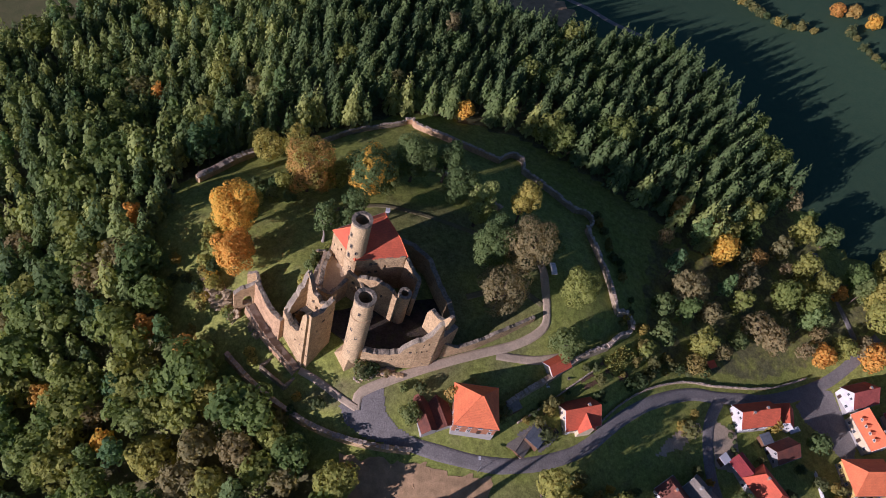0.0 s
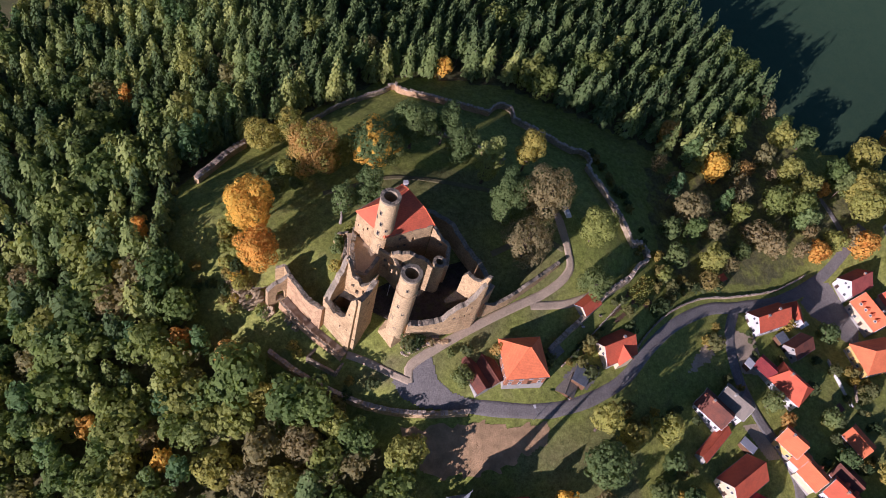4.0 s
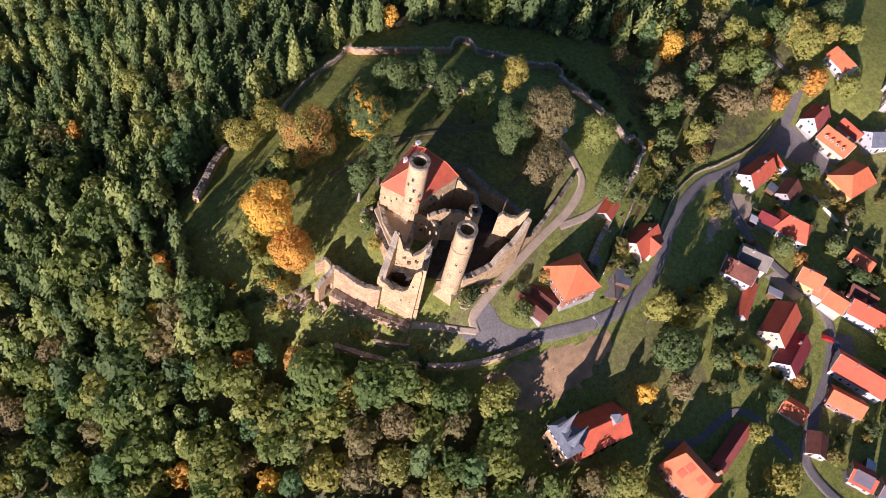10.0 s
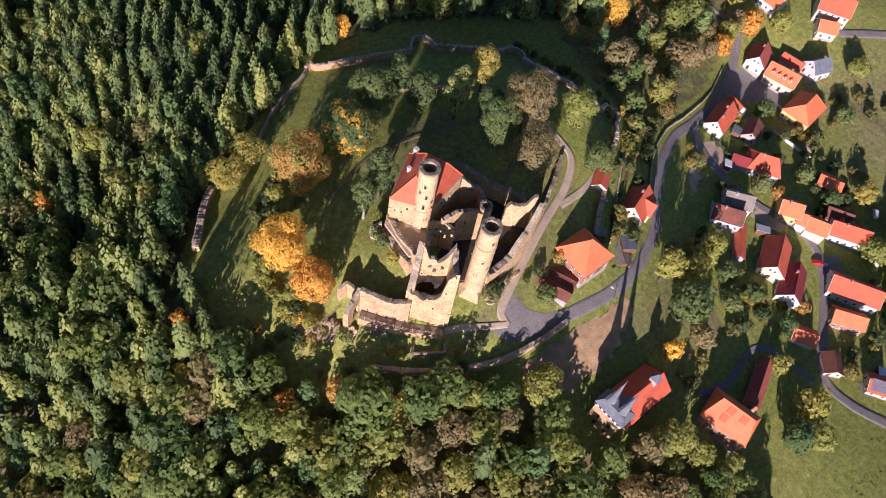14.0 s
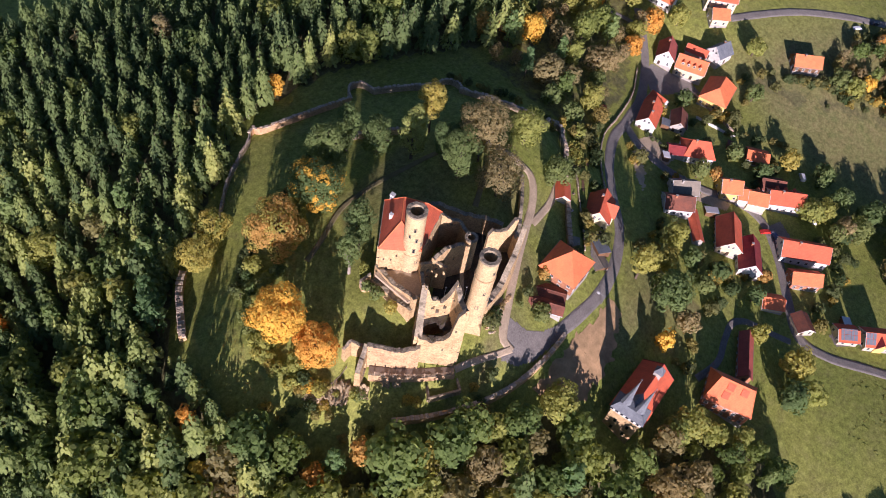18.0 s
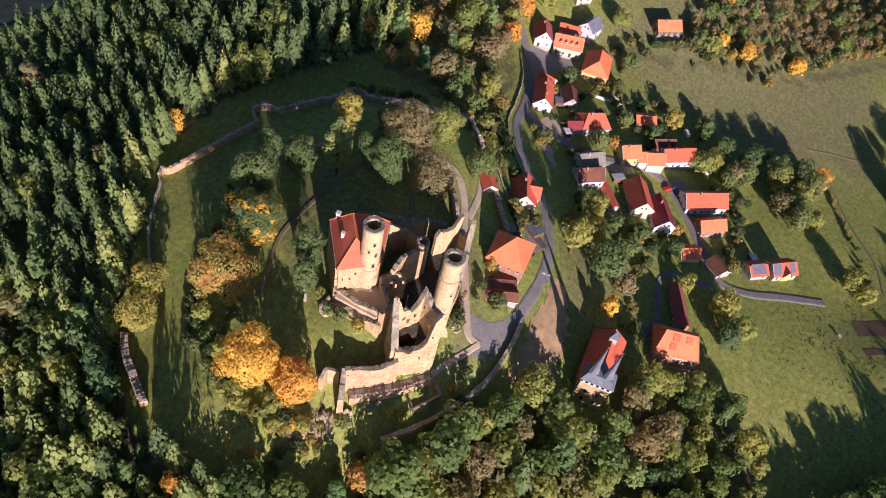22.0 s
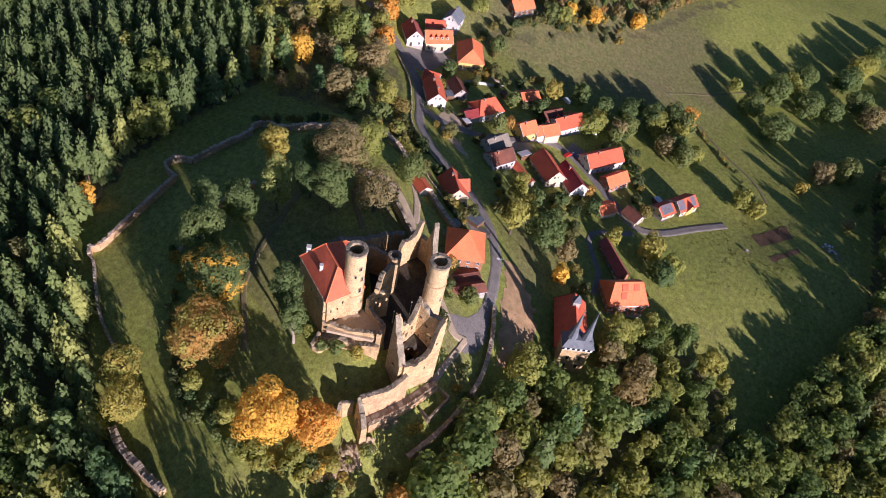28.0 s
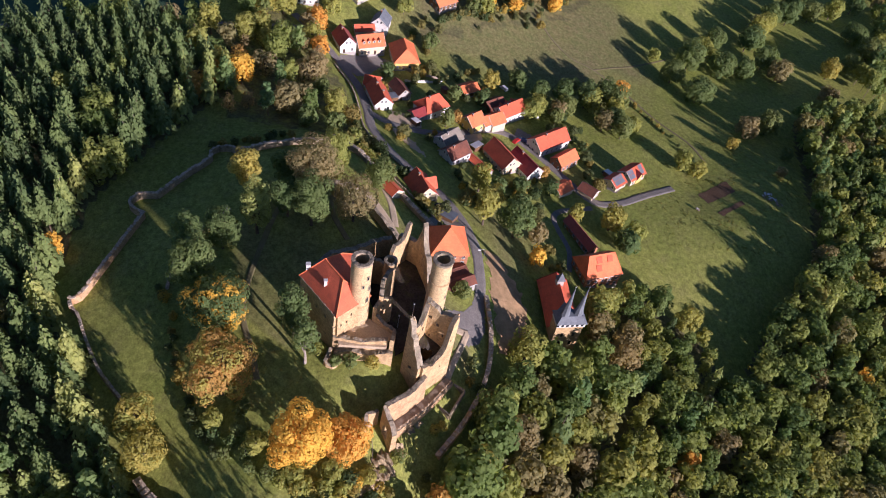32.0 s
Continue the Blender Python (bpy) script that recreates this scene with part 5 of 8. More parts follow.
# name, label, x, y, heading of the ridge, length, width, eave, ridge, walls, tiles, hip, chimneys, dormers
VILLAGE = [
    ("white-walled house with a steep dark red roof", 185.6, 12.7, 16, 11.5, 8.0, 4.6, 8.6, WHITE, TILE_OLD, 0, 1, 0),
    ("long orange-tiled house with a row of dormers", 187.5, 0.4, 284, 13.0, 9.0, 4.8, 8.8, CREAM, TILE_ORANGE, 0, 1, 4),
    ("low orange-roofed annex behind the long house", 197.6, 2.2, 97, 9.5, 5.0, 3.2, 5.2, CREAM, TILE_RED, 0, 0, 0),
    ("white gabled house with a dark slate roof", 202.5, -6.6, -20, 9.0, 8.0, 4.6, 8.4, WHITE, SLATE, 0, 1, 0),
    ("large barn-like house with a hipped orange roof", 181.6, -16.2, 4, 16.0, 12.0, 4.5, 9.6, YELLOW, TILE_ORANGE, 0.55, 0, 0),
    ("white-gabled farmhouse with an old red roof", 139.4, 0.4, 11, 14.5, 8.0, 4.2, 7.8, WHITE, TILE_RED, 0, 2, 0),
    ("red-roofed cross wing of the farmhouse", 152.5, 2.0, 76, 7.0, 6.0, 3.4, 6.2, WHITE, TILE_RED, 0, 0, 0),
    ("small house with a dark roof and white verges", 149.2, -10.2, 21, 9.5, 6.5, 3.8, 6.4, GREY_WALL, TILE_BROWN, 0, 0, 0),
    ("white house under a broad bright red hipped roof", 139.2, -23.4, 121, 12.5, 10.0, 4.4, 8.6, WHITE, TILE_RED, 0.5, 1, 0),
    ("low dark red annex beside the hipped house", 132.6, -16.4, 121, 6.5, 6.0, 2.6, 4.4, GREY_WALL, TILE_DARK, 0, 0, 0),
    ("plain shed with a pale orange roof", 159.4, -44.8, 113, 8.8, 7.5, 3.0, 4.8, BROWN_WOOD, TILE_ORANGE, 0, 0, 0),
    ("dark purple-roofed barn among the gardens", 149.6, -55.8, 118, 9.5, 8.0, 3.2, 5.8, BROWN_WOOD, TILE_BROWN, 0, 0, 0),
    ("yellow gabled house with an orange roof", 132.4, -42.0, 123, 8.0, 8.0, 4.6, 7.8, YELLOW, TILE_ORANGE, 0, 1, 0),
    ("orange-roofed row house with cream walls", 136.2, -53.2, 116, 7.6, 8.0, 4.6, 7.4, CREAM, TILE_ORANGE, 0, 0, 1),
    ("narrow orange-roofed house in the row", 133.8, -47.6, 121, 4.2, 7.0, 4.2, 6.4, WHITE, TILE_ORANGE, 0, 0, 0),
    ("long red-roofed house with white walls", 146.0, -62.8, 121, 14.5, 8.6, 4.6, 7.8, WHITE, TILE_RED, 0, 1, 3),
    ("house with a faded grey-brown roof and white gables", 114.8, -27.4, 127, 10.0, 8.0, 4.4, 7.6, WHITE, TILE_GREY, 0, 1, 1),
    ("white house with a dark brown roof", 106.0, -28.8, 123, 11.0, 8.0, 4.0, 7.2, WHITE, TILE_BROWN, 0, 1, 0),
    ("narrow lean-to with a faded red roof", 103.6, -38.8, 33, 15.0, 3.6, 2.4, 3.6, GREY_WALL, TILE_RED, 0, 0, 0),
    ("long barn with a red roof and brick gable", 109.8, -51.2, 23, 15.0, 9.4, 4.2, 8.6, CREAM, TILE_RED, 0, 0, 0),
    ("white-gabled house with a dark red roof", 107.0, -61.6, 24, 14.6, 8.4, 4.4, 8.2, WHITE, TILE_DARK, 0, 1, 0),
    ("long house with a bright red roof and dark end", 127.1, -78.2, 118, 18.5, 9.4, 4.4, 8.2, WHITE, TILE_RED, 0, 1, 0),
    ("orange-roofed wing with a brick wall", 115.4, -83.2, 123, 11.5, 7.0, 3.8, 6.6, BRICK, TILE_ORANGE, 0, 0, 0),
    ("small orange-roofed garage beside the lane", 96.2, -76.6, 119, 8.0, 6.6, 2.6, 4.6, CREAM, TILE_ORANGE, 0, 0, 0),
    ("cream garage with a brown gabled roof", 96.0, -89.6, 41, 7.4, 6.2, 2.6, 4.6, CREAM, TILE_BROWN, 0, 0, 0),
    ("narrow old barn with a dark roof and brick edges", 66.8, -76.6, 19, 18.0, 4.4, 3.4, 5.6, BRICK, TILE_OLD, 0, 0, 0),
    ("wooden chalet house with a pale orange roof", 223.2, -41.2, 123, 12.6, 8.0, 3.6, 7.0, BROWN_WOOD, TILE_ORANGE, 0, 1, 0),
    ("big red-roofed house with twin cream gables", 231.0, 8.0, 118, 14.0, 11.0, 6.0, 11.0, CREAM, TILE_RED, 0, 1, 2),
    ("white house with an orange roof near the scrub", 213.0, 29.2, 88, 11.0, 8.0, 4.2, 7.2, WHITE, TILE_ORANGE, 0, 1, 0),
    ("cream house with an orange roof above the village", 221.0, 3.6, 127, 8.0, 8.0, 4.0, 7.0, CREAM, TILE_ORANGE, 0, 0, 0),
]
for label, x, y, deg, L, W, eave, top, walls, tile, hip, ch, dm in VILLAGE:
    small = L * W < 62 or eave < 3.3
    house("barn" if "barn" in label or "lean-to" in label else "garage" if "garage" in label else "shed" if "shed" in label or "annex" in label else "house", label, x, y, deg, L, W, eave, top, walls, tile, hip,
          chimney=ch, dormers=dm, lit=(1, 1, 1, 1) if not small else (1, 0, 1, 0), category="barn" if "barn" in label else "outbuilding" if small else "house")

# The two houses with solar roofs, end of the lane.
for x, y, L, W, eave, top, label in ((103.0, -104.6, 7.6, 7.2, 2.9, 4.9, "low garage house with solar panels on a red roof"), (108.6, -114.6, 10.6, 8.0, 3.6, 6.4, "cream house with a red roof full of solar panels")):
    t = house("house", label, x, y, 123, L, W, eave, top, CREAM, TILE_RED, chimney=0)
    s = (top - eave) / (W / 2)
    for row in range(2):
        for col in range(int(L / 1.3)):
            px = -L / 2 + 0.8 + col * 1.28
            if L > 10 and abs(px + 0.6) < 1.9:
                continue
            y0, y1 = W / 2 - 0.3 - row * 1.9, W / 2 - 2.05 - row * 1.9
            pts = [(px, y0, top - s * y0 + 0.12), (px + 1.15, y0, top - s * y0 + 0.12), (px + 1.15, y1, top - s * y1 + 0.12), (px, y1, top - s * y1 + 0.12)]
            part("solar_panel", Shell().slab([pts], 0.06), SOLAR, t)
    if L > 10:
        part("front_gable", Shell().add([(-2, 4.4, -1), (1.6, 4.4, -1), (-2, 4.4, 3.4), (1.6, 4.4, 3.4), (-0.2, 4.4, 5.7), (-2, 1, -1), (1.6, 1, -1), (-2, 1, 3.4), (1.6, 1, 3.4), (-0.2, 1, 5.7)], [(1, 0, 2, 4, 3), (0, 5, 7, 2), (6, 1, 3, 8), (5, 6, 8, 9, 7)]), YELLOW, t)
        part("gable_roof", Shell().slab([[(-0.2, 4.9, 6.0), (-0.2, 0.5, 6.0), (-2.5, 0.5, 3.1), (-2.5, 4.9, 3.1)], [(-0.2, 0.5, 6.0), (-0.2, 4.9, 6.0), (2.1, 4.9, 3.1), (2.1, 0.5, 3.1)]], 0.15), TILE_DARK, t)

# The big house with roof hatches, beside the church.
t = house("house", "large house with an orange half-hipped roof and three hatches", 47.3, -76.9, 100, 15.3, 11.7, 7.0, 13.0, BRICK, TILE_ORANGE, 0.35, z=-30.0, chimney=0)
s = 6.0 / 5.85
for x, y in ((1.6, 1.5), (-3.0, 1.5), (2.0, 3.7)):
    top_edge, low_edge = 13.0 - s * (y - 0.85) + 0.2, 13.0 - s * (y + 0.85) + 0.34
    part("roof_hatch", Shell().slab([[(x - 1.15, y - 0.85, top_edge), (x + 1.15, y - 0.85, top_edge), (x + 1.15, y + 0.85, low_edge), (x - 1.15, y + 0.85, low_edge)]], 0.7), TILE_RED, t, "raised red-tiled roof hatch")

# The square house with the pyramid-like roof by the road.
t = house("house", "square house with a broad orange hipped roof by the road", 37.4, -12.1, -2, 12.6, 12.4, 5.9, 12.4, BRICK, TILE_ORANGE, 0.96, z=-3.6, chimney=0)
t = house("shed", "long narrow shed with an old red roof", 22.6, -14.0, 110, 10.5, 4.4, 2.4, 3.8, GREY_WALL, TILE_BROWN, z=-4.6, chimney=0, lit=(0, 0, 1, 0), category="shed")
t = house("annex", "low dark-roofed annex between shed and square house", 27.6, -12.6, 110, 9.5, 5.0, 2.2, 3.0, GREY_WALL, TILE_BROWN, z=-4.4, chimney=0, lit=(0, 0, 0, 0), category="outbuilding")
t = house("house", "cream house with red cross-gabled roof on the bend", 71.8, -8.4, 15, 11.5, 8.8, 4.6, 9.0, CREAM, TILE_RED, z=-9.6, chimney=1)
part("cross_wing", Shell().add([(-1.6, -5.6, -3), (3.4, -5.6, -3), (-1.6, -5.6, 4.4), (3.4, -5.6, 4.4), (0.9, -5.6, 7.4), (-1.6, 0, -3), (3.4, 0, -3), (-1.6, 0, 4.4), (3.4, 0, 4.4), (0.9, 0, 7.4)], [(1, 0, 2, 4, 3)[::-1], (0, 5, 7, 2)[::-1], (6, 1, 3, 8)[::-1]]), CREAM, t)
part("cross_roof", Shell().slab([[(0.9, -6.1, 7.7), (0.9, 0, 7.7), (-2.1, 0, 4.1), (-2.1, -6.1, 4.1)][::-1], [(0.9, 0, 7.7), (0.9, -6.1, 7.7), (3.9, -6.1, 4.1), (3.9, 0, 4.1)][::-1]], 0.18), TILE_RED, t)
house("hut", "small hut with a red gabled roof on the ring wall", 63.8, 4.2, 31, 7.0, 4.6, 2.2, 3.9, CREAM, TILE_RED, z=-0.4, chimney=0, lit=(0, 0, 1, 0), category="hut")
house("carport", "dark flat-pitched carport behind the garden", 53.6, -17.8, 55, 8.0, 5.0, 2.3, 2.9, BROWN_WOOD, TILE_GREY, z=-9.8, chimney=0, lit=(0, 0, 0, 0), category="carport")

# The church with its twin spires.
church = thing("church", pose(0, 0, -24.5), "village church with twin slate spires and red roof", "church")
NAVE = [(14.0, -58.0), (34.8, -59.0), (38.0, -53.8), (35.4, -47.6), (14.0, -46.0)]
nw = Shell()
nw.loft([[(x, y, z) for x, y in ((14.4, -57.2), (34.4, -58.2), (37.2, -53.8), (35.0, -48.4), (14.4, -46.8))] for z in (-4, 7.6)])
part("nave_wall", nw, RED_STONE, church)
ea, eb, ec, ed, ee = ((x, y, 7.4) for x, y in NAVE)
ra, rb = (14.0, -52.2, 13.5), (34.6, -53.6, 12.3)
nv = part("nave_roof", Shell().slab([[ea, eb, rb, ra], [eb, ec, rb], [ec, ed, rb], [ed, ee, ra, rb]], 0.25), TILE_RED, church)
caps = Shell()
for u, v in ((ra, rb), (eb, rb), (ec, rb), (ed, rb)):
    caps.rod(u, v, 0.14)
part("ridge_tiles", caps, TILE_DARK, nv)
for k in range(4):
    x = 17.5 + 4.2 * k
    part("nave_window", Shell().box(x - 0.55, -58.2 - 0.048 * (x - 14.4), 1.5, x + 0.55, -56.9, 5.6), GLASS, church, "tall dark church window")
part("bell_cote", Shell().box(28.8, -54.7, 10.5, 31.0, -52.2, 14.4), GREY_WALL, nv, "grey slate-hung bell cote")
apex = (29.9, -53.4, 17.2)
part("bell_cote_roof", Shell().slab([[(28.5, -55.0, 14.3), (31.3, -55.0, 14.3), apex], [(31.3, -55.0, 14.3), (31.3, -51.9, 14.3), apex], [(31.3, -51.9, 14.3), (28.5, -51.9, 14.3), apex], [(28.5, -51.9, 14.3), (28.5, -55.0, 14.3), apex]], 0.1), SLATE, church)
part("saddle_roof", Shell().slab([[(14.4, -56.4, 13.0), (18.6, -54.4, 11.6), (20.4, -52.6, 13.3), (14.4, -51.6, 16.6)], [(14.4, -51.6, 16.6), (20.4, -52.6, 13.3), (18.6, -50.4, 11.8), (14.4, -46.8, 13.0)]], 0.2), SLATE, church, "slate saddle between tower and nave")
tower = part("church_tower", Shell().box(9.6, -56.3, -6, 14.6, -46.9, 13.4), STONE, church, "broad west tower of buff stone")
part("belfry", Shell().box(9.3, -56.6, 13.4, 14.9, -46.6, 15.6), WHITE, church, "white belfry stage under the spires")
for k in range(6):
    yy = -55.9 + k * 1.72
    o = part("belfry_opening", Shell().box(9.2, yy, 13.8, 9.5, yy + 0.9, 15.1), GLASS, tower)
for k in range(2):
    for yy in (-54.2, -50.2):
        part("tower_window", Shell().box(9.45, yy, 3.5 + 4.5 * k, 9.8, yy + 0.9, 5.3 + 4.5 * k), GLASS, tower)
part("skirt_roof", Shell().slab([[(8.9, -57.0, 15.4), (15.3, -57.0, 15.4), (13.6, -55.4, 17.6), (10.6, -55.4, 17.6)], [(15.3, -57.0, 15.4), (15.3, -46.2, 15.4), (13.6, -47.8, 17.6), (13.6, -55.4, 17.6)], [(15.3, -46.2, 15.4), (8.9, -46.2, 15.4), (10.6, -47.8, 17.6), (13.6, -47.8, 17.6)], [(8.9, -46.2, 15.4), (8.9, -57.0, 15.4), (10.6, -55.4, 17.6), (10.6, -47.8, 17.6)], [(10.6, -55.4, 17.6), (13.6, -55.4, 17.6), (13.6, -47.8, 17.6), (10.6, -47.8, 17.6)]], 0.2), SLATE, church)
for yy in (-53.9, -49.3):
    sp = part("spire", Shell().tube(12.1, yy, [(2.1, 16.0), (1.7, 17.4), (0.95, 21.5), (0.05, 30.4)], 8, 0.39), SLATE, church, "slender grey slate spire")
    part("finial", Shell().rod((12.1, yy, 30.2), (12.1, yy, 31.6), 0.06).rod((12.1, yy - 0.4, 31.1), (12.1, yy + 0.4, 31.1), 0.05), METAL, sp)

# Parked cars, the street lamp and a court lamp.
def car(x, y, deg, paint, label, van=False):
    t = thing("van" if van else "car", pose(x, y, ground(x, y) + 0.12, 0, 0, deg), label, "van" if van else "car", "parked cars")
    h = 1.95 if van else 1.42
    prof = [(-2.2, 0.35), (2.2, 0.35), (2.25, 0.75), (1.55, 0.95)] + ([(1.1, h), (-2.1, h)] if van else [(0.75, h), (-1.1, h), (-1.9, 0.95)]) + [(-2.25, 0.85)]
    n = len(prof)
    sh = Shell().add([(a, s * (0.88 if b < 1 else 0.72), b) for s in (-1, 1) for a, b in prof], [tuple(range(n))[::1], tuple(range(2 * n - 1, n - 1, -1))] + [(i, i + n, (i + 1) % n + n, (i + 1) % n) for i in range(n)])
    part("body", sh, paint, t)
    part("windscreen", Shell().box(-1.2 if not van else 0.2, -0.76, 1.0, 0.9 if not van else 1.15, 0.76, h - 0.12), GLASS, t)
    for wx in (-1.4, 1.4):
        for wy in (-0.8, 0.8):
            w = part("wheel", Shell().rod((wx, wy - 0.11, 0.32), (wx, wy + 0.11, 0.32), 0.33, 12), RUBBER, t)
            part("rim", Shell().rod((wx, wy - 0.13, 0.32), (wx, wy + 0.13, 0.32), 0.19, 8), METAL, w)
    return t


car(166.4, -65.1, 30, CAR_WHITE, "white van parked at the meadow edge", True)
car(62.8, 35.0, 95, CAR_WHITE, "white car parked under the yard trees")
car(60.5, -17.0, 40, CAR_BLUE, "dark blue car parked below the bend house")
car(63.5, -14.8, 40, CAR_DARK, "dark car parked below the bend house")
car(127.0, -62.8, 130, CAR_RED, "red car parked in the village lane")
car(128.5, -66.5, 60, CAR_BLUE, "blue car parked in a village yard")
car(158.0, -1.0, 20, CAR_WHITE, "white car on the village yard")
car(149.0, -77.5, 20, CAR_WHITE, "white car beside the red-roofed house")
car(109.5, -103.0, 35, CAR_DARK, "dark car in front of the solar garage")
car(265, -53, 132, CAR_WHITE, "white car parked along the straight road")
car(277, -59, 132, CAR_DARK, "dark car parked along the straight road")
car(289, -66, 138, CAR_WHITE, "white car parked along the straight road")
car(302, -79, 138, CAR_BLUE, "blue car parked along the straight road")
lamp = thing("street_lamp", pose(40.2, -27.2, ground(40.2, -27.2)), "grey street lamp with a white head by the road", "street lamp")
part("pole", Shell().tube(0, 0, [(0.10, -0.5), (0.07, 4.2), (0.05, 4.6)], 8).rod((0, 0, 4.5), (-0.4, 2.2, 4.9), 0.045), METAL, lamp)
part("lamp_head", Shell().box(-0.75, 1.9, 4.82, -0.1, 2.9, 5.05), FRAME_WHITE, lamp, "white lamp head")
for x, y, h in ((-1.3, 9.8, 5.5), (2.4, 5.0, 6.0)):
    t = thing("yard_lamp", pose(x, y, 6.5), "thin white lamp pole in the castle yard", "lamp pole")
    part("pole", Shell().tube(0, 0, [(0.09, 0), (0.06, h)], 8), FRAME_WHITE, t)
    part("lamp_head", Shell().box(-0.2, -0.2, h, 0.2, 0.2, h + 0.25), FRAME_WHITE, t)

# Small things lying about in the gardens and on the meadow.
def pile(x, y, label, material, n, spread, size, seed, category="debris"):
    """A loose heap of boards and lumps."""
    q = random.Random(seed)
    t = thing("rubble_heap" if category == "debris" else "wood_pile", pose(x, y, ground(x, y)), label, category)
    for k in range(n):
        a, d = q.uniform(0, 6.28), spread * math.sqrt(q.random())
        m = Matrix.Translation((d * math.cos(a), d * math.sin(a), size * 0.3 + size * 0.5 * (1 - d / spread))) @ Matrix.Rotation(q.uniform(0, 6.28), 4, "Z") @ Matrix.Rotation(q.uniform(-0.4, 0.4), 4, "Y")
        l = size * q.uniform(0.6, 1.8)
        part("board", Shell().box(-l / 2, -size * 0.25, -size * 0.1, l / 2, size * 0.25, size * 0.12, m), material if k % 3 else TIMBER, t)


pile(94.0, -179.7, "heap of pale boards and rubble on the meadow", WHITE, 22, 3.2, 1.1, 3)
pile(90.2, -183.5, "low heap of grey timber on the meadow", PALE_WOOD, 12, 2.4, 1.0, 4, "wood pile")
pile(87.3, -140.0, "small pile of white boards by the plot", WHITE, 7, 1.1, 0.9, 5)
pile(61.4, -1.1, "stack of pale boards in the hillside garden", WHITE, 6, 0.9, 0.9, 6, "wood pile")
pile(68.6, 1.3, "stack of grey boards in the hillside garden", PALE_WOOD, 5, 0.8, 0.8, 7, "wood pile")


def garden_hut(x, y, deg, l, w, h, roof, label):
    t = thing("garden_shed", pose(x, y, ground(x, y), 0, 0, deg), label, "shed", "garden sheds")
    part("wall", Shell().box(-l / 2, -w / 2, -0.6, l / 2, w / 2, h), BROWN_WOOD, t)
    part("roof", Shell().slab([[(-l / 2 - 0.2, -w / 2 - 0.2, h + 0.1), (l / 2 + 0.2, -w / 2 - 0.2, h + 0.1), (l / 2 + 0.2, w / 2 + 0.2, h + 0.55), (-l / 2 - 0.2, w / 2 + 0.2, h + 0.55)]], 0.12), roof, t)
    dr = part("door", DOOR_LEAF, None, t)
    dr.matrix_basis = pose(0, -w / 2, 0, 0, 0, -90)


garden_hut(50.0, -9.5, 30, 4.0, 2.6, 2.2, TILE_GREY, "grey-roofed garden shed below the ring wall")
garden_hut(125.0, 16.2, 20, 2.8, 2.2, 2.1, TILE_RED, "small red-roofed garden shed in the scrub")
garden_hut(126.1, -14.7, 35, 3.2, 2.6, 2.2, FRAME_WHITE, "white-roofed garden shed behind the house")
garden_hut(116.5, -41.0, 123, 5.0, 3.2, 2.3, FRAME_WHITE, "low outbuilding with a white flat roof")
garden_hut(143.5, -6.5, 20, 4.0, 3.4, 2.4, SLATE, "low lean-to with a pale sheet roof")
garden_hut(57.6, -16.8, 52, 5.4, 4.6, 2.4, SLATE, "grey-roofed garage below the bend house")
garden_hut(108.5, -103.5, 33, 4.0, 3.0, 2.3, FRAME_WHITE, "small carport with a pale roof")
garden_hut(157.0, -33.0, 20, 3.0, 2.4, 2.1, TILE_BROWN, "brown garden shed among the fruit trees")

# ---- trees ----
def leaf_cloud(lobes, per_area, size, r, floor=-1e9):
    """Leaf clusters as small bent quads, laid over the outsides of many lobes, none below the floor. Returns corners, four to a cluster."""
    quads = []
    L = np.array(lobes)
    heart = L[:, :3].mean(0) - np.array((0, 0, 0.25 * (L[:, 2].max() - L[:, 2].min())))
    for cx, cy, cz, rad in lobes:
        n = max(6, int(4 * math.pi * rad * rad * per_area))
        d = r.normal(size=(n, 3))
        d /= np.linalg.norm(d, axis=1)[:, None]
        p = np.array((cx, cy, cz)) + d * rad * r.uniform(0.80, 1.12, (n, 1))
        dist = np.linalg.norm(p[:, None, :] - L[None, :, :3], axis=2) / L[None, :, 3]
        keep = ((dist < 0.72).sum(1) == 0) & (p[:, 2] > floor)
        p, d = p[keep], d[keep]
        if not len(p):
            continue
        away = p - heart
        away /= np.linalg.norm(away, axis=1)[:, None] + 1e-9
        nrm = 0.62 * d + 0.5 * away + r.normal(size=d.shape) * 0.24 + np.array((0, 0, 0.1))
        nrm /= np.linalg.norm(nrm, axis=1)[:, None]
        u = np.cross(nrm, r.normal(size=d.shape))
        u /= np.linalg.norm(u, axis=1)[:, None] + 1e-9
        v = np.cross(nrm, u)
        s = size * r.uniform(0.65, 1.35, (len(p), 1))
        e = s * r.uniform(0.55, 1.0, (len(p), 1))
        k = nrm * s * 0.25
        quads.append(np.stack([p - u * s - k, p - v * e, p + u * s - k, p + v * e], 1))
    return np.concatenate(quads).reshape(-1, 3)


def inner_sprays(r, count, spread, low, high, size):
    """Upright sprays of foliage inside a crown, which stop the light that slips through its outside."""
    a, d, z = r.uniform(0, 2 * np.pi, count), spread * np.sqrt(r.uniform(0, 1, count)), r.uniform(low, high, count)
    p = np.stack([d * np.cos(a), d * np.sin(a), z], 1)
    b = r.uniform(0, np.pi, count)
    u = np.stack([np.cos(b), np.sin(b), np.zeros(count)], 1) * size
    v = np.array((0, 0, 1.0)) * size + r.normal(0, 0.25 * size, (count, 3))
    return np.stack([p - u, p - v, p + u, p + v], 1).reshape(-1, 3)


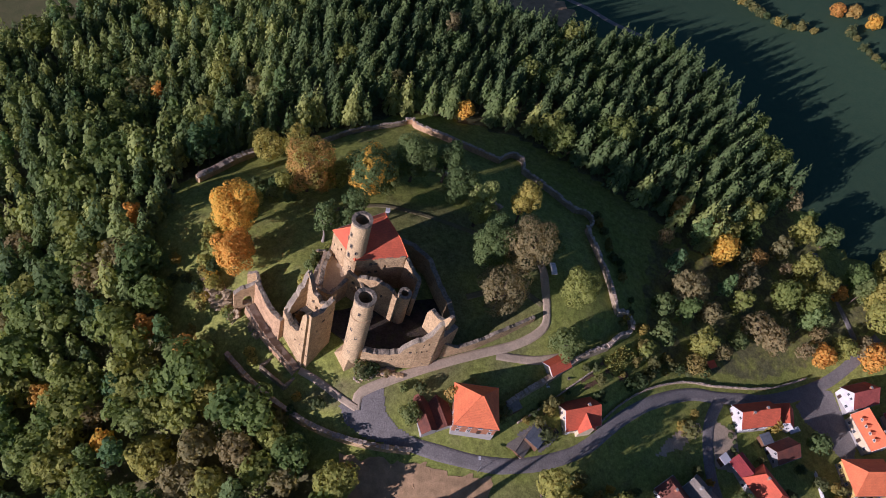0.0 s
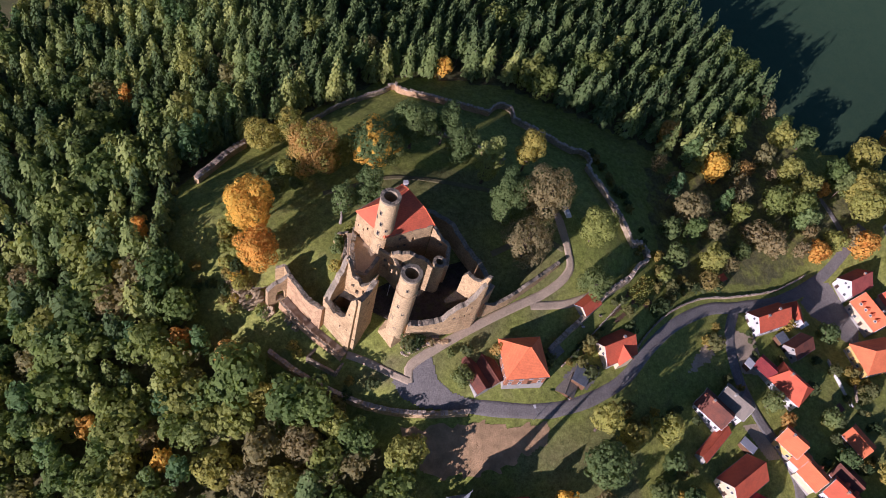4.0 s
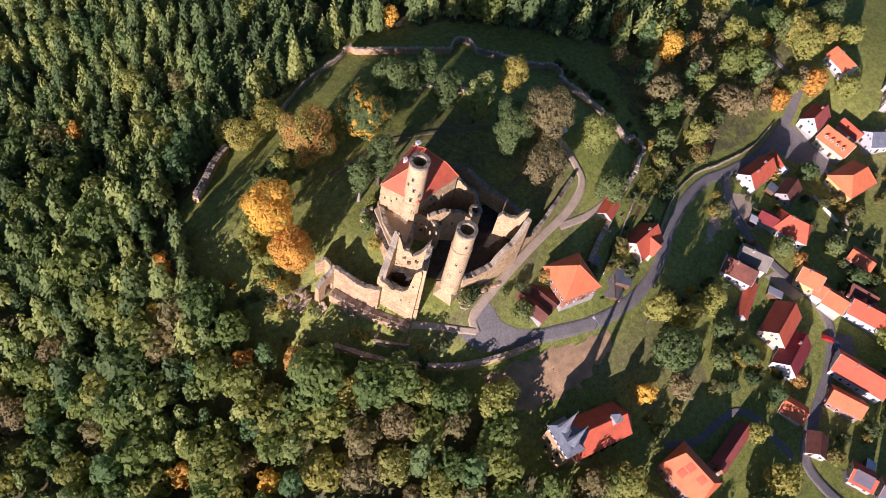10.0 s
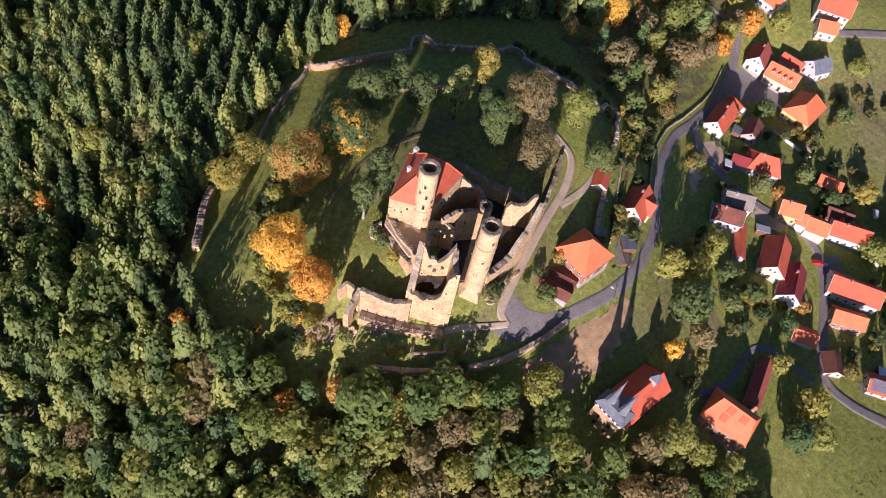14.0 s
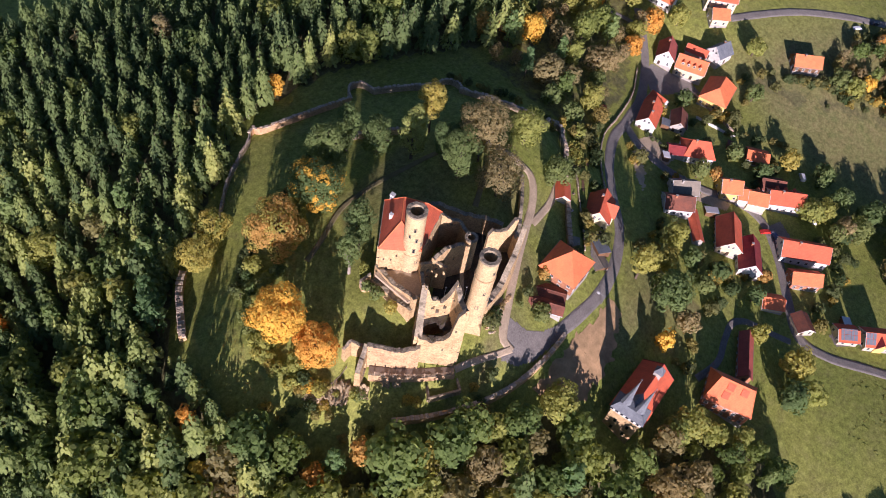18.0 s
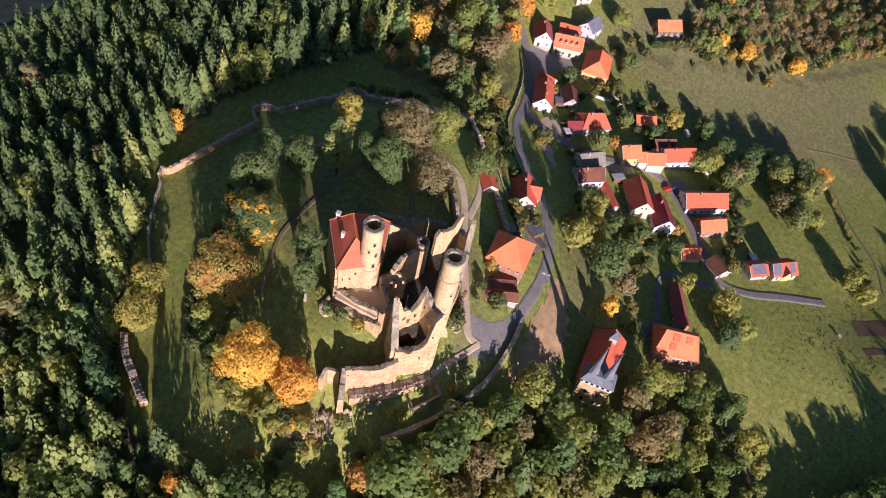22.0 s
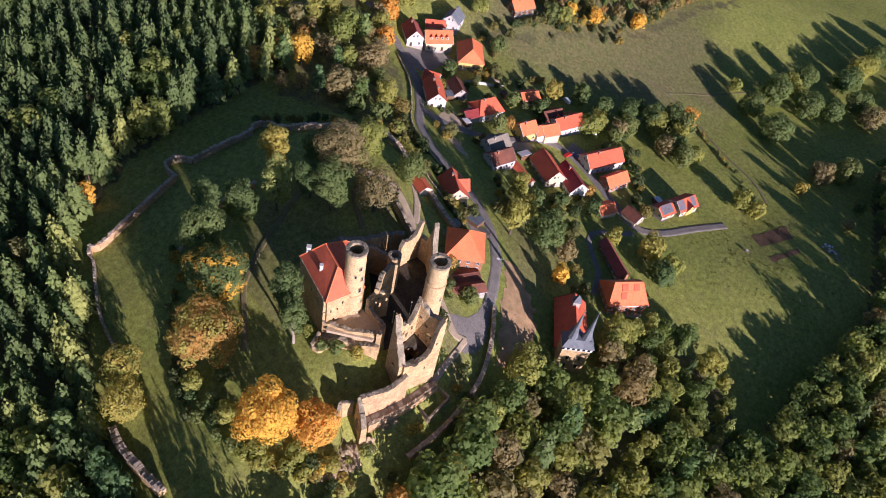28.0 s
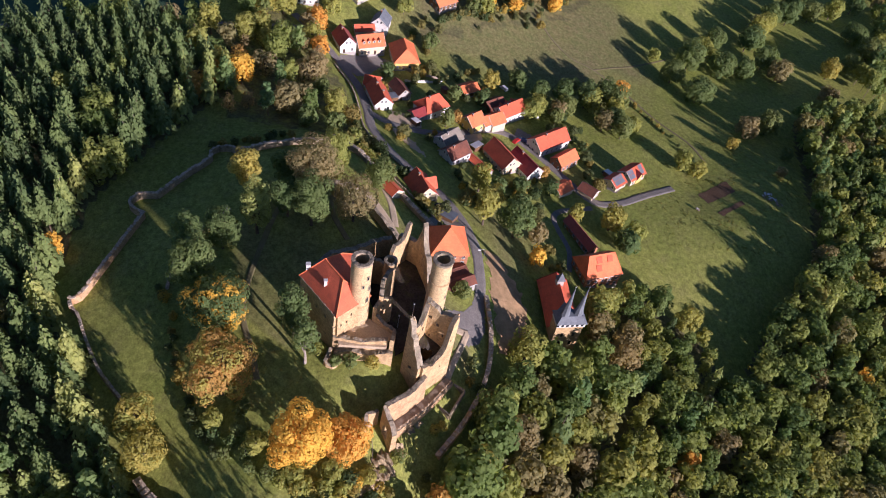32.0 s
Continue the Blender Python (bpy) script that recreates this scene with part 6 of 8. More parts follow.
def broad_crown(h, rad, seed, dens=1.0, size=0.5, tall=0.62, bare=0.0, point=0.0, floor=-1e9):
    """A broad, lumpy crown: lobes round a middle axis, with gaps and an uneven outline. point: how much it narrows towards the top."""
    r = np.random.default_rng(seed)
    lobes = []
    half = h * tall / 2
    cz = h - half
    n = int(14 + rad * 2.0)
    for k in range(n):
        a = 2.4 * k + r.uniform(-0.5, 0.5)
        f = (k + 0.5) / n
        slim = 1 - point * f
        zz = cz + half * (1.7 * f - 0.85)
        reach_ = rad * slim * math.sqrt(max(0.08, 1 - (1.55 * f - 0.72) ** 2)) * r.uniform(0.55, 0.95)
        lobes.append((reach_ * math.cos(a) * 0.95, reach_ * math.sin(a) * 0.95, zz + r.uniform(-0.6, 0.6), rad * slim * r.uniform(0.26, 0.44)))
    lobes.append((0, 0, cz + half * 0.66, rad * 0.45 * (1 - 0.6 * point)))
    lobes.append((0, 0, cz, rad * 0.62))
    q = leaf_cloud(lobes, dens, size, r, floor)
    if h > 6 and not bare:
        q = np.concatenate([q, inner_sprays(r, 14, rad * 0.5, cz - half * 0.7, cz + half * 0.6, rad * 0.34)])
    if bare:
        keep = r.uniform(size=len(q) // 4) > bare
        q = q.reshape(-1, 4, 3)[keep].reshape(-1, 3)
    return q, lobes


def cone_crown(h, rad, seed, count=330, foot=0.16, layers=10, blunt=0.85):
    """A spruce: whorls of drooping boughs, each a tuft of hanging sprays, shorter towards the tip."""
    r = np.random.default_rng(seed)
    f = 1 - np.sqrt(r.uniform(0.0, 1.0, count))
    a = r.uniform(0, 2 * np.pi, count)
    step = f * layers + 0.25 * np.sin(3 * a + seed)
    tier, rise = np.floor(step), step - np.floor(step)
    arms = 0.5 + 0.5 * np.sin(a * (6 - np.minimum(tier, 7) * 0.4).astype(int) + tier * 2.3 + seed)
    rr = rad * h * (1 - f) ** blunt * (1.08 - 0.42 * rise) * (0.72 + 0.36 * arms) + 0.008 * h
    z = h * (foot + (0.985 - foot) * f) - 0.10 * rr
    out_ = np.stack([np.cos(a), np.sin(a), np.zeros(count)], 1)
    side = np.stack([-np.sin(a), np.cos(a), np.zeros(count)], 1)
    p = out_ * (rr * r.uniform(0.78, 1.06, count))[:, None]
    p[:, 2] = z
    nrm = out_ * 0.75 + side * r.normal(0, 0.30, (count, 1)) + np.array((0, 0, 0.55)) * (1 + 0.5 * r.normal(size=(count, 1)))
    nrm /= np.linalg.norm(nrm, axis=1)[:, None]
    v = np.cross(nrm, side)
    v /= np.linalg.norm(v, axis=1)[:, None] + 1e-9
    u = np.cross(v, nrm)
    l = (h * (0.022 + 0.026 * (1 - f)) * r.uniform(0.75, 1.3, count))[:, None]
    w = l * r.uniform(0.5, 0.8, (count, 1))
    quads = np.stack([p - v * l, p - u * w + nrm * w * 0.2, p + v * l, p + u * w + nrm * w * 0.2], 1).reshape(-1, 3)
    top = np.array((0, 0, h))
    tips = []
    for b in (0.3, 1.9):
        edge = np.array((math.cos(b), math.sin(b), 0)) * 0.014 * h
        tips.append(np.stack([top, top * 0.95 + edge, top * 0.88, top * 0.95 - edge]))
    core = inner_sprays(r, 10, rad * h * 0.25, h * (foot + 0.1), h * 0.72, rad * h * 0.38)
    return np.concatenate([quads, core] + tips), []


def quad_mesh(name, verts, material, tone=None):
    n = len(verts) // 4
    me = bpy.data.meshes.new(name)
    me.vertices.add(n * 4)
    me.vertices.foreach_set("co", np.asarray(verts, np.float32).reshape(-1))
    me.loops.add(n * 4)
    me.loops.foreach_set("vertex_index", np.arange(n * 4, dtype=np.int32))
    me.polygons.add(n)
    me.polygons.foreach_set("loop_start", np.arange(n, dtype=np.int32) * 4)
    if tone is not None:
        me.attributes.new("tone", "FLOAT", "POINT").data.foreach_set("value", np.asarray(tone, np.float32))
    me.materials.append(material)
    me.update()
    me.validate()
    return me


def trunk_shell(h, r, lobes=(), seed=0, sh=None, x=0.0, y=0.0, z=0.0, sides=7):
    sh = Shell() if sh is None else sh
    q = random.Random(seed)
    bend = [(q.uniform(-0.2, 0.2) * k, q.uniform(-0.2, 0.2) * k) for k in range(5)]
    rings = []
    for k in range(5):
        f = k / 4
        rr = r * (1.35 if k == 0 else 1 - 0.72 * f)
        rings.append([(x + bend[k][0] + rr * math.cos(2 * math.pi * i / sides), y + bend[k][1] + rr * math.sin(2 * math.pi * i / sides), z - 0.8 * (k == 0) + h * f) for i in range(sides)])
    sh.loft(rings)
    for lx, ly, lz, lr in lobes:
        f = 0.45 + 0.3 * q.random()
        base = Vector((x + bend[2][0], y + bend[2][1], z + h * f * 0.8))
        tip = Vector((x + lx, y + ly, z + lz))
        if (tip - base).length < 0.6:
            continue
        d = (tip - base).to_track_quat("Z", "Y")
        sh.loft([[c + d @ Vector((rr * math.cos(2 * math.pi * i / 5), rr * math.sin(2 * math.pi * i / 5), 0)) for i in range(5)] for c, rr in ((base, r * 0.42), (base.lerp(tip, 0.55) + Vector((0, 0, 0.3)), r * 0.26), (tip, r * 0.08))])
    return sh


def single_tree(x, y, h, rad, leaf, label, kind="broad", tall=0.66, bark=None, bare=0.0, size=0.31, dens=4.6, group="", extra=None):
    seed = int(abs(x * 37 + y * 91)) + 5
    t = thing("tree" if h > 6 else "bush", pose(x, y, ground(x, y), 0, 0, (seed * 47) % 360), label, "tree" if h > 6 else "bush", group)
    if kind == "cone":
        q, lobes = cone_crown(h, rad / h, seed, 700, 0.1)
    else:
        q, lobes = broad_crown(h, rad, seed, dens, size, tall, bare)
    part("trunk", trunk_shell(h * (0.9 if kind == "cone" else 0.72), 0.16 + h * 0.014, lobes[::2] if h > 6 else lobes[:3], seed), bark or BARK, t)
    if extra:
        n = len(q) // 4
        split = np.array([noise.noise((*(q[4 * i] * 0.28), ) ) for i in range(n)]) > (0.3 if leaf in (LEAF_YELLOW, LEAF_ORANGE) else 0.12)
        w = q.reshape(-1, 4, 3)
        part("crown", quad_mesh("crown", w[~split].reshape(-1, 3), leaf), None, t)
        part("crown_patch", quad_mesh("crown_patch", w[split].reshape(-1, 3), extra), None, t, "turning patch of foliage")
    else:
        part("crown", quad_mesh("crown", q, leaf), None, t)
    return t


CASTLE_TREES = [
    (-39.0, 38.5, 20.5, 7.0, LEAF_YELLOW, "bright yellow autumn maple on the castle lawn", 0.72),
    (-37.6, 27.2, 15.5, 6.0, LEAF_ORANGE, "golden orange autumn tree beside the yellow maple", 0.75),
    (-19.0, 58.0, 21.0, 7.0, LEAF_RUST, "tall rusty orange tree with a thinning crown", 0.8),
    (0.5, 59.5, 18.0, 6.6, LEAF_GREEN, "broad tree half green and half yellow", 0.7),
    (15.0, 67.0, 21.0, 5.4, LEAF_GREEN, "dark green broadleaf tree on the lawn", 0.75),
    (26.2, 69.0, 20.0, 3.8, LEAF_GREEN, "slim green tree near the inner wall", 0.75),
    (51.4, 53.0, 22.0, 3.8, LEAF_LIME, "slender yellow-green tree by the ring wall", 0.6),
    (50.0, 32.0, 24.0, 6.4, LEAF_BROWN, "large brownish tree losing its leaves", 0.62),
    (39.5, 33.2, 19.5, 5.2, LEAF_GREEN, "green tree in the shaded castle yard", 0.7),
    (42.8, 19.6, 17.5, 6.0, LEAF_BROWN, "half-bare brown tree beside the gravel track", 0.75),
    (68.5, 24.5, 15.0, 4.8, LEAF_LIME, "yellow-green tree inside the ring wall", 0.78),
    (65.4, 8.4, 11.0, 4.2, LEAF_GREEN, "round green tree beside the hut", 0.8),
    (-33.4, 76.2, 10.5, 4.6, LEAF_LIME, "low thinning olive tree by the ring wall fragment", 0.8),
    (-24.2, 78.8, 11.0, 4.2, LEAF_LIME, "thinning olive tree at the wood edge", 0.8),
    (-27.0, 60.0, 5.6, 2.8, LEAF_LIME, "bright green bush on the lawn", 0.9),
    (-30.0, 53.0, 4.6, 2.5, LEAF_GREEN, "round green bush on the lawn", 0.9),
    (-35.0, 49.0, 5.4, 2.9, LEAF_LIME, "bright green bush on the lawn", 0.9),
    (-24.0, 53.0, 4.2, 2.2, LEAF_GREEN, "round green bush on the lawn", 0.9),
    (-42.0, 30.0, 5.4, 2.8, LEAF_LIME, "yellow-green bush on the west slope", 0.9),
    (-43.0, 21.5, 4.8, 2.6, LEAF_LIME, "yellow-green bush on the west slope", 0.9),
    (-43.5, 40.0, 5.2, 2.8, LEAF_LIME, "yellow-green bush on the west slope", 0.9),
    (6.0, 60.5, 13.0, 4.4, LEAF_GREEN, "green tree on the shaded lawn", 0.75),
    (-9.5, 60.5, 12.0, 4.0, LEAF_LIME, "yellowing tree on the shaded lawn", 0.75),
    (31.0, 60.0, 16.0, 4.6, LEAF_GREEN, "green tree beside the inner path", 0.75),
    (43.5, 40.5, 15.0, 4.4, LEAF_GREEN, "green tree in the outer yard", 0.75),
    (58.5, 40.0, 13.0, 4.6, LEAF_GREEN, "green tree in the outer yard", 0.78),
    (30.6, -8.0, 4.2, 2.0, LEAF_RUST, "rust-coloured shrub beside the square house", 0.9),
    (18.5, -14.6, 5.5, 3.0, LEAF_GREEN, "light green bush in front of the shed", 0.9),
]
for x, y, h, rad, leaf, label, tall in CASTLE_TREES:
    rad *= 1.18 if leaf in (LEAF_GREEN, LEAF_BROWN, LEAF_RUST, LEAF_LIME) and h > 8 else 1.0
    single_tree(x, y, h, rad, leaf, label, tall=tall, bare=0.45 if "half-bare" in label else 0.22 if "losing" in label or "thinning" in label else 0.0, group="trees of the castle hill", extra=LEAF_YELLOW if "half yellow" in label else LEAF_LIME if "thinning" in label else None)
single_tree(-12.0, 36.5, 19.5, 3.4, LEAF_GREEN, "slim green tree with a pale trunk on the lawn", tall=0.62, bark=BARK_PALE, group="trees of the castle hill")
single_tree(-4.0, 39.4, 21.5, 4.4, LEAF_GREEN, "tall dark tree behind the great hall", tall=0.75, group="trees of the castle hill")
single_tree(36.5, 49.8, 22.0, 4.6, NEEDLES, "dense conifer beside the inner path", tall=0.8, group="trees of the castle hill")

VILLAGE_TREES = [
    (70.5, -36.5, 14.0, 4.2, LEAF_LIME, "yellowing tree on the slope", 0.76),
    (96.6, 14.4, 6.5, 2.6, LEAF_LIME, "small yellowing garden tree", 0.8),
    (60.8, -31.5, 17.0, 4.2, LEAF_LIME, "yellowing birch on the slope", 0.72),
    (58.5, -44.0, 18.0, 6.6, LEAF_GREEN, "broad green tree on the slope", 0.75),
    (46.4, -50.4, 8.0, 3.2, LEAF_YELLOW, "small yellow tree near the church", 0.85),
    (59.0, -54.0, 8.5, 3.8, LEAF_BROWN, "brownish tree near the church", 0.85),
    (73.9, -92.5, 13.0, 5.2, LEAF_LIME, "yellow-green tree by the lane end", 0.8),
    (62.0, -96.0, 11.0, 5.0, LEAF_GREEN, "green tree behind the hatch house", 0.8),
    (68.0, -101.0, 10.0, 4.2, LEAF_LIME, "yellow-green tree on the meadow edge", 0.8),
    (147.0, -73.5, 10.0, 5.0, LEAF_LIME, "round tree in front of the red-roofed house", 0.85),
    (158.0, -109.0, 13.0, 5.0, LEAF_LIME, "yellow-green tree on the field border", 0.8),
    (160.0, -123.0, 15.0, 5.6, LEAF_GREEN, "tall green tree on the field border", 0.8),
    (152.0, -119.0, 13.0, 4.8, LEAF_LIME, "turning tree on the field border", 0.8),
    (137.0, -119.0, 13.0, 5.0, LEAF_GREEN, "green tree behind the solar houses", 0.8),
    (143.0, -111.0, 12.0, 4.2, LEAF_BROWN, "brownish tree behind the gardens", 0.8),
    (152.0, -94.0, 12.0, 4.6, LEAF_GREEN, "green tree behind the village gardens", 0.8),
    (162.0, -82.0, 12.0, 4.0, LEAF_GREEN, "green tree at the meadow edge", 0.8),
    (168.0, -100.0, 11.0, 4.4, LEAF_GREEN, "green tree at the meadow edge", 0.8),
    (112.0, -150.0, 8.5, 4.0, LEAF_LIME, "lone tree beside the meadow path", 0.85),
    (133.9, -178.9, 6.2, 3.0, LEAF_LIME, "lone small tree in the meadow", 0.85),
    (177.4, -178.4, 11.5, 5.6, LEAF_GREEN, "lone green tree in the meadow", 0.8),
    (216.0, -167.0, 6.0, 2.8, LEAF_LIME, "small tree of the field group", 0.85),
    (207.1, -206.6, 12.0, 5.6, LEAF_GREEN, "broad green tree of the field group", 0.8),
    (223.0, -200.0, 11.0, 5.2, LEAF_LIME, "turning tree of the field group", 0.8),
    (134.0, 58.0, 14.0, 5.0, LEAF_YELLOW, "yellow autumn tree at the scrub edge", 0.8),
    (172.0, 24.5, 9.0, 4.0, LEAF_ORANGE, "orange tree beside the village road", 0.8),
    (189.0, 29.5, 8.5, 3.8, LEAF_BROWN, "brown tree beside the village road", 0.8),
    (198.0, 41.0, 14.0, 6.4, LEAF_LIME, "big yellow-green tree at the field path", 0.8),
    (206.0, 50.0, 12.0, 5.4, LEAF_LIME, "big yellow-green tree at the field path", 0.8),
    (241.0, -244.0, 11.0, 5.4, LEAF_GREEN, "green tree beyond the meadow", 0.82),
    (261.0, -262.0, 10.0, 5.0, LEAF_LIME, "turning tree beyond the meadow", 0.82),
    (276.0, -280.0, 11.0, 5.4, LEAF_GREEN, "green tree beyond the meadow", 0.82),
    (259.0, -256.0, 9.0, 4.6, LEAF_BROWN, "brownish tree beyond the meadow", 0.82),
    (286.0, -296.0, 11.0, 5.6, LEAF_GREEN, "green tree beyond the meadow", 0.82),
    (265.0, -67.0, 7.0, 3.6, LEAF_ORANGE, "orange bush in the hedge band", 0.9),
    (234.0, -70.0, 6.5, 3.4, LEAF_YELLOW, "yellow bush in the hedge band", 0.9),
    (79.0, -52.0, 8.5, 4.0, LEAF_GREEN, "green tree above the drive", 0.82),
    (84.0, -35.0, 14.0, 4.4, LEAF_LIME, "yellowing tree above the lane houses", 0.82),
    (117.0, -144.0, 10.0, 4.6, LEAF_LIME, "round yellow-green tree by the track end", 0.82),
    (163.0, -95.0, 12.0, 5.0, LEAF_GREEN, "green tree behind the village gardens", 0.82),
    (151.0, -79.0, 10.0, 4.4, LEAF_LIME, "yellow-green tree beside the red-roofed house", 0.82),
    (161.0, -107.0, 14.0, 5.4, LEAF_GREEN, "bright green tree on the field border", 0.82),
    (165.0, -118.0, 15.0, 5.6, LEAF_GREEN, "bright green tree on the field border", 0.82),
    (168.0, -128.0, 13.0, 4.6, LEAF_ORANGE, "tree with orange top on the field border", 0.82),
    (145.0, -117.0, 12.0, 5.0, LEAF_GREEN, "green tree behind the solar houses", 0.82),
    (149.0, -88.0, 10.0, 4.2, LEAF_BROWN, "brownish tree behind the gardens", 0.82),
    (168.0, -73.0, 9.0, 3.6, LEAF_GREEN, "green tree beside the white van", 0.82),
    (144.0, -128.0, 8.0, 3.8, LEAF_LIME, "low yellow-green tree by the track", 0.82),
    (77.0, -77.0, 9.0, 3.4, LEAF_LIME, "small tree beside the old barn", 0.82),
    (151.0, -36.0, 8.0, 3.2, LEAF_GREEN, "garden tree beside the pale shed", 0.82),
    (151.0, -50.0, 8.0, 3.4, LEAF_GREEN, "garden tree behind the row houses", 0.82),
    (165.0, -57.0, 10.0, 3.8, LEAF_LIME, "turning tree beside the meadow", 0.82),
    (170.0, -72.0, 10.0, 4.0, LEAF_GREEN, "green tree beside the meadow", 0.82),
    (165.0, -6.0, 8.0, 3.6, LEAF_GREEN, "green tree in the farm yard", 0.82),
    (129.0, -29.0, 9.0, 3.6, LEAF_GREEN, "green tree in the corner garden", 0.82),
    (150.0, 27.0, 11.0, 4.6, LEAF_BROWN, "brown tree above the road", 0.82),
    (213.0, -19.0, 9.0, 4.4, LEAF_LIME, "bright green garden tree", 0.82),
    (190.0, -30.0, 9.0, 3.8, LEAF_GREEN, "green tree behind the big orange roof", 0.82),
    (224.0, -58.0, 9.0, 4.4, LEAF_GREEN, "green tree below the chalet", 0.82),
    (145.0, -87.0, 9.0, 3.6, LEAF_GREEN, "green tree behind the long red roof", 0.82),
    (86.0, -44.0, 8.0, 3.6, LEAF_GREEN, "low green tree on the slope", 0.82),
    (90.0, -55.0, 7.0, 3.6, LEAF_GREEN, "green tree above the drive", 0.82),
    (134.0, -35.0, 6.5, 2.6, LEAF_RUST, "small reddish tree in a garden", 0.82),
    (104.0, -70.0, 5.5, 2.6, LEAF_RUST, "red-leaved shrub beside the lane", 0.82),
    (92.0, -70.0, 8.0, 3.4, LEAF_GREEN, "green tree beside the drive", 0.82),
    (234.0, -84.0, 9.0, 4.4, LEAF_YELLOW, "yellow tree of the scrub band", 0.82),
    (226.0, -66.0, 9.0, 4.2, LEAF_LIME, "yellow-green tree of the scrub band", 0.82),
    (246.0, -112.0, 9.0, 4.4, LEAF_YELLOW, "yellow-green tree of the scrub band", 0.82),
    (136.7, 66.5, 13.0, 5.0, LEAF_LIME, "yellow-green tree at the scrub edge", 0.82),
    (130.5, 68.6, 11.0, 3.6, LEAF_ORANGE, "orange tree at the scrub edge", 0.82),
    (170.9, 72.2, 14.0, 4.6, LEAF_LIME, "leaning yellow-green tree by the field", 0.82),
    (184.2, 73.1, 12.0, 4.4, LEAF_GREEN, "green tree beside the field path", 0.82),
    (116.2, 39.7, 13.0, 6.0, LEAF_BROWN, "large olive-brown tree in the scrub", 0.82),
    (105.3, 32.3, 8.0, 4.0, LEAF_GREEN, "low green tree in the scrub", 0.82),
    (125.2, 33.4, 9.0, 4.0, LEAF_BROWN, "brownish tree in the scrub", 0.82),
    (142.6, 48.9, 11.0, 5.0, LEAF_BROWN, "half-bare tree in the scrub", 0.82),
    (144.4, 30.8, 11.0, 5.4, LEAF_BROWN, "pale half-bare tree in the scrub", 0.82),
    (135.9, 25.5, 7.0, 3.6, LEAF_GREEN, "low green tree in the scrub", 0.82),
    (165.6, 48.9, 9.0, 3.6, LEAF_LIME, "yellow-green tree in the scrub", 0.82),
    (174.2, 38.6, 8.0, 3.2, LEAF_GREEN, "round green tree beside the field path", 0.82),
    (180.7, 28.2, 9.0, 4.2, LEAF_LIME, "yellowing tree above the road", 0.82),
    (191.8, 25.3, 11.0, 5.0, LEAF_ORANGE, "large orange-brown tree beside the road", 0.82),
    (184.4, 50.4, 7.0, 3.0, LEAF_ORANGE, "small orange tree by the field path", 0.82),
    (208.7, 63.6, 15.0, 6.6, LEAF_LIME, "big yellow-green tree beyond the field path", 0.82),
    (199.1, 48.6, 14.0, 6.4, LEAF_LIME, "big yellow-green tree beyond the field path", 0.82),
    (229.2, 72.5, 12.0, 4.4, LEAF_RUST, "rust-tinted tree beyond the field path", 0.82),
    (239.0, 65.8, 12.0, 5.0, LEAF_GREEN, "green tree beyond the field path", 0.82),
    (225.9, 52.3, 11.0, 5.0, LEAF_GREEN, "green tree beyond the field path", 0.82),
    (215.2, 42.9, 10.0, 4.4, LEAF_LIME, "yellow-green tree beyond the field path", 0.82),
    (205.9, 17.3, 10.0, 5.0, LEAF_LIME, "yellow-green tree in a garden", 0.82),
    (226.5, 38.2, 10.0, 4.6, LEAF_LIME, "yellow-green tree in a garden", 0.82),
    (104.3, 21.7, 8.0, 4.0, LEAF_GREEN, "dark green tree below the ring wall", 0.82),
    (119.5, 74.8, 12.0, 4.4, LEAF_RUST, "dark reddish tree at the wood edge", 0.82),
    (170.7, 88.5, 12.0, 4.2, LEAF_BROWN, "half-bare birch at the wood edge", 0.82),
    (210.8, -186.8, 14.0, 6.0, LEAF_GREEN, "broad green tree of the meadow row", 0.82),
    (194.9, -170.1, 11.0, 5.0, LEAF_GREEN, "green tree of the meadow row", 0.82),
    (234.8, -213.5, 11.0, 5.0, LEAF_GREEN, "green tree of the meadow row", 0.82),
    (217.7, -240.1, 12.0, 5.0, LEAF_GREEN, "green tree of the meadow row", 0.82),
    (207.1, -245.1, 11.0, 5.0, LEAF_BROWN, "brownish tree of the meadow row", 0.82),
    (251.9, -252.1, 12.0, 5.0, LEAF_LIME, "yellow-green tree of the meadow row", 0.82),
    (236.2, -237.3, 11.0, 4.6, LEAF_GREEN, "green tree of the meadow row", 0.82),
    (270.3, -269.1, 12.0, 5.0, LEAF_GREEN, "green tree of the meadow row", 0.82),
    (273.3, -285.8, 12.0, 5.0, LEAF_GREEN, "green tree of the meadow row", 0.82),
    (279.8, -306.7, 12.0, 5.0, LEAF_GREEN, "green tree of the meadow row", 0.82),
    (285.6, -326.6, 12.0, 5.0, LEAF_LIME, "turning tree of the meadow row", 0.82),
    (295.4, -349.4, 12.0, 5.0, LEAF_GREEN, "green tree of the meadow row", 0.82),
    (253.7, -324.3, 12.0, 5.4, LEAF_GREEN, "green tree beyond the meadow", 0.82),
    (219.1, -300.0, 11.0, 4.6, LEAF_GREEN, "green tree beyond the meadow", 0.82),
    (212.0, -282.7, 11.0, 4.6, LEAF_LIME, "turning tree beyond the meadow", 0.82),
    (185.7, -266.5, 9.0, 4.0, LEAF_BROWN, "brownish tree beyond the meadow", 0.82),
    (236.7, -326.9, 12.0, 5.4, LEAF_GREEN, "green tree beyond the meadow", 0.82),
    (147.5, -194.1, 9.0, 4.4, LEAF_BROWN, "dark brown tree at the wood corner", 0.82),
    (152.3, -209.3, 11.0, 5.0, LEAF_GREEN, "green tree at the wood corner", 0.82),
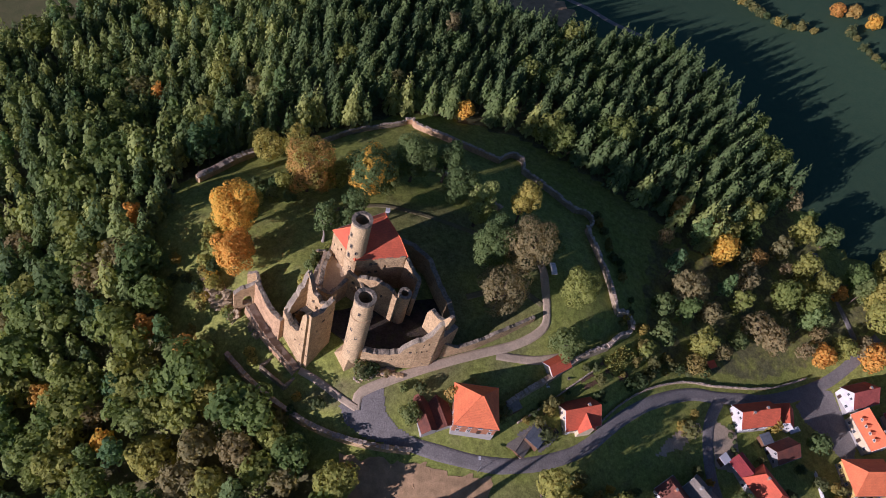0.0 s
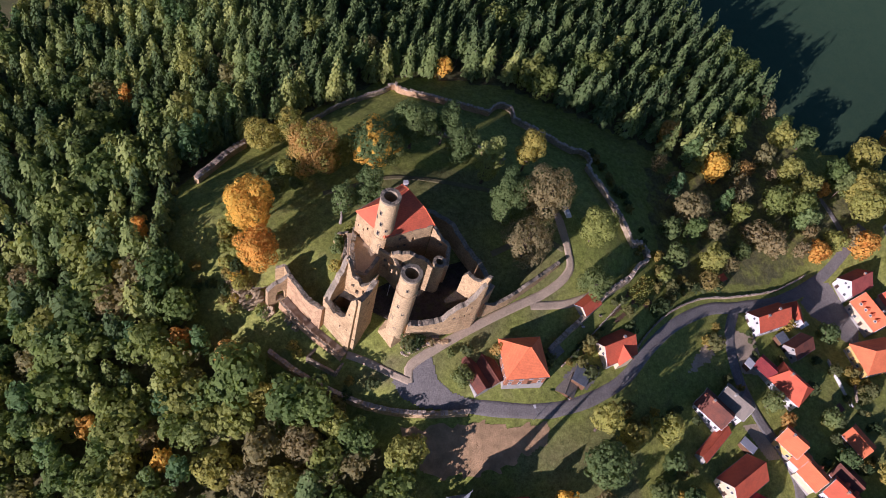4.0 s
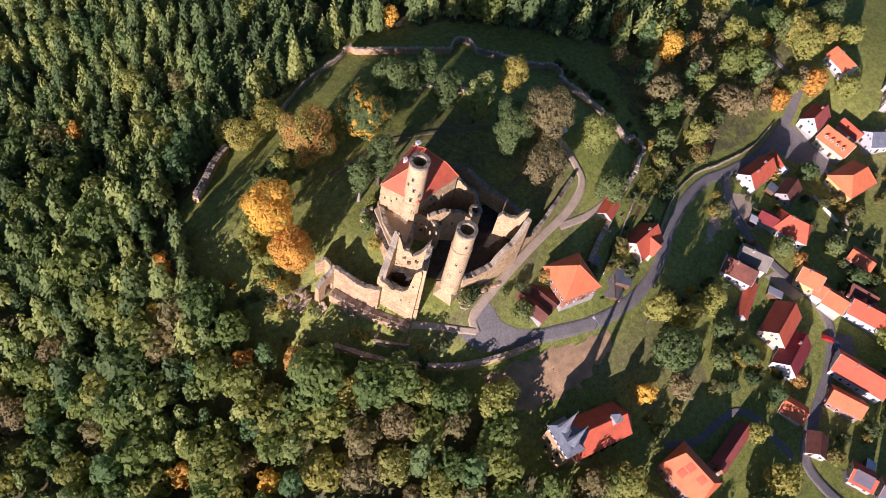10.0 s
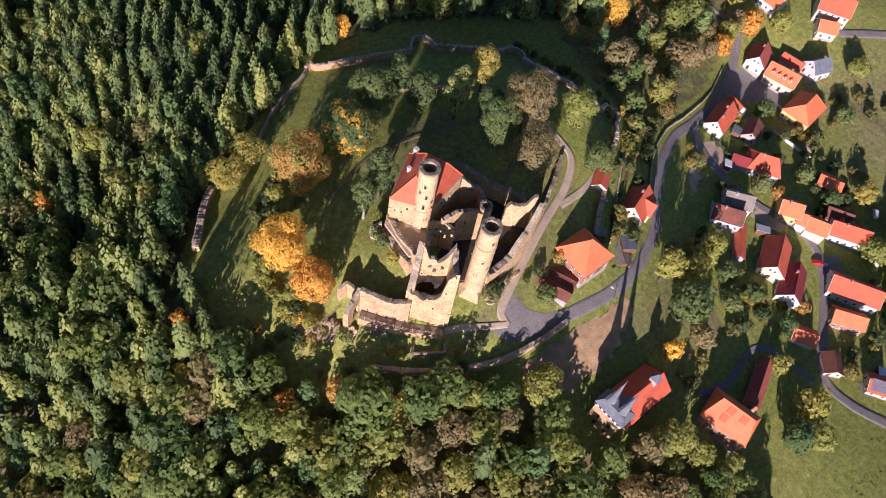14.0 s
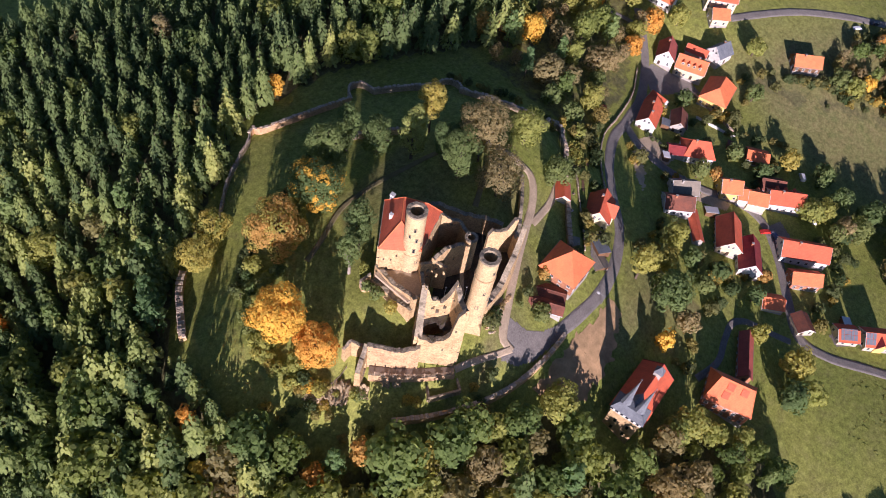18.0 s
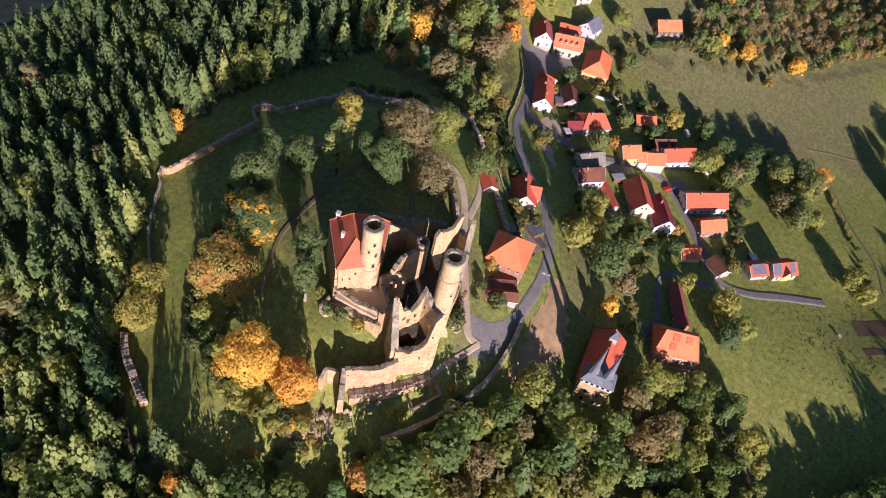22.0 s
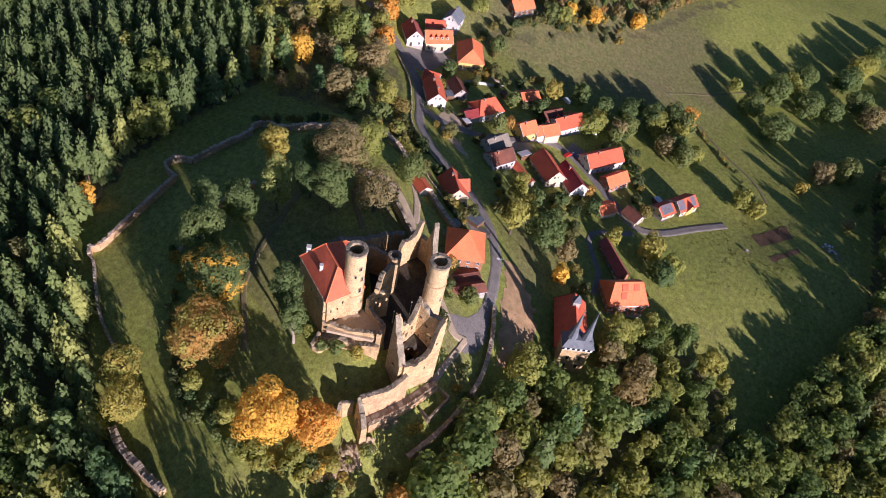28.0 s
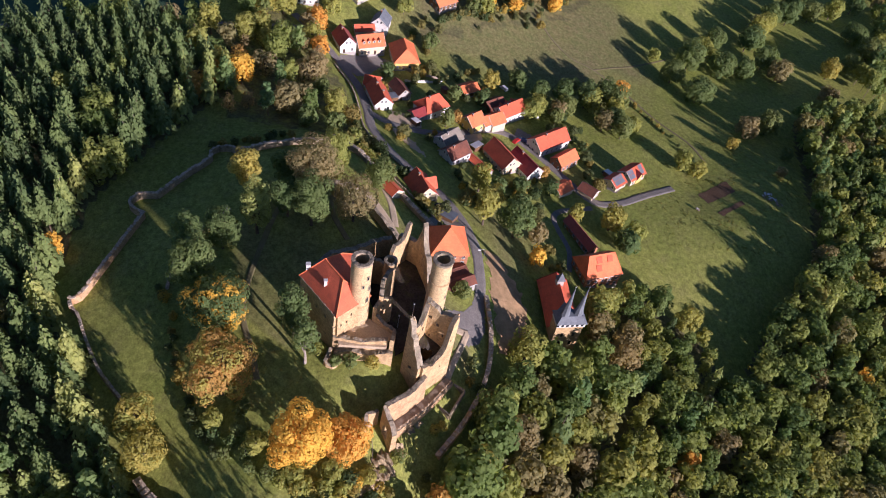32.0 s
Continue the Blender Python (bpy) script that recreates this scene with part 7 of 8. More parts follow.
    (129.5, -209.1, 6.5, 3.0, LEAF_GREEN, "small tree on the rough meadow", 0.82),
    (111.1, -194.7, 6.0, 2.6, LEAF_BROWN, "small brown tree on the rough meadow", 0.82),
    (247, 237, 7.0, 3.8, LEAF_ORANGE, "orange tree of the far hedge", 0.85),
    (256, 236, 7.0, 3.8, LEAF_RUST, "rust-coloured tree of the far hedge", 0.85),
    (262, 225, 7.0, 3.8, LEAF_YELLOW, "yellow tree of the far hedge", 0.85),
    (206.0, -221.0, 10.0, 5.0, LEAF_GREEN, "green tree of the field group", 0.8),
]
for x, y, h, rad, leaf, label, tall in VILLAGE_TREES:
    if y < -160 and x > 140:
        h, rad = h * 1.2, rad * 1.28
    single_tree(x, y, h, rad, leaf, label, tall=tall, bare=0.45 if "half-bare" in label else 0.0, size=0.52, dens=1.65, group="trees of the village")

# Garden shrubs and hedges, scattered over the yards.
YARDS = [((150, -14), 22, 22, 16), ((126, -32), 8, 10, 6), ((96, -45), 9, 10, 14), ((82, -60), 9, 9, 12), ((138, -88), 14, 14, 16), ((157, -50), 12, 12, 14), ((60, -8), 12, 6, 16), ((82, 4), 8, 6, 14), ((100, 14), 8, 7, 14),
         ((102, -96), 6, 4, 5), ((190, -28), 10, 8, 8), ((42, -58), 8, 6, 10), ((28, -8), 10, 4, 5), ((8, -4.6), 5, 0.8, 5), ((-44, 26), 4, 9, 12), ((-34, 6), 8, 6, 6), ((-50, 12), 7, 10, 6), ((-12, -14), 14, 4, 7), ((112, -8), 6, 8, 8), ((74, -30), 6, 6, 8), ((120, -95), 14, 8, 14), ((170, -22), 8, 8, 8), ((90, 18), 6, 6, 10), ((222, -62), 14, 12, 24), ((236, -86), 10, 16, 22), ((262, -62), 16, 14, 22), ((206, -30), 10, 5, 6)]
HEDGES = [([(122, -21), (113, -26), (103, -31), (89, -28), (77, -32)], 2.2, 0.75), ([(176, -134), (155, -143), (116, -156)], 2.8, 0.6), ([(212, -40), (224, -62), (232, -78), (240, -92)], 1.8, 1.1), ([(247, -112), (265, -127), (289, -147), (304, -168), (315, -186)], 2.4, 1.5), ([(242, -104), (232, -97), (222, -88)], 2.6, 0.6),
          ([(17, 77), (5, 73), (-6, 71), (-17, 68), (-26, 65), (-36, 60)], 2.6, 0.8), ([(88, 20), (91, 34), (88, 50), (84, 66)], 2.6, 0.85), ([(130, -3), (132, -12)], 1.6, 0.6), ([(163, -30), (170, -40), (176, -52)], 2.2, 0.8), ([(68, -3), (60, -9), (54, -13)], 2.0, 0.6), ([(97, 8), (108, 12), (122, 13)], 2.2, 0.9), ([(193, -18), (199, -25)], 1.2, 0.7), ([(197, 247), (206, 229), (217, 219), (229, 218)], 2.6, 1.5), ([(248, 220), (250, 203), (257, 191)], 2.6, 1.2), ([(100, -66), (92, -58), (84, -50)], 2.4, 0.8)]
SOUTH_RING = [(86, 24.5), (89.5, 25.2), (91.8, 22.5), (90.6, 19.2), (82, 13), (71.5, 7.5), (63.4, 1.6), (55, -3.8), (48.2, -8.6)]
shrubs = []
for k in range(6):
    q, lobes = broad_crown(2.6 + 0.5 * k, 1.5 + 0.22 * k, 900 + k, 2.2, 0.42, 0.9)
    shrubs.append((quad_mesh("foliage", q, SHRUB), trunk_shell(1.8, 0.09, (), k).mesh("stem", BARK)))
BUILT = [(v[1], v[2], v[4], v[5]) for v in VILLAGE] + [(38, -12.3, 14, 13), (71.4, -7.6, 11, 9), (49.4, -78, 16, 13)]


def clear(x, y, gap):
    if any(math.hypot(x - a, y - b) < 0.5 * max(l, w) + gap for a, b, l, w in BUILT):
        return False
    return all(reach(x, y, line) > 2.3 + gap for line in (ROAD, LANE, PATH_UP, PATH_CHURCH))


PLANTED = [(88.0, 14.4), (94.4, 13.0), (85.2, 4.8), (80.6, 8.6)]
for (cx, cy), sx, sy, n in YARDS:
    for _ in range(int(n * 0.66)):
        x, y = rng.gauss(cx, sx * 0.6), rng.gauss(cy, sy * 0.6)
        if not clear(x, y, 0.4) or reach(x, y, SOUTH_RING) < 2.4 or math.hypot(x + 27, y - 6) < 8.5 or inside(x, y, PLANTED):
            continue
        crown, stem = rng.choice(shrubs)
        t = thing("shrub", pose(x, y, ground(x, y), 0, 0, rng.uniform(0, 360)), "leafy shrub in autumn green and ochre", "shrub", "garden shrubs")
        t.scale = (rng.uniform(0.6, 1.25),) * 3
        part("foliage", crown, None, t)
        part("stem", stem, None, t)

# Rows of small staked plants in the garden below the ring wall.
patch("garden_plot", PLANTED, SOIL, "dug plot under the rows of garden plants", "garden plot", 0.1, 0.6, 0.3)
sprout = quad_mesh("staked_plant", broad_crown(1.5, 0.5, 990, 6.0, 0.2, 0.95)[0], LEAF_LIME)
(ax, ay), (bx, by), (cx, cy), (dx, dy) = PLANTED
for i in range(7):
    for j in range(9):
        u, v = (i + 0.5) / 7 + rng.uniform(-0.015, 0.015), (j + 0.5) / 9 + rng.uniform(-0.015, 0.015)
        x = (1 - v) * ((1 - u) * ax + u * bx) + v * ((1 - u) * dx + u * cx)
        y = (1 - v) * ((1 - u) * ay + u * by) + v * ((1 - u) * dy + u * cy)
        ob = tagged(new("staked_plant", sprout), "small bushy garden plant standing in a row", "plant", "rows of garden plants")
        ob.matrix_world = pose(x, y, ground(x, y) - 0.05, 0, 0, rng.uniform(0, 360))
        ob.scale = (rng.uniform(1.0, 1.4),) * 3

for line, step, size in HEDGES:
    x0, y0 = line[0]
    z0 = ground(x0, y0)
    t = thing("hedge", pose(x0, y0, z0), "loose row of autumn shrubs in green and ochre", "hedge", "hedges")
    leafage, stems = [], Shell()
    for n, (x, y) in enumerate(smooth_line(line, step)):
        x, y = x + rng.gauss(0, 0.7), y + rng.gauss(0, 0.7)
        if not clear(x, y, -0.4) or inside(x, y, PLANTED) or rng.random() < 0.12:
            continue
        k = size * rng.uniform(0.6, 1.2)
        q, _ = broad_crown(3.4, 1.9, 950 + n % 5, 2.0, 0.44, 0.9)
        a = rng.uniform(0, 6.28)
        c, s_ = math.cos(a) * k, math.sin(a) * k
        leafage.append((np.stack([x - x0 + q[:, 0] * c - q[:, 1] * s_, y - y0 + q[:, 0] * s_ + q[:, 1] * c, ground(x, y) - z0 + q[:, 2] * k], 1), rng.random()))
        trunk_shell(1.8 * k, 0.09, (), n, stems, x - x0, y - y0, ground(x, y) - z0, 5)
    part("foliage", quad_mesh("foliage", np.concatenate([q for q, _ in leafage]), SHRUB, np.concatenate([np.full(len(q), v) for q, v in leafage])), None, t)
    tagged(part("stems", stems, BARK, t), kind="stuff")

for x, y, h, rad, leaf in ((4.6, -5.6, 2.2, 1.3, LEAF_GREEN), (10.5, -4.2, 2.0, 1.1, LEAF_BROWN), (16.0, -7.6, 2.2, 1.3, LEAF_GREEN), (-14.6, 24.5, 4.6, 2.2, LEAF_GREEN), (-15.6, 18.5, 4.2, 2.0, LEAF_LIME), (-13.8, 28.4, 3.6, 1.6, LEAF_GREEN), (-46.4, 38.5, 4.0, 2.4, LEAF_LIME), (-45.6, 27.5, 3.6, 2.2, LEAF_LIME), (-46.5, 33.0, 3.8, 2.2, LEAF_LIME), (-36.6, 12.0, 3.0, 2.0, LEAF_GREEN), (-9.6, 32.4, 4.0, 1.8, LEAF_LIME)):
    single_tree(x, y, h, rad, leaf, "leafy bush growing against the castle rock", tall=0.92, size=0.3, dens=4.5, group="castle bushes")

for x, y, h, rad, leaf in ((-46.7, 37.4, 2.6, 1.6, LEAF_LIME), (-47.6, 33.2, 2.9, 1.8, LEAF_LIME), (-46.3, 28.2, 3.2, 1.6, LEAF_LIME), (-45.7, 25.1, 2.6, 1.8, LEAF_LIME), (-46.2, 40.0, 2.9, 1.6, LEAF_LIME), (-37.4, 13.6, 2.4, 1.8, LEAF_LIME), (-29.0, 1.2, 1.8, 1.6, LEAF_LIME), (-28.0, -1.2, 1.8, 1.5, LEAF_LIME), (-55.1, 24.0, 2.9, 1.6, SHRUB), (-51.2, 23.5, 3.2, 1.8, SHRUB), (-47.9, 18.4, 2.6, 1.6, SHRUB)):
    single_tree(x, y, h, rad, leaf, "low leafy bush on the slope below the fence", tall=0.95, size=0.3, dens=3.5, group="castle bushes")
for x, y, h, rad, leaf in ((-55.5, 29.3, 2.9, 1.8, SHRUB), (-45.7, 15.4, 3.2, 1.6, SHRUB), (-30.2, 60.0, 2.8, 1.8, LEAF_GREEN), (-33.1, 55.4, 3.1, 1.8, LEAF_GREEN), (-36.8, 51.5, 3.4, 1.8, LEAF_GREEN), (-35.9, 56.7, 2.8, 1.8, LEAF_GREEN), (-40.9, 50.6, 3.1, 1.8, LEAF_GREEN), (-43.2, 46.5, 3.4, 1.8, LEAF_GREEN), (-46.8, 39.7, 2.8, 1.8, LEAF_LIME), (-47.0, 35.8, 3.1, 1.8, LEAF_LIME), (-47.3, 32.7, 3.4, 1.8, LEAF_LIME), (-47.2, 28.8, 2.8, 1.8, LEAF_LIME), (-44.9, 43.5, 3.1, 1.8, LEAF_LIME), (-44.4, 31.4, 2.6, 2.0, LEAF_LIME), (-44.0, 24.6, 2.4, 2.0, LEAF_YELLOW), (-45.2, 37.2, 2.6, 2.0, LEAF_LIME), (-41.8, 45.4, 2.8, 2.0, LEAF_GREEN), (-40.2, 17.0, 2.0, 1.7, LEAF_LIME)):
    single_tree(x, y, h, rad, leaf, "low leafy bush on the west lawn", tall=0.95, size=0.3, dens=3.5, group="castle bushes")

# ---- the woods ----
# Trees that stand out of the woods by their colour.
TURNING = [
    (-60.5, 8.6, 13, 3.4, LEAF_ORANGE),
    (-47.6, 2.2, 12, 3.4, LEAF_RUST),
    (-70.6, 42.2, 14, 2.6, LEAF_ORANGE),
    (-86.3, -9.1, 15, 3.4, LEAF_ORANGE),
    (-66.2, -21.9, 14, 3.4, LEAF_YELLOW),
    (-77.0, 31.4, 14, 2.8, LEAF_YELLOW),
    (-0.6, -33.4, 14, 5.6, LEAF_LIME),
    (-38.4, -11.9, 13, 4.4, LEAF_LIME),
    (-51.8, -26.6, 15, 6.0, LEAF_LIME),
    (-19.4, -22.2, 11, 4.0, LEAF_LIME),
    (-42.7, -33.0, 14, 6.0, LEAF_BROWN),
    (-28.6, -25.7, 13, 5.5, LEAF_BROWN),
    (-56.1, 117.8, 18, 4.6, LEAF_LIME),
    (-79.5, 112.3, 16, 2.4, LEAF_ORANGE),
    (-121.8, 28.5, 15, 5.0, LEAF_BROWN),
    (-105.9, 38.8, 15, 4.4, LEAF_BROWN),
    (14.5, -79.3, 13, 4.6, LEAF_BROWN),
    (32.3, 162.3, 20, 3.6, LEAF_BROWN),
    (25.0, -109.6, 13, 4.8, LEAF_LIME),
    (36.3, 109.4, 9, 3.2, LEAF_YELLOW),
    (-25.7, -103.7, 14, 5.0, LEAF_BROWN),
    (-1.9, -175.2, 13, 3.6, LEAF_YELLOW),
    (-31.4, -88.1, 13, 3.0, LEAF_ORANGE),
    (-11.6, -148.3, 14, 5.4, LEAF_LIME),
    (-32.7, -46.2, 14, 5.0, LEAF_BROWN),
]
TURNED = {LEAF_ORANGE: "orange autumn tree standing in the wood", LEAF_RUST: "rust-red autumn tree at the wood edge", LEAF_YELLOW: "golden yellow autumn tree in the wood", LEAF_LIME: "bright yellow-green tree in the wood", LEAF_BROWN: "olive-brown tree in the wood"}
for x, y, h, rad, leaf in TURNING:
    single_tree(x, y, h, rad, leaf, TURNED[leaf], tall=0.85, size=0.44, dens=2.2, group="turning trees of the woods")

def standing(h, quads, lowest):
    """What shows of a crown inside a closed wood: the part above the given share of its height."""
    w = quads.reshape(-1, 4, 3)
    return w[w[:, :, 2].mean(1) > lowest * h].reshape(-1, 3)


templates = {
    "cone": [cone_crown(1, 0.178 + 0.014 * (k % 4), 100 + k, 430, 0.14, 9, 0.72)[0] for k in range(8)],
    "tall": [broad_crown(18, 3.0 + 0.2 * k, 200 + k, 1.9, 0.46, 0.8, 0, 0.45)[0] / 18 for k in range(6)],
    "scrub": [broad_crown(10, 3.0 + 0.3 * k, 400 + k, 1.8, 0.42, 0.82, 0.25)[0] / 10 for k in range(6)],
    "broad": [broad_crown(14, 3.7 + 0.25 * k, 300 + k, 1.45, 0.54, 0.9)[0] / 14 for k in range(8)],
}
massed = {kind: [standing(1, q, low) for q in templates[kind]] for kind, low in (("cone", 0.30), ("tall", 0.42), ("scrub", 0.3), ("broad", 0.40))}
massed["far"] = [standing(1, broad_crown(14, 3.4 + 0.25 * k, 350 + k, 0.8, 0.75, 0.85)[0] / 14, 0.4) for k in range(6)]
massed["far_scrub"] = [standing(1, broad_crown(10, 3.2 + 0.3 * k, 450 + k, 0.9, 0.62, 0.85, 0.2)[0] / 10, 0.25) for k in range(6)]


def wood_kind(x, y, u):
    """Which tree grows where: spruce to the north, mixed tall trees on the west slope, broadleaf to the south."""
    if y > 78 and x > -32:
        return "cone" if u < 0.90 else "broad"
    if y > 30:
        return "cone" if u < 0.74 else "tall" if u < 0.86 else "broad"
    if y > -5 and x < -45:
        return "cone" if u < 0.38 else "tall" if u < 0.52 else "broad"
    return "broad" if u < 0.88 else "tall" if u < 0.95 else "cone"


# Places that the low sun reaches over the tops of the woods: x, y, height.
SUNLIT = [(-44.4, 44, 4.5), (-46.1, 35.5, 3), (-43.1, 27.4, 2), (-34.6, 19.3, 1), (15.8, -54.9, -14), (24.6, -31.5, -11.5), (35, -32.4, -12), (-2, 86.8, 2), (14, 94.4, 1.5), (1.5, 81.4, 3), (-44.3, 72.1, -1), (-50, 65, -1), (-12.6, 82.6, 1), (-25, 69.5, 1.5), (-25, 4, 0), (-30, 53, 2.5), (-33, 57, 2.5), (-27, 60, 4), (-37, 51, 2.5)]
SUNLIT += [(x, y, ground(x, y) + 1.8) for x, y in ((-7.6, 90.5), (3, 95.5), (17.5, 99), (26.3, 94.8), (31, 92.5), (36.1, 90.4), (42, 88), (48.5, 85.1), (54.5, 90), (65.9, 75.2))]
SUNLIT += [(x, y, ground(x, y) + 0.5) for x in range(80, 136, 8) for y in range(-160, -112, 8)]


def under_sun(x, y, h):
    """The height that a tree may have without shading one of the sunlit places, but no less than 0.45 of its own."""
    g = ground(x, y)
    for px, py, pz in SUNLIT:
        d = (x - px) * SUN_FROM[0] + (y - py) * SUN_FROM[1]
        side = abs((x - px) * SUN_FROM[1] - (y - py) * SUN_FROM[0])
        if 0 < d < 120 and side < 4.5:
            h = min(h, max(0.45 * h, pz + d * math.tan(radians(SUN_EL)) - g))
    return h


FRAGMENT = [(-38.8, 77.6), (-43.4, 74.2), (-49.6, 66.8), (-54.6, 60.6)]
RETAINING = [(19.6, -23.6), (7.6, -22.7), (-4.9, -20.0), (-16.0, -15.0), (-26.7, -7.4), (-35.5, 1.0)]
NEAR = [(-22, 89), (-2, 97), (16, 110), (61, 102), (89, 86), (113, 72), (127, 60)]
NEAR_SOUTH = [(40, -97), (31, -70), (8, -64), (-4, -44), (3, -36), (-19, -21), (-39, -8), (-54, 6), (-64, 24), (-65, 40), (-60, 60), (-49, 74), (-37, 81)]
grown = {"scrub": [[], [], []], "cone": [[], [], []], "tall": [[], [], []], "broad": [[], [], []]}
solo, trunks = [], Shell()
wood_rng = random.Random(21)
taken = {}
for x, y, h, rad, leaf in TURNING:
    taken.setdefault((int(x // 10), int(y // 10)), []).append((x, y, 2 * rad - 1))


def free(x, y, gap):
    i, j = int(x // 10), int(y // 10)
    for a in (i - 1, i, i + 1):
        for b in (j - 1, j, j + 1):
            for px, py, pg in taken.get((a, b), ()):
                if math.hypot(px - x, py - y) < 0.5 * (gap + pg):
                    return False
    return True


LOBE = {"scrub": LEAF_SCRUB, "cone": NEEDLES, "tall": LEAF_TALL, "broad": LEAF_WOOD}
OPEN_GRASS = [(172.1, 38.2), (154.3, 25.5), (124.5, 11.2), (136.6, 9.0), (166.7, 15.5), (163.3, 28.2)]
FAR_WOOD = [(205, -292), (222, -318), (262, -350), (330, -380), (330, -400), (190, -400), (190, -300)]
EAST_SCRUB = [(228, -58), (243, -90), (252, -110), (318, -188), (372, -240), (400, -215), (372, -150), (305, -100), (262, -62), (240, -50)]
for _ in range(44000):
    x, y = wood_rng.uniform(-185, 395), wood_rng.uniform(-385, 240)
    far_off = inside(x, y, FAR_WOOD)
    if not far_off and not inside(x, y, GROWN) and not inside(x, y, EAST_SCRUB):
        continue
    u, v = wood_rng.random(), wood_rng.random()
    in_wood = far_off or inside(x, y, WOOD)
    if not in_wood and not inside(x, y, SCRUB) and not inside(x, y, EAST_SCRUB):
        continue
    far_scrub = not in_wood and x > 215
    kind = wood_kind(x, y, u) if in_wood else ("scrub" if u < 0.85 else "broad") if far_scrub else "scrub" if u < 0.5 else "broad" if u < 0.9 else "tall"
    if not in_wood and x < 215 and (noise.noise((x * 0.045, y * 0.045, 11.0)) < 0.06 or inside(x, y, OPEN_GRASS) or any(math.hypot(x - v[0], y - v[1]) < v[3] + 2.5 for v in VILLAGE_TREES)):
        continue
    gap = {"scrub": 6.0, "cone": 4.7, "tall": 4.8, "broad": 5.6}[kind] if in_wood else {"scrub": 6.6, "broad": 7.6, "tall": 7.0}[kind]
    gap *= 0.64 if far_scrub else 1.0
    gap *= 0.88 if x < -42 and y > -10 else 1.0
    if not free(x, y, gap) or not clear(x, y, 3) or reach(x, y, RETAINING) < (9.0 if x > -18 else 5.0) or reach(x, y, FRAGMENT) < 4.5 or math.hypot(x - 6, y + 54) < 8.5 or math.hypot(x - 88, y - 10) < 11:
        continue
    taken.setdefault((int(x // 10), int(y // 10)), []).append((x, y, gap))
    if x > 215:
        v -= 0.8
    if not in_wood and x < 215:
        v *= 0.4
    h = {"scrub": 7 + 5 * v, "cone": 15 + 8 * v, "tall": 16 + 5 * v, "broad": 11.5 + 5.5 * v}[kind]
    if -105 < x < -45 and -5 < y < 75 and y - 0.674 * x > 64:
        h *= 1.3
    elif -105 < x < -45 and -25 < y < 92:
        h *= 1.12
    elif -5 < x < 50 and -130 < y < -74:
        h *= 0.74
    elif -62 < x < -18 and -36 < y < 4:
        h *= 1.3
    elif -52 < x < 25 and -62 < y < -27:
        h *= 1.2
    elif -52 < x < 20 and -27 <= y < 0:
        h *= 0.95
    h = under_sun(x, y, h)
    tone = wood_rng.random()
    if far_scrub:
        tone *= 0.5 if reach(x, y, WEEDY) > 16 else 1.0
    if kind == "cone" and y > 78 and x > -32:
        tone *= 0.42
    edge = min(reach(x, y, NEAR), reach(x, y, NEAR_SOUTH))
    if (edge < 6.5 or not in_wood and x < 215) and len(solo) < 297:
        solo.append((kind, x, y, h, tone, in_wood))
        continue
    grown[kind][0].append((x, y, ground(x, y)))
    grown[kind][1].append((h, wood_rng.uniform(0, 6.283), wood_rng.randrange(100)))
    grown[kind][2].append(tone)
    g = ground(x, y)
    r = 0.012 * h
    trunks.add([(x + r * math.cos(2.1 * i), y + r * math.sin(2.1 * i), g - 0.6) for i in range(3)] + [(x + 0.3 * r * math.cos(2.1 * i), y + 0.3 * r * math.sin(2.1 * i), g + 0.8 * h) for i in range(3)], [(0, 1, 4, 3), (1, 2, 5, 4), (2, 0, 3, 5)])

for kind, label in (("scrub", "tangle of brownish half-bare trees"), ("cone", "dense spruce wood north of the castle"), ("tall", "tall mixed wood on the west slope"), ("broad", "broadleaf autumn wood on the south slope")):
    if not grown[kind][0]:
        continue
    clouds, tones = [], []
    for (x, y, z), (h, a, pick), tone in zip(*grown[kind]):
        bank = massed["far" if kind == "broad" and (y < -190 or x < -135 or x > 215) else "far_scrub" if x > 215 else kind]
        q = bank[pick % len(bank)]
        ca, sa = math.cos(a) * h, math.sin(a) * h
        clouds.append(np.stack([x + q[:, 0] * ca - q[:, 1] * sa, y + q[:, 0] * sa + q[:, 1] * ca, z + q[:, 2] * h], 1))
        tones.append(np.full(len(q), 2.001 + 0.998 * tone))
    ob = new({"scrub": "scrub_wood", "cone": "spruce_wood", "tall": "mixed_wood", "broad": "broadleaf_wood"}[kind], quad_mesh("wood", np.concatenate(clouds), LOBE[kind], np.concatenate(tones)))
    tagged(ob, label, "wood", kind="stuff")
tagged(part("wood_trunks", trunks, BARK), "grey-brown trunks standing in the woods", "trunks", kind="stuff")

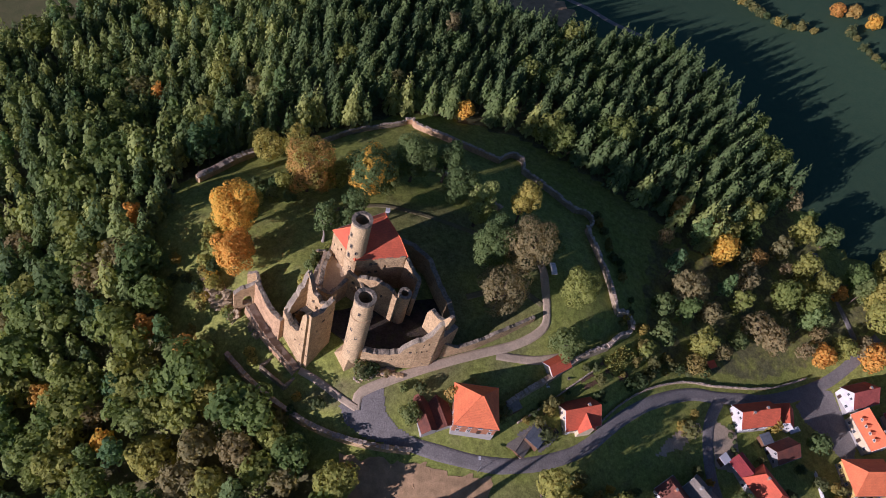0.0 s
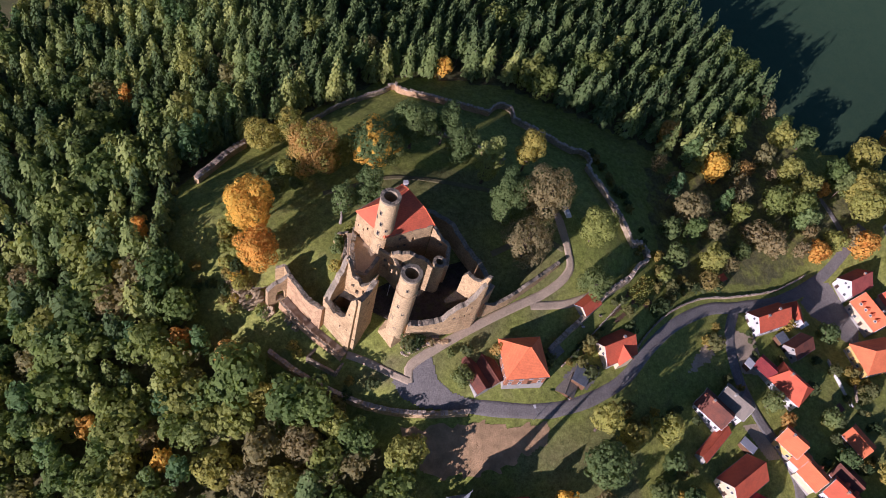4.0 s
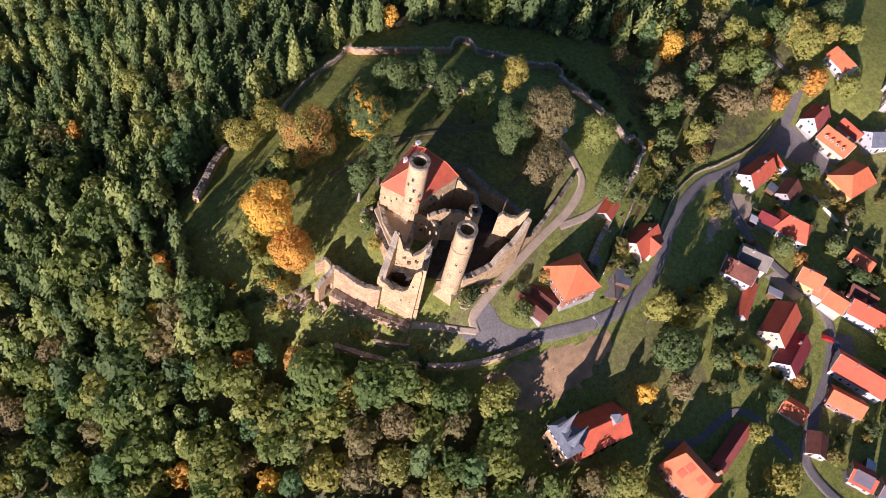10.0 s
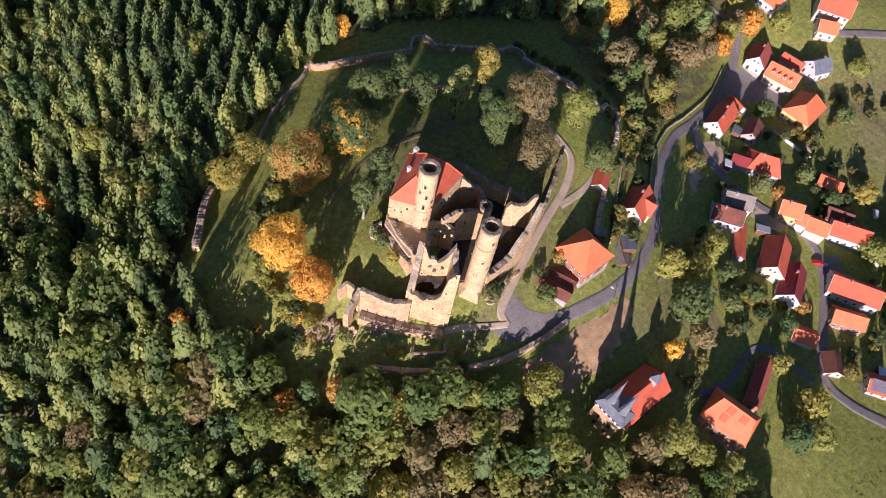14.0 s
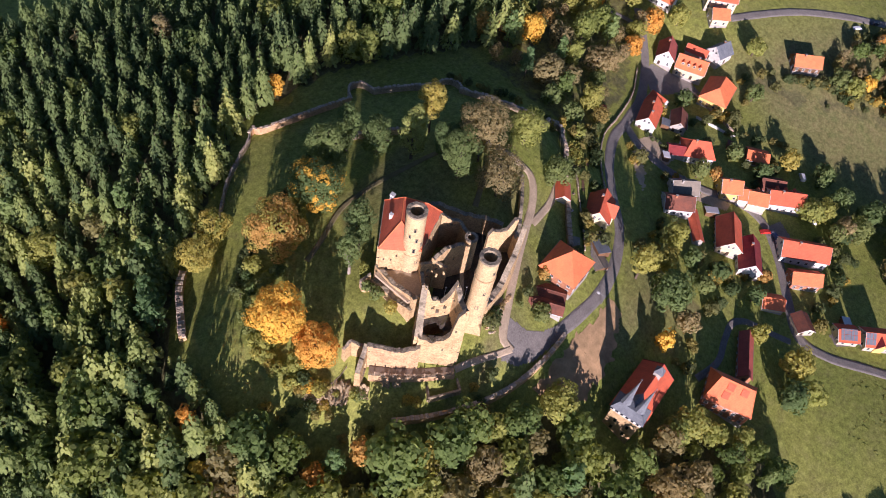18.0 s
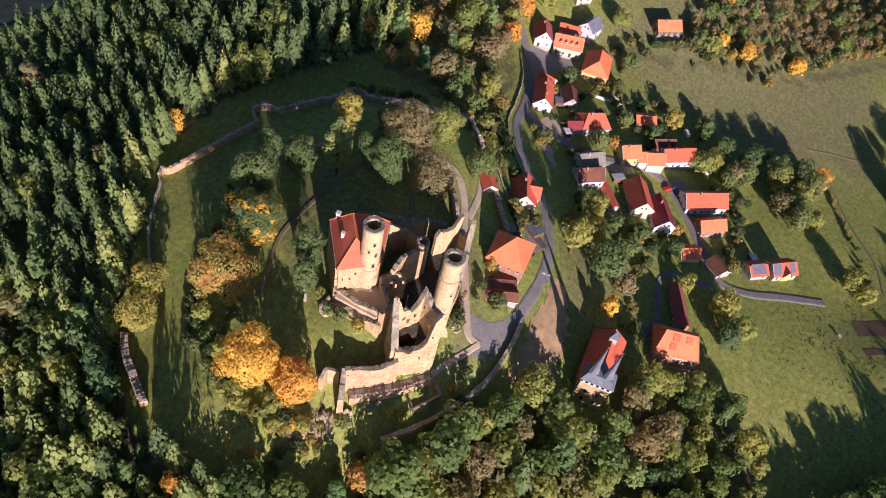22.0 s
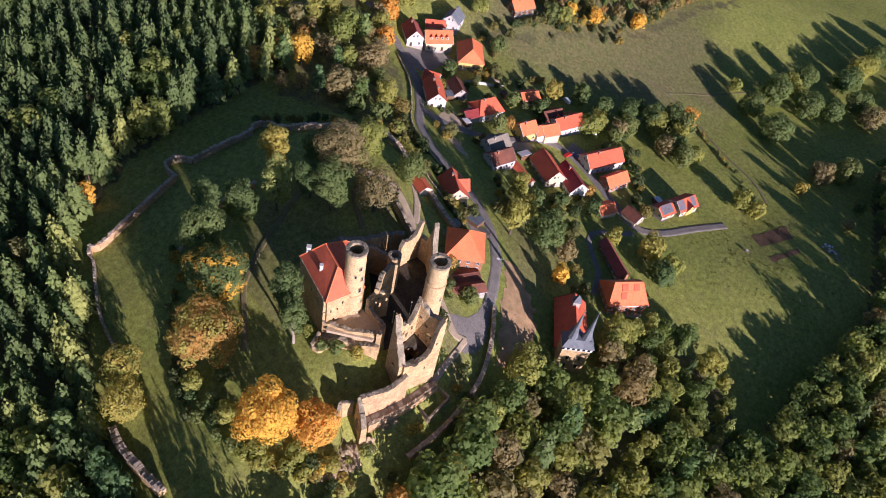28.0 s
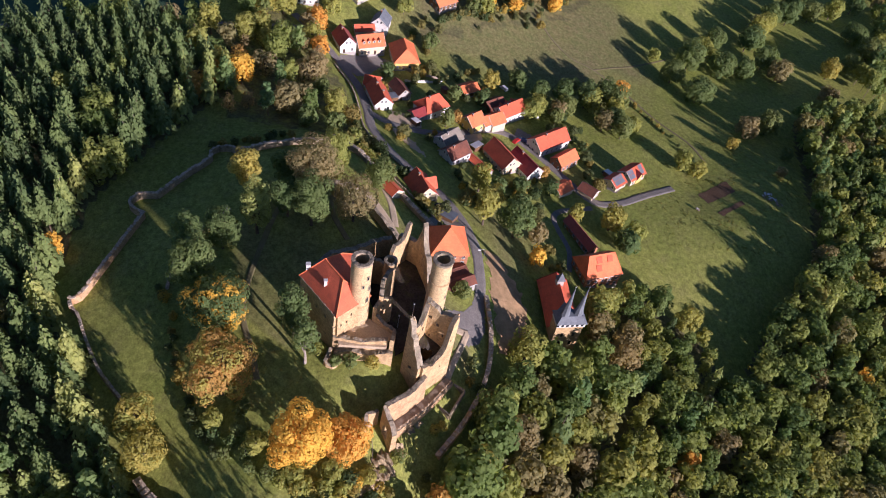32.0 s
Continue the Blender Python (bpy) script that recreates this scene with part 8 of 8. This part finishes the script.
NAMES_OF_STOCK = ("scrub", "cone", "tall", "broad")
stock = {}
for kind in NAMES_OF_STOCK:
    for k, q in enumerate(templates[kind]):
        for leaf in (LOBE[kind],):
            h = {"cone": 24, "tall": 18, "broad": 14, "scrub": 10}[kind]
            stock.setdefault(kind, []).append((quad_mesh("crown", q * h, leaf), trunk_shell(h * 0.8, 0.22, (), k).mesh("trunk", BARK_PALE if kind == "cone" else BARK), h))
NAMES = {"scrub": ("tree", "brownish half-bare tree on the slope outside the ring wall"), "cone": ("spruce", "dark green spruce at the edge of the wood"), "tall": ("tree", "tall slender tree at the wood edge"), "broad": ("tree", "broadleaf tree in autumn colours at the wood edge")}
for n, (kind, x, y, h, tone, in_wood) in enumerate(solo):
    crown, trunk, h0 = stock[kind][n % len(stock[kind])]
    nm, label = NAMES[kind]
    t = thing(nm, pose(x, y, ground(x, y), 0, 0, 360 * tone), label, "tree", "wood edge trees")
    t.scale = (h / h0,) * 3
    part("crown", crown, None, t)
    part("trunk", trunk, None, t)

# Rough grass tufts on the meadow below the lane.
ROUGH = [(88, -112), (122, -128), (146, -176), (128, -205), (96, -208), (58, -172), (66, -118)]
tuft_rng = random.Random(33)
tufts = []
for _ in range(3600):
    x, y = tuft_rng.uniform(55, 150), tuft_rng.uniform(-210, -110)
    if not inside(x, y, ROUGH) or reach(x, y, LANE) < 3 or noise.noise((x * 0.09, y * 0.09, 4.0)) < tuft_rng.uniform(-0.35, 0.35) or not clear(x, y, 1) or inside(x, y, [(80, -146), (99, -143), (110, -166), (88, -168)]):
        continue
    z, h, w = ground(x, y), tuft_rng.uniform(0.06, 0.18), tuft_rng.uniform(0.3, 0.8)
    for k in range(3):
        a = tuft_rng.uniform(0, 3.14)
        c, s_ = math.cos(a) * w, math.sin(a) * w
        tufts += [(x - c, y - s_, z - 0.05), (x + c, y + s_, z - 0.05), (x + c * 0.7, y + s_ * 0.7, z + h), (x - c * 0.7, y - s_ * 0.7, z + h * 0.8)]
tagged(new("grass_tufts", quad_mesh("grass_tufts", np.array(tufts), TUFT, np.repeat([tuft_rng.random() for _ in range(len(tufts) // 12)], 12))), "rough tufts of yellowing meadow grass", "grass", kind="stuff")
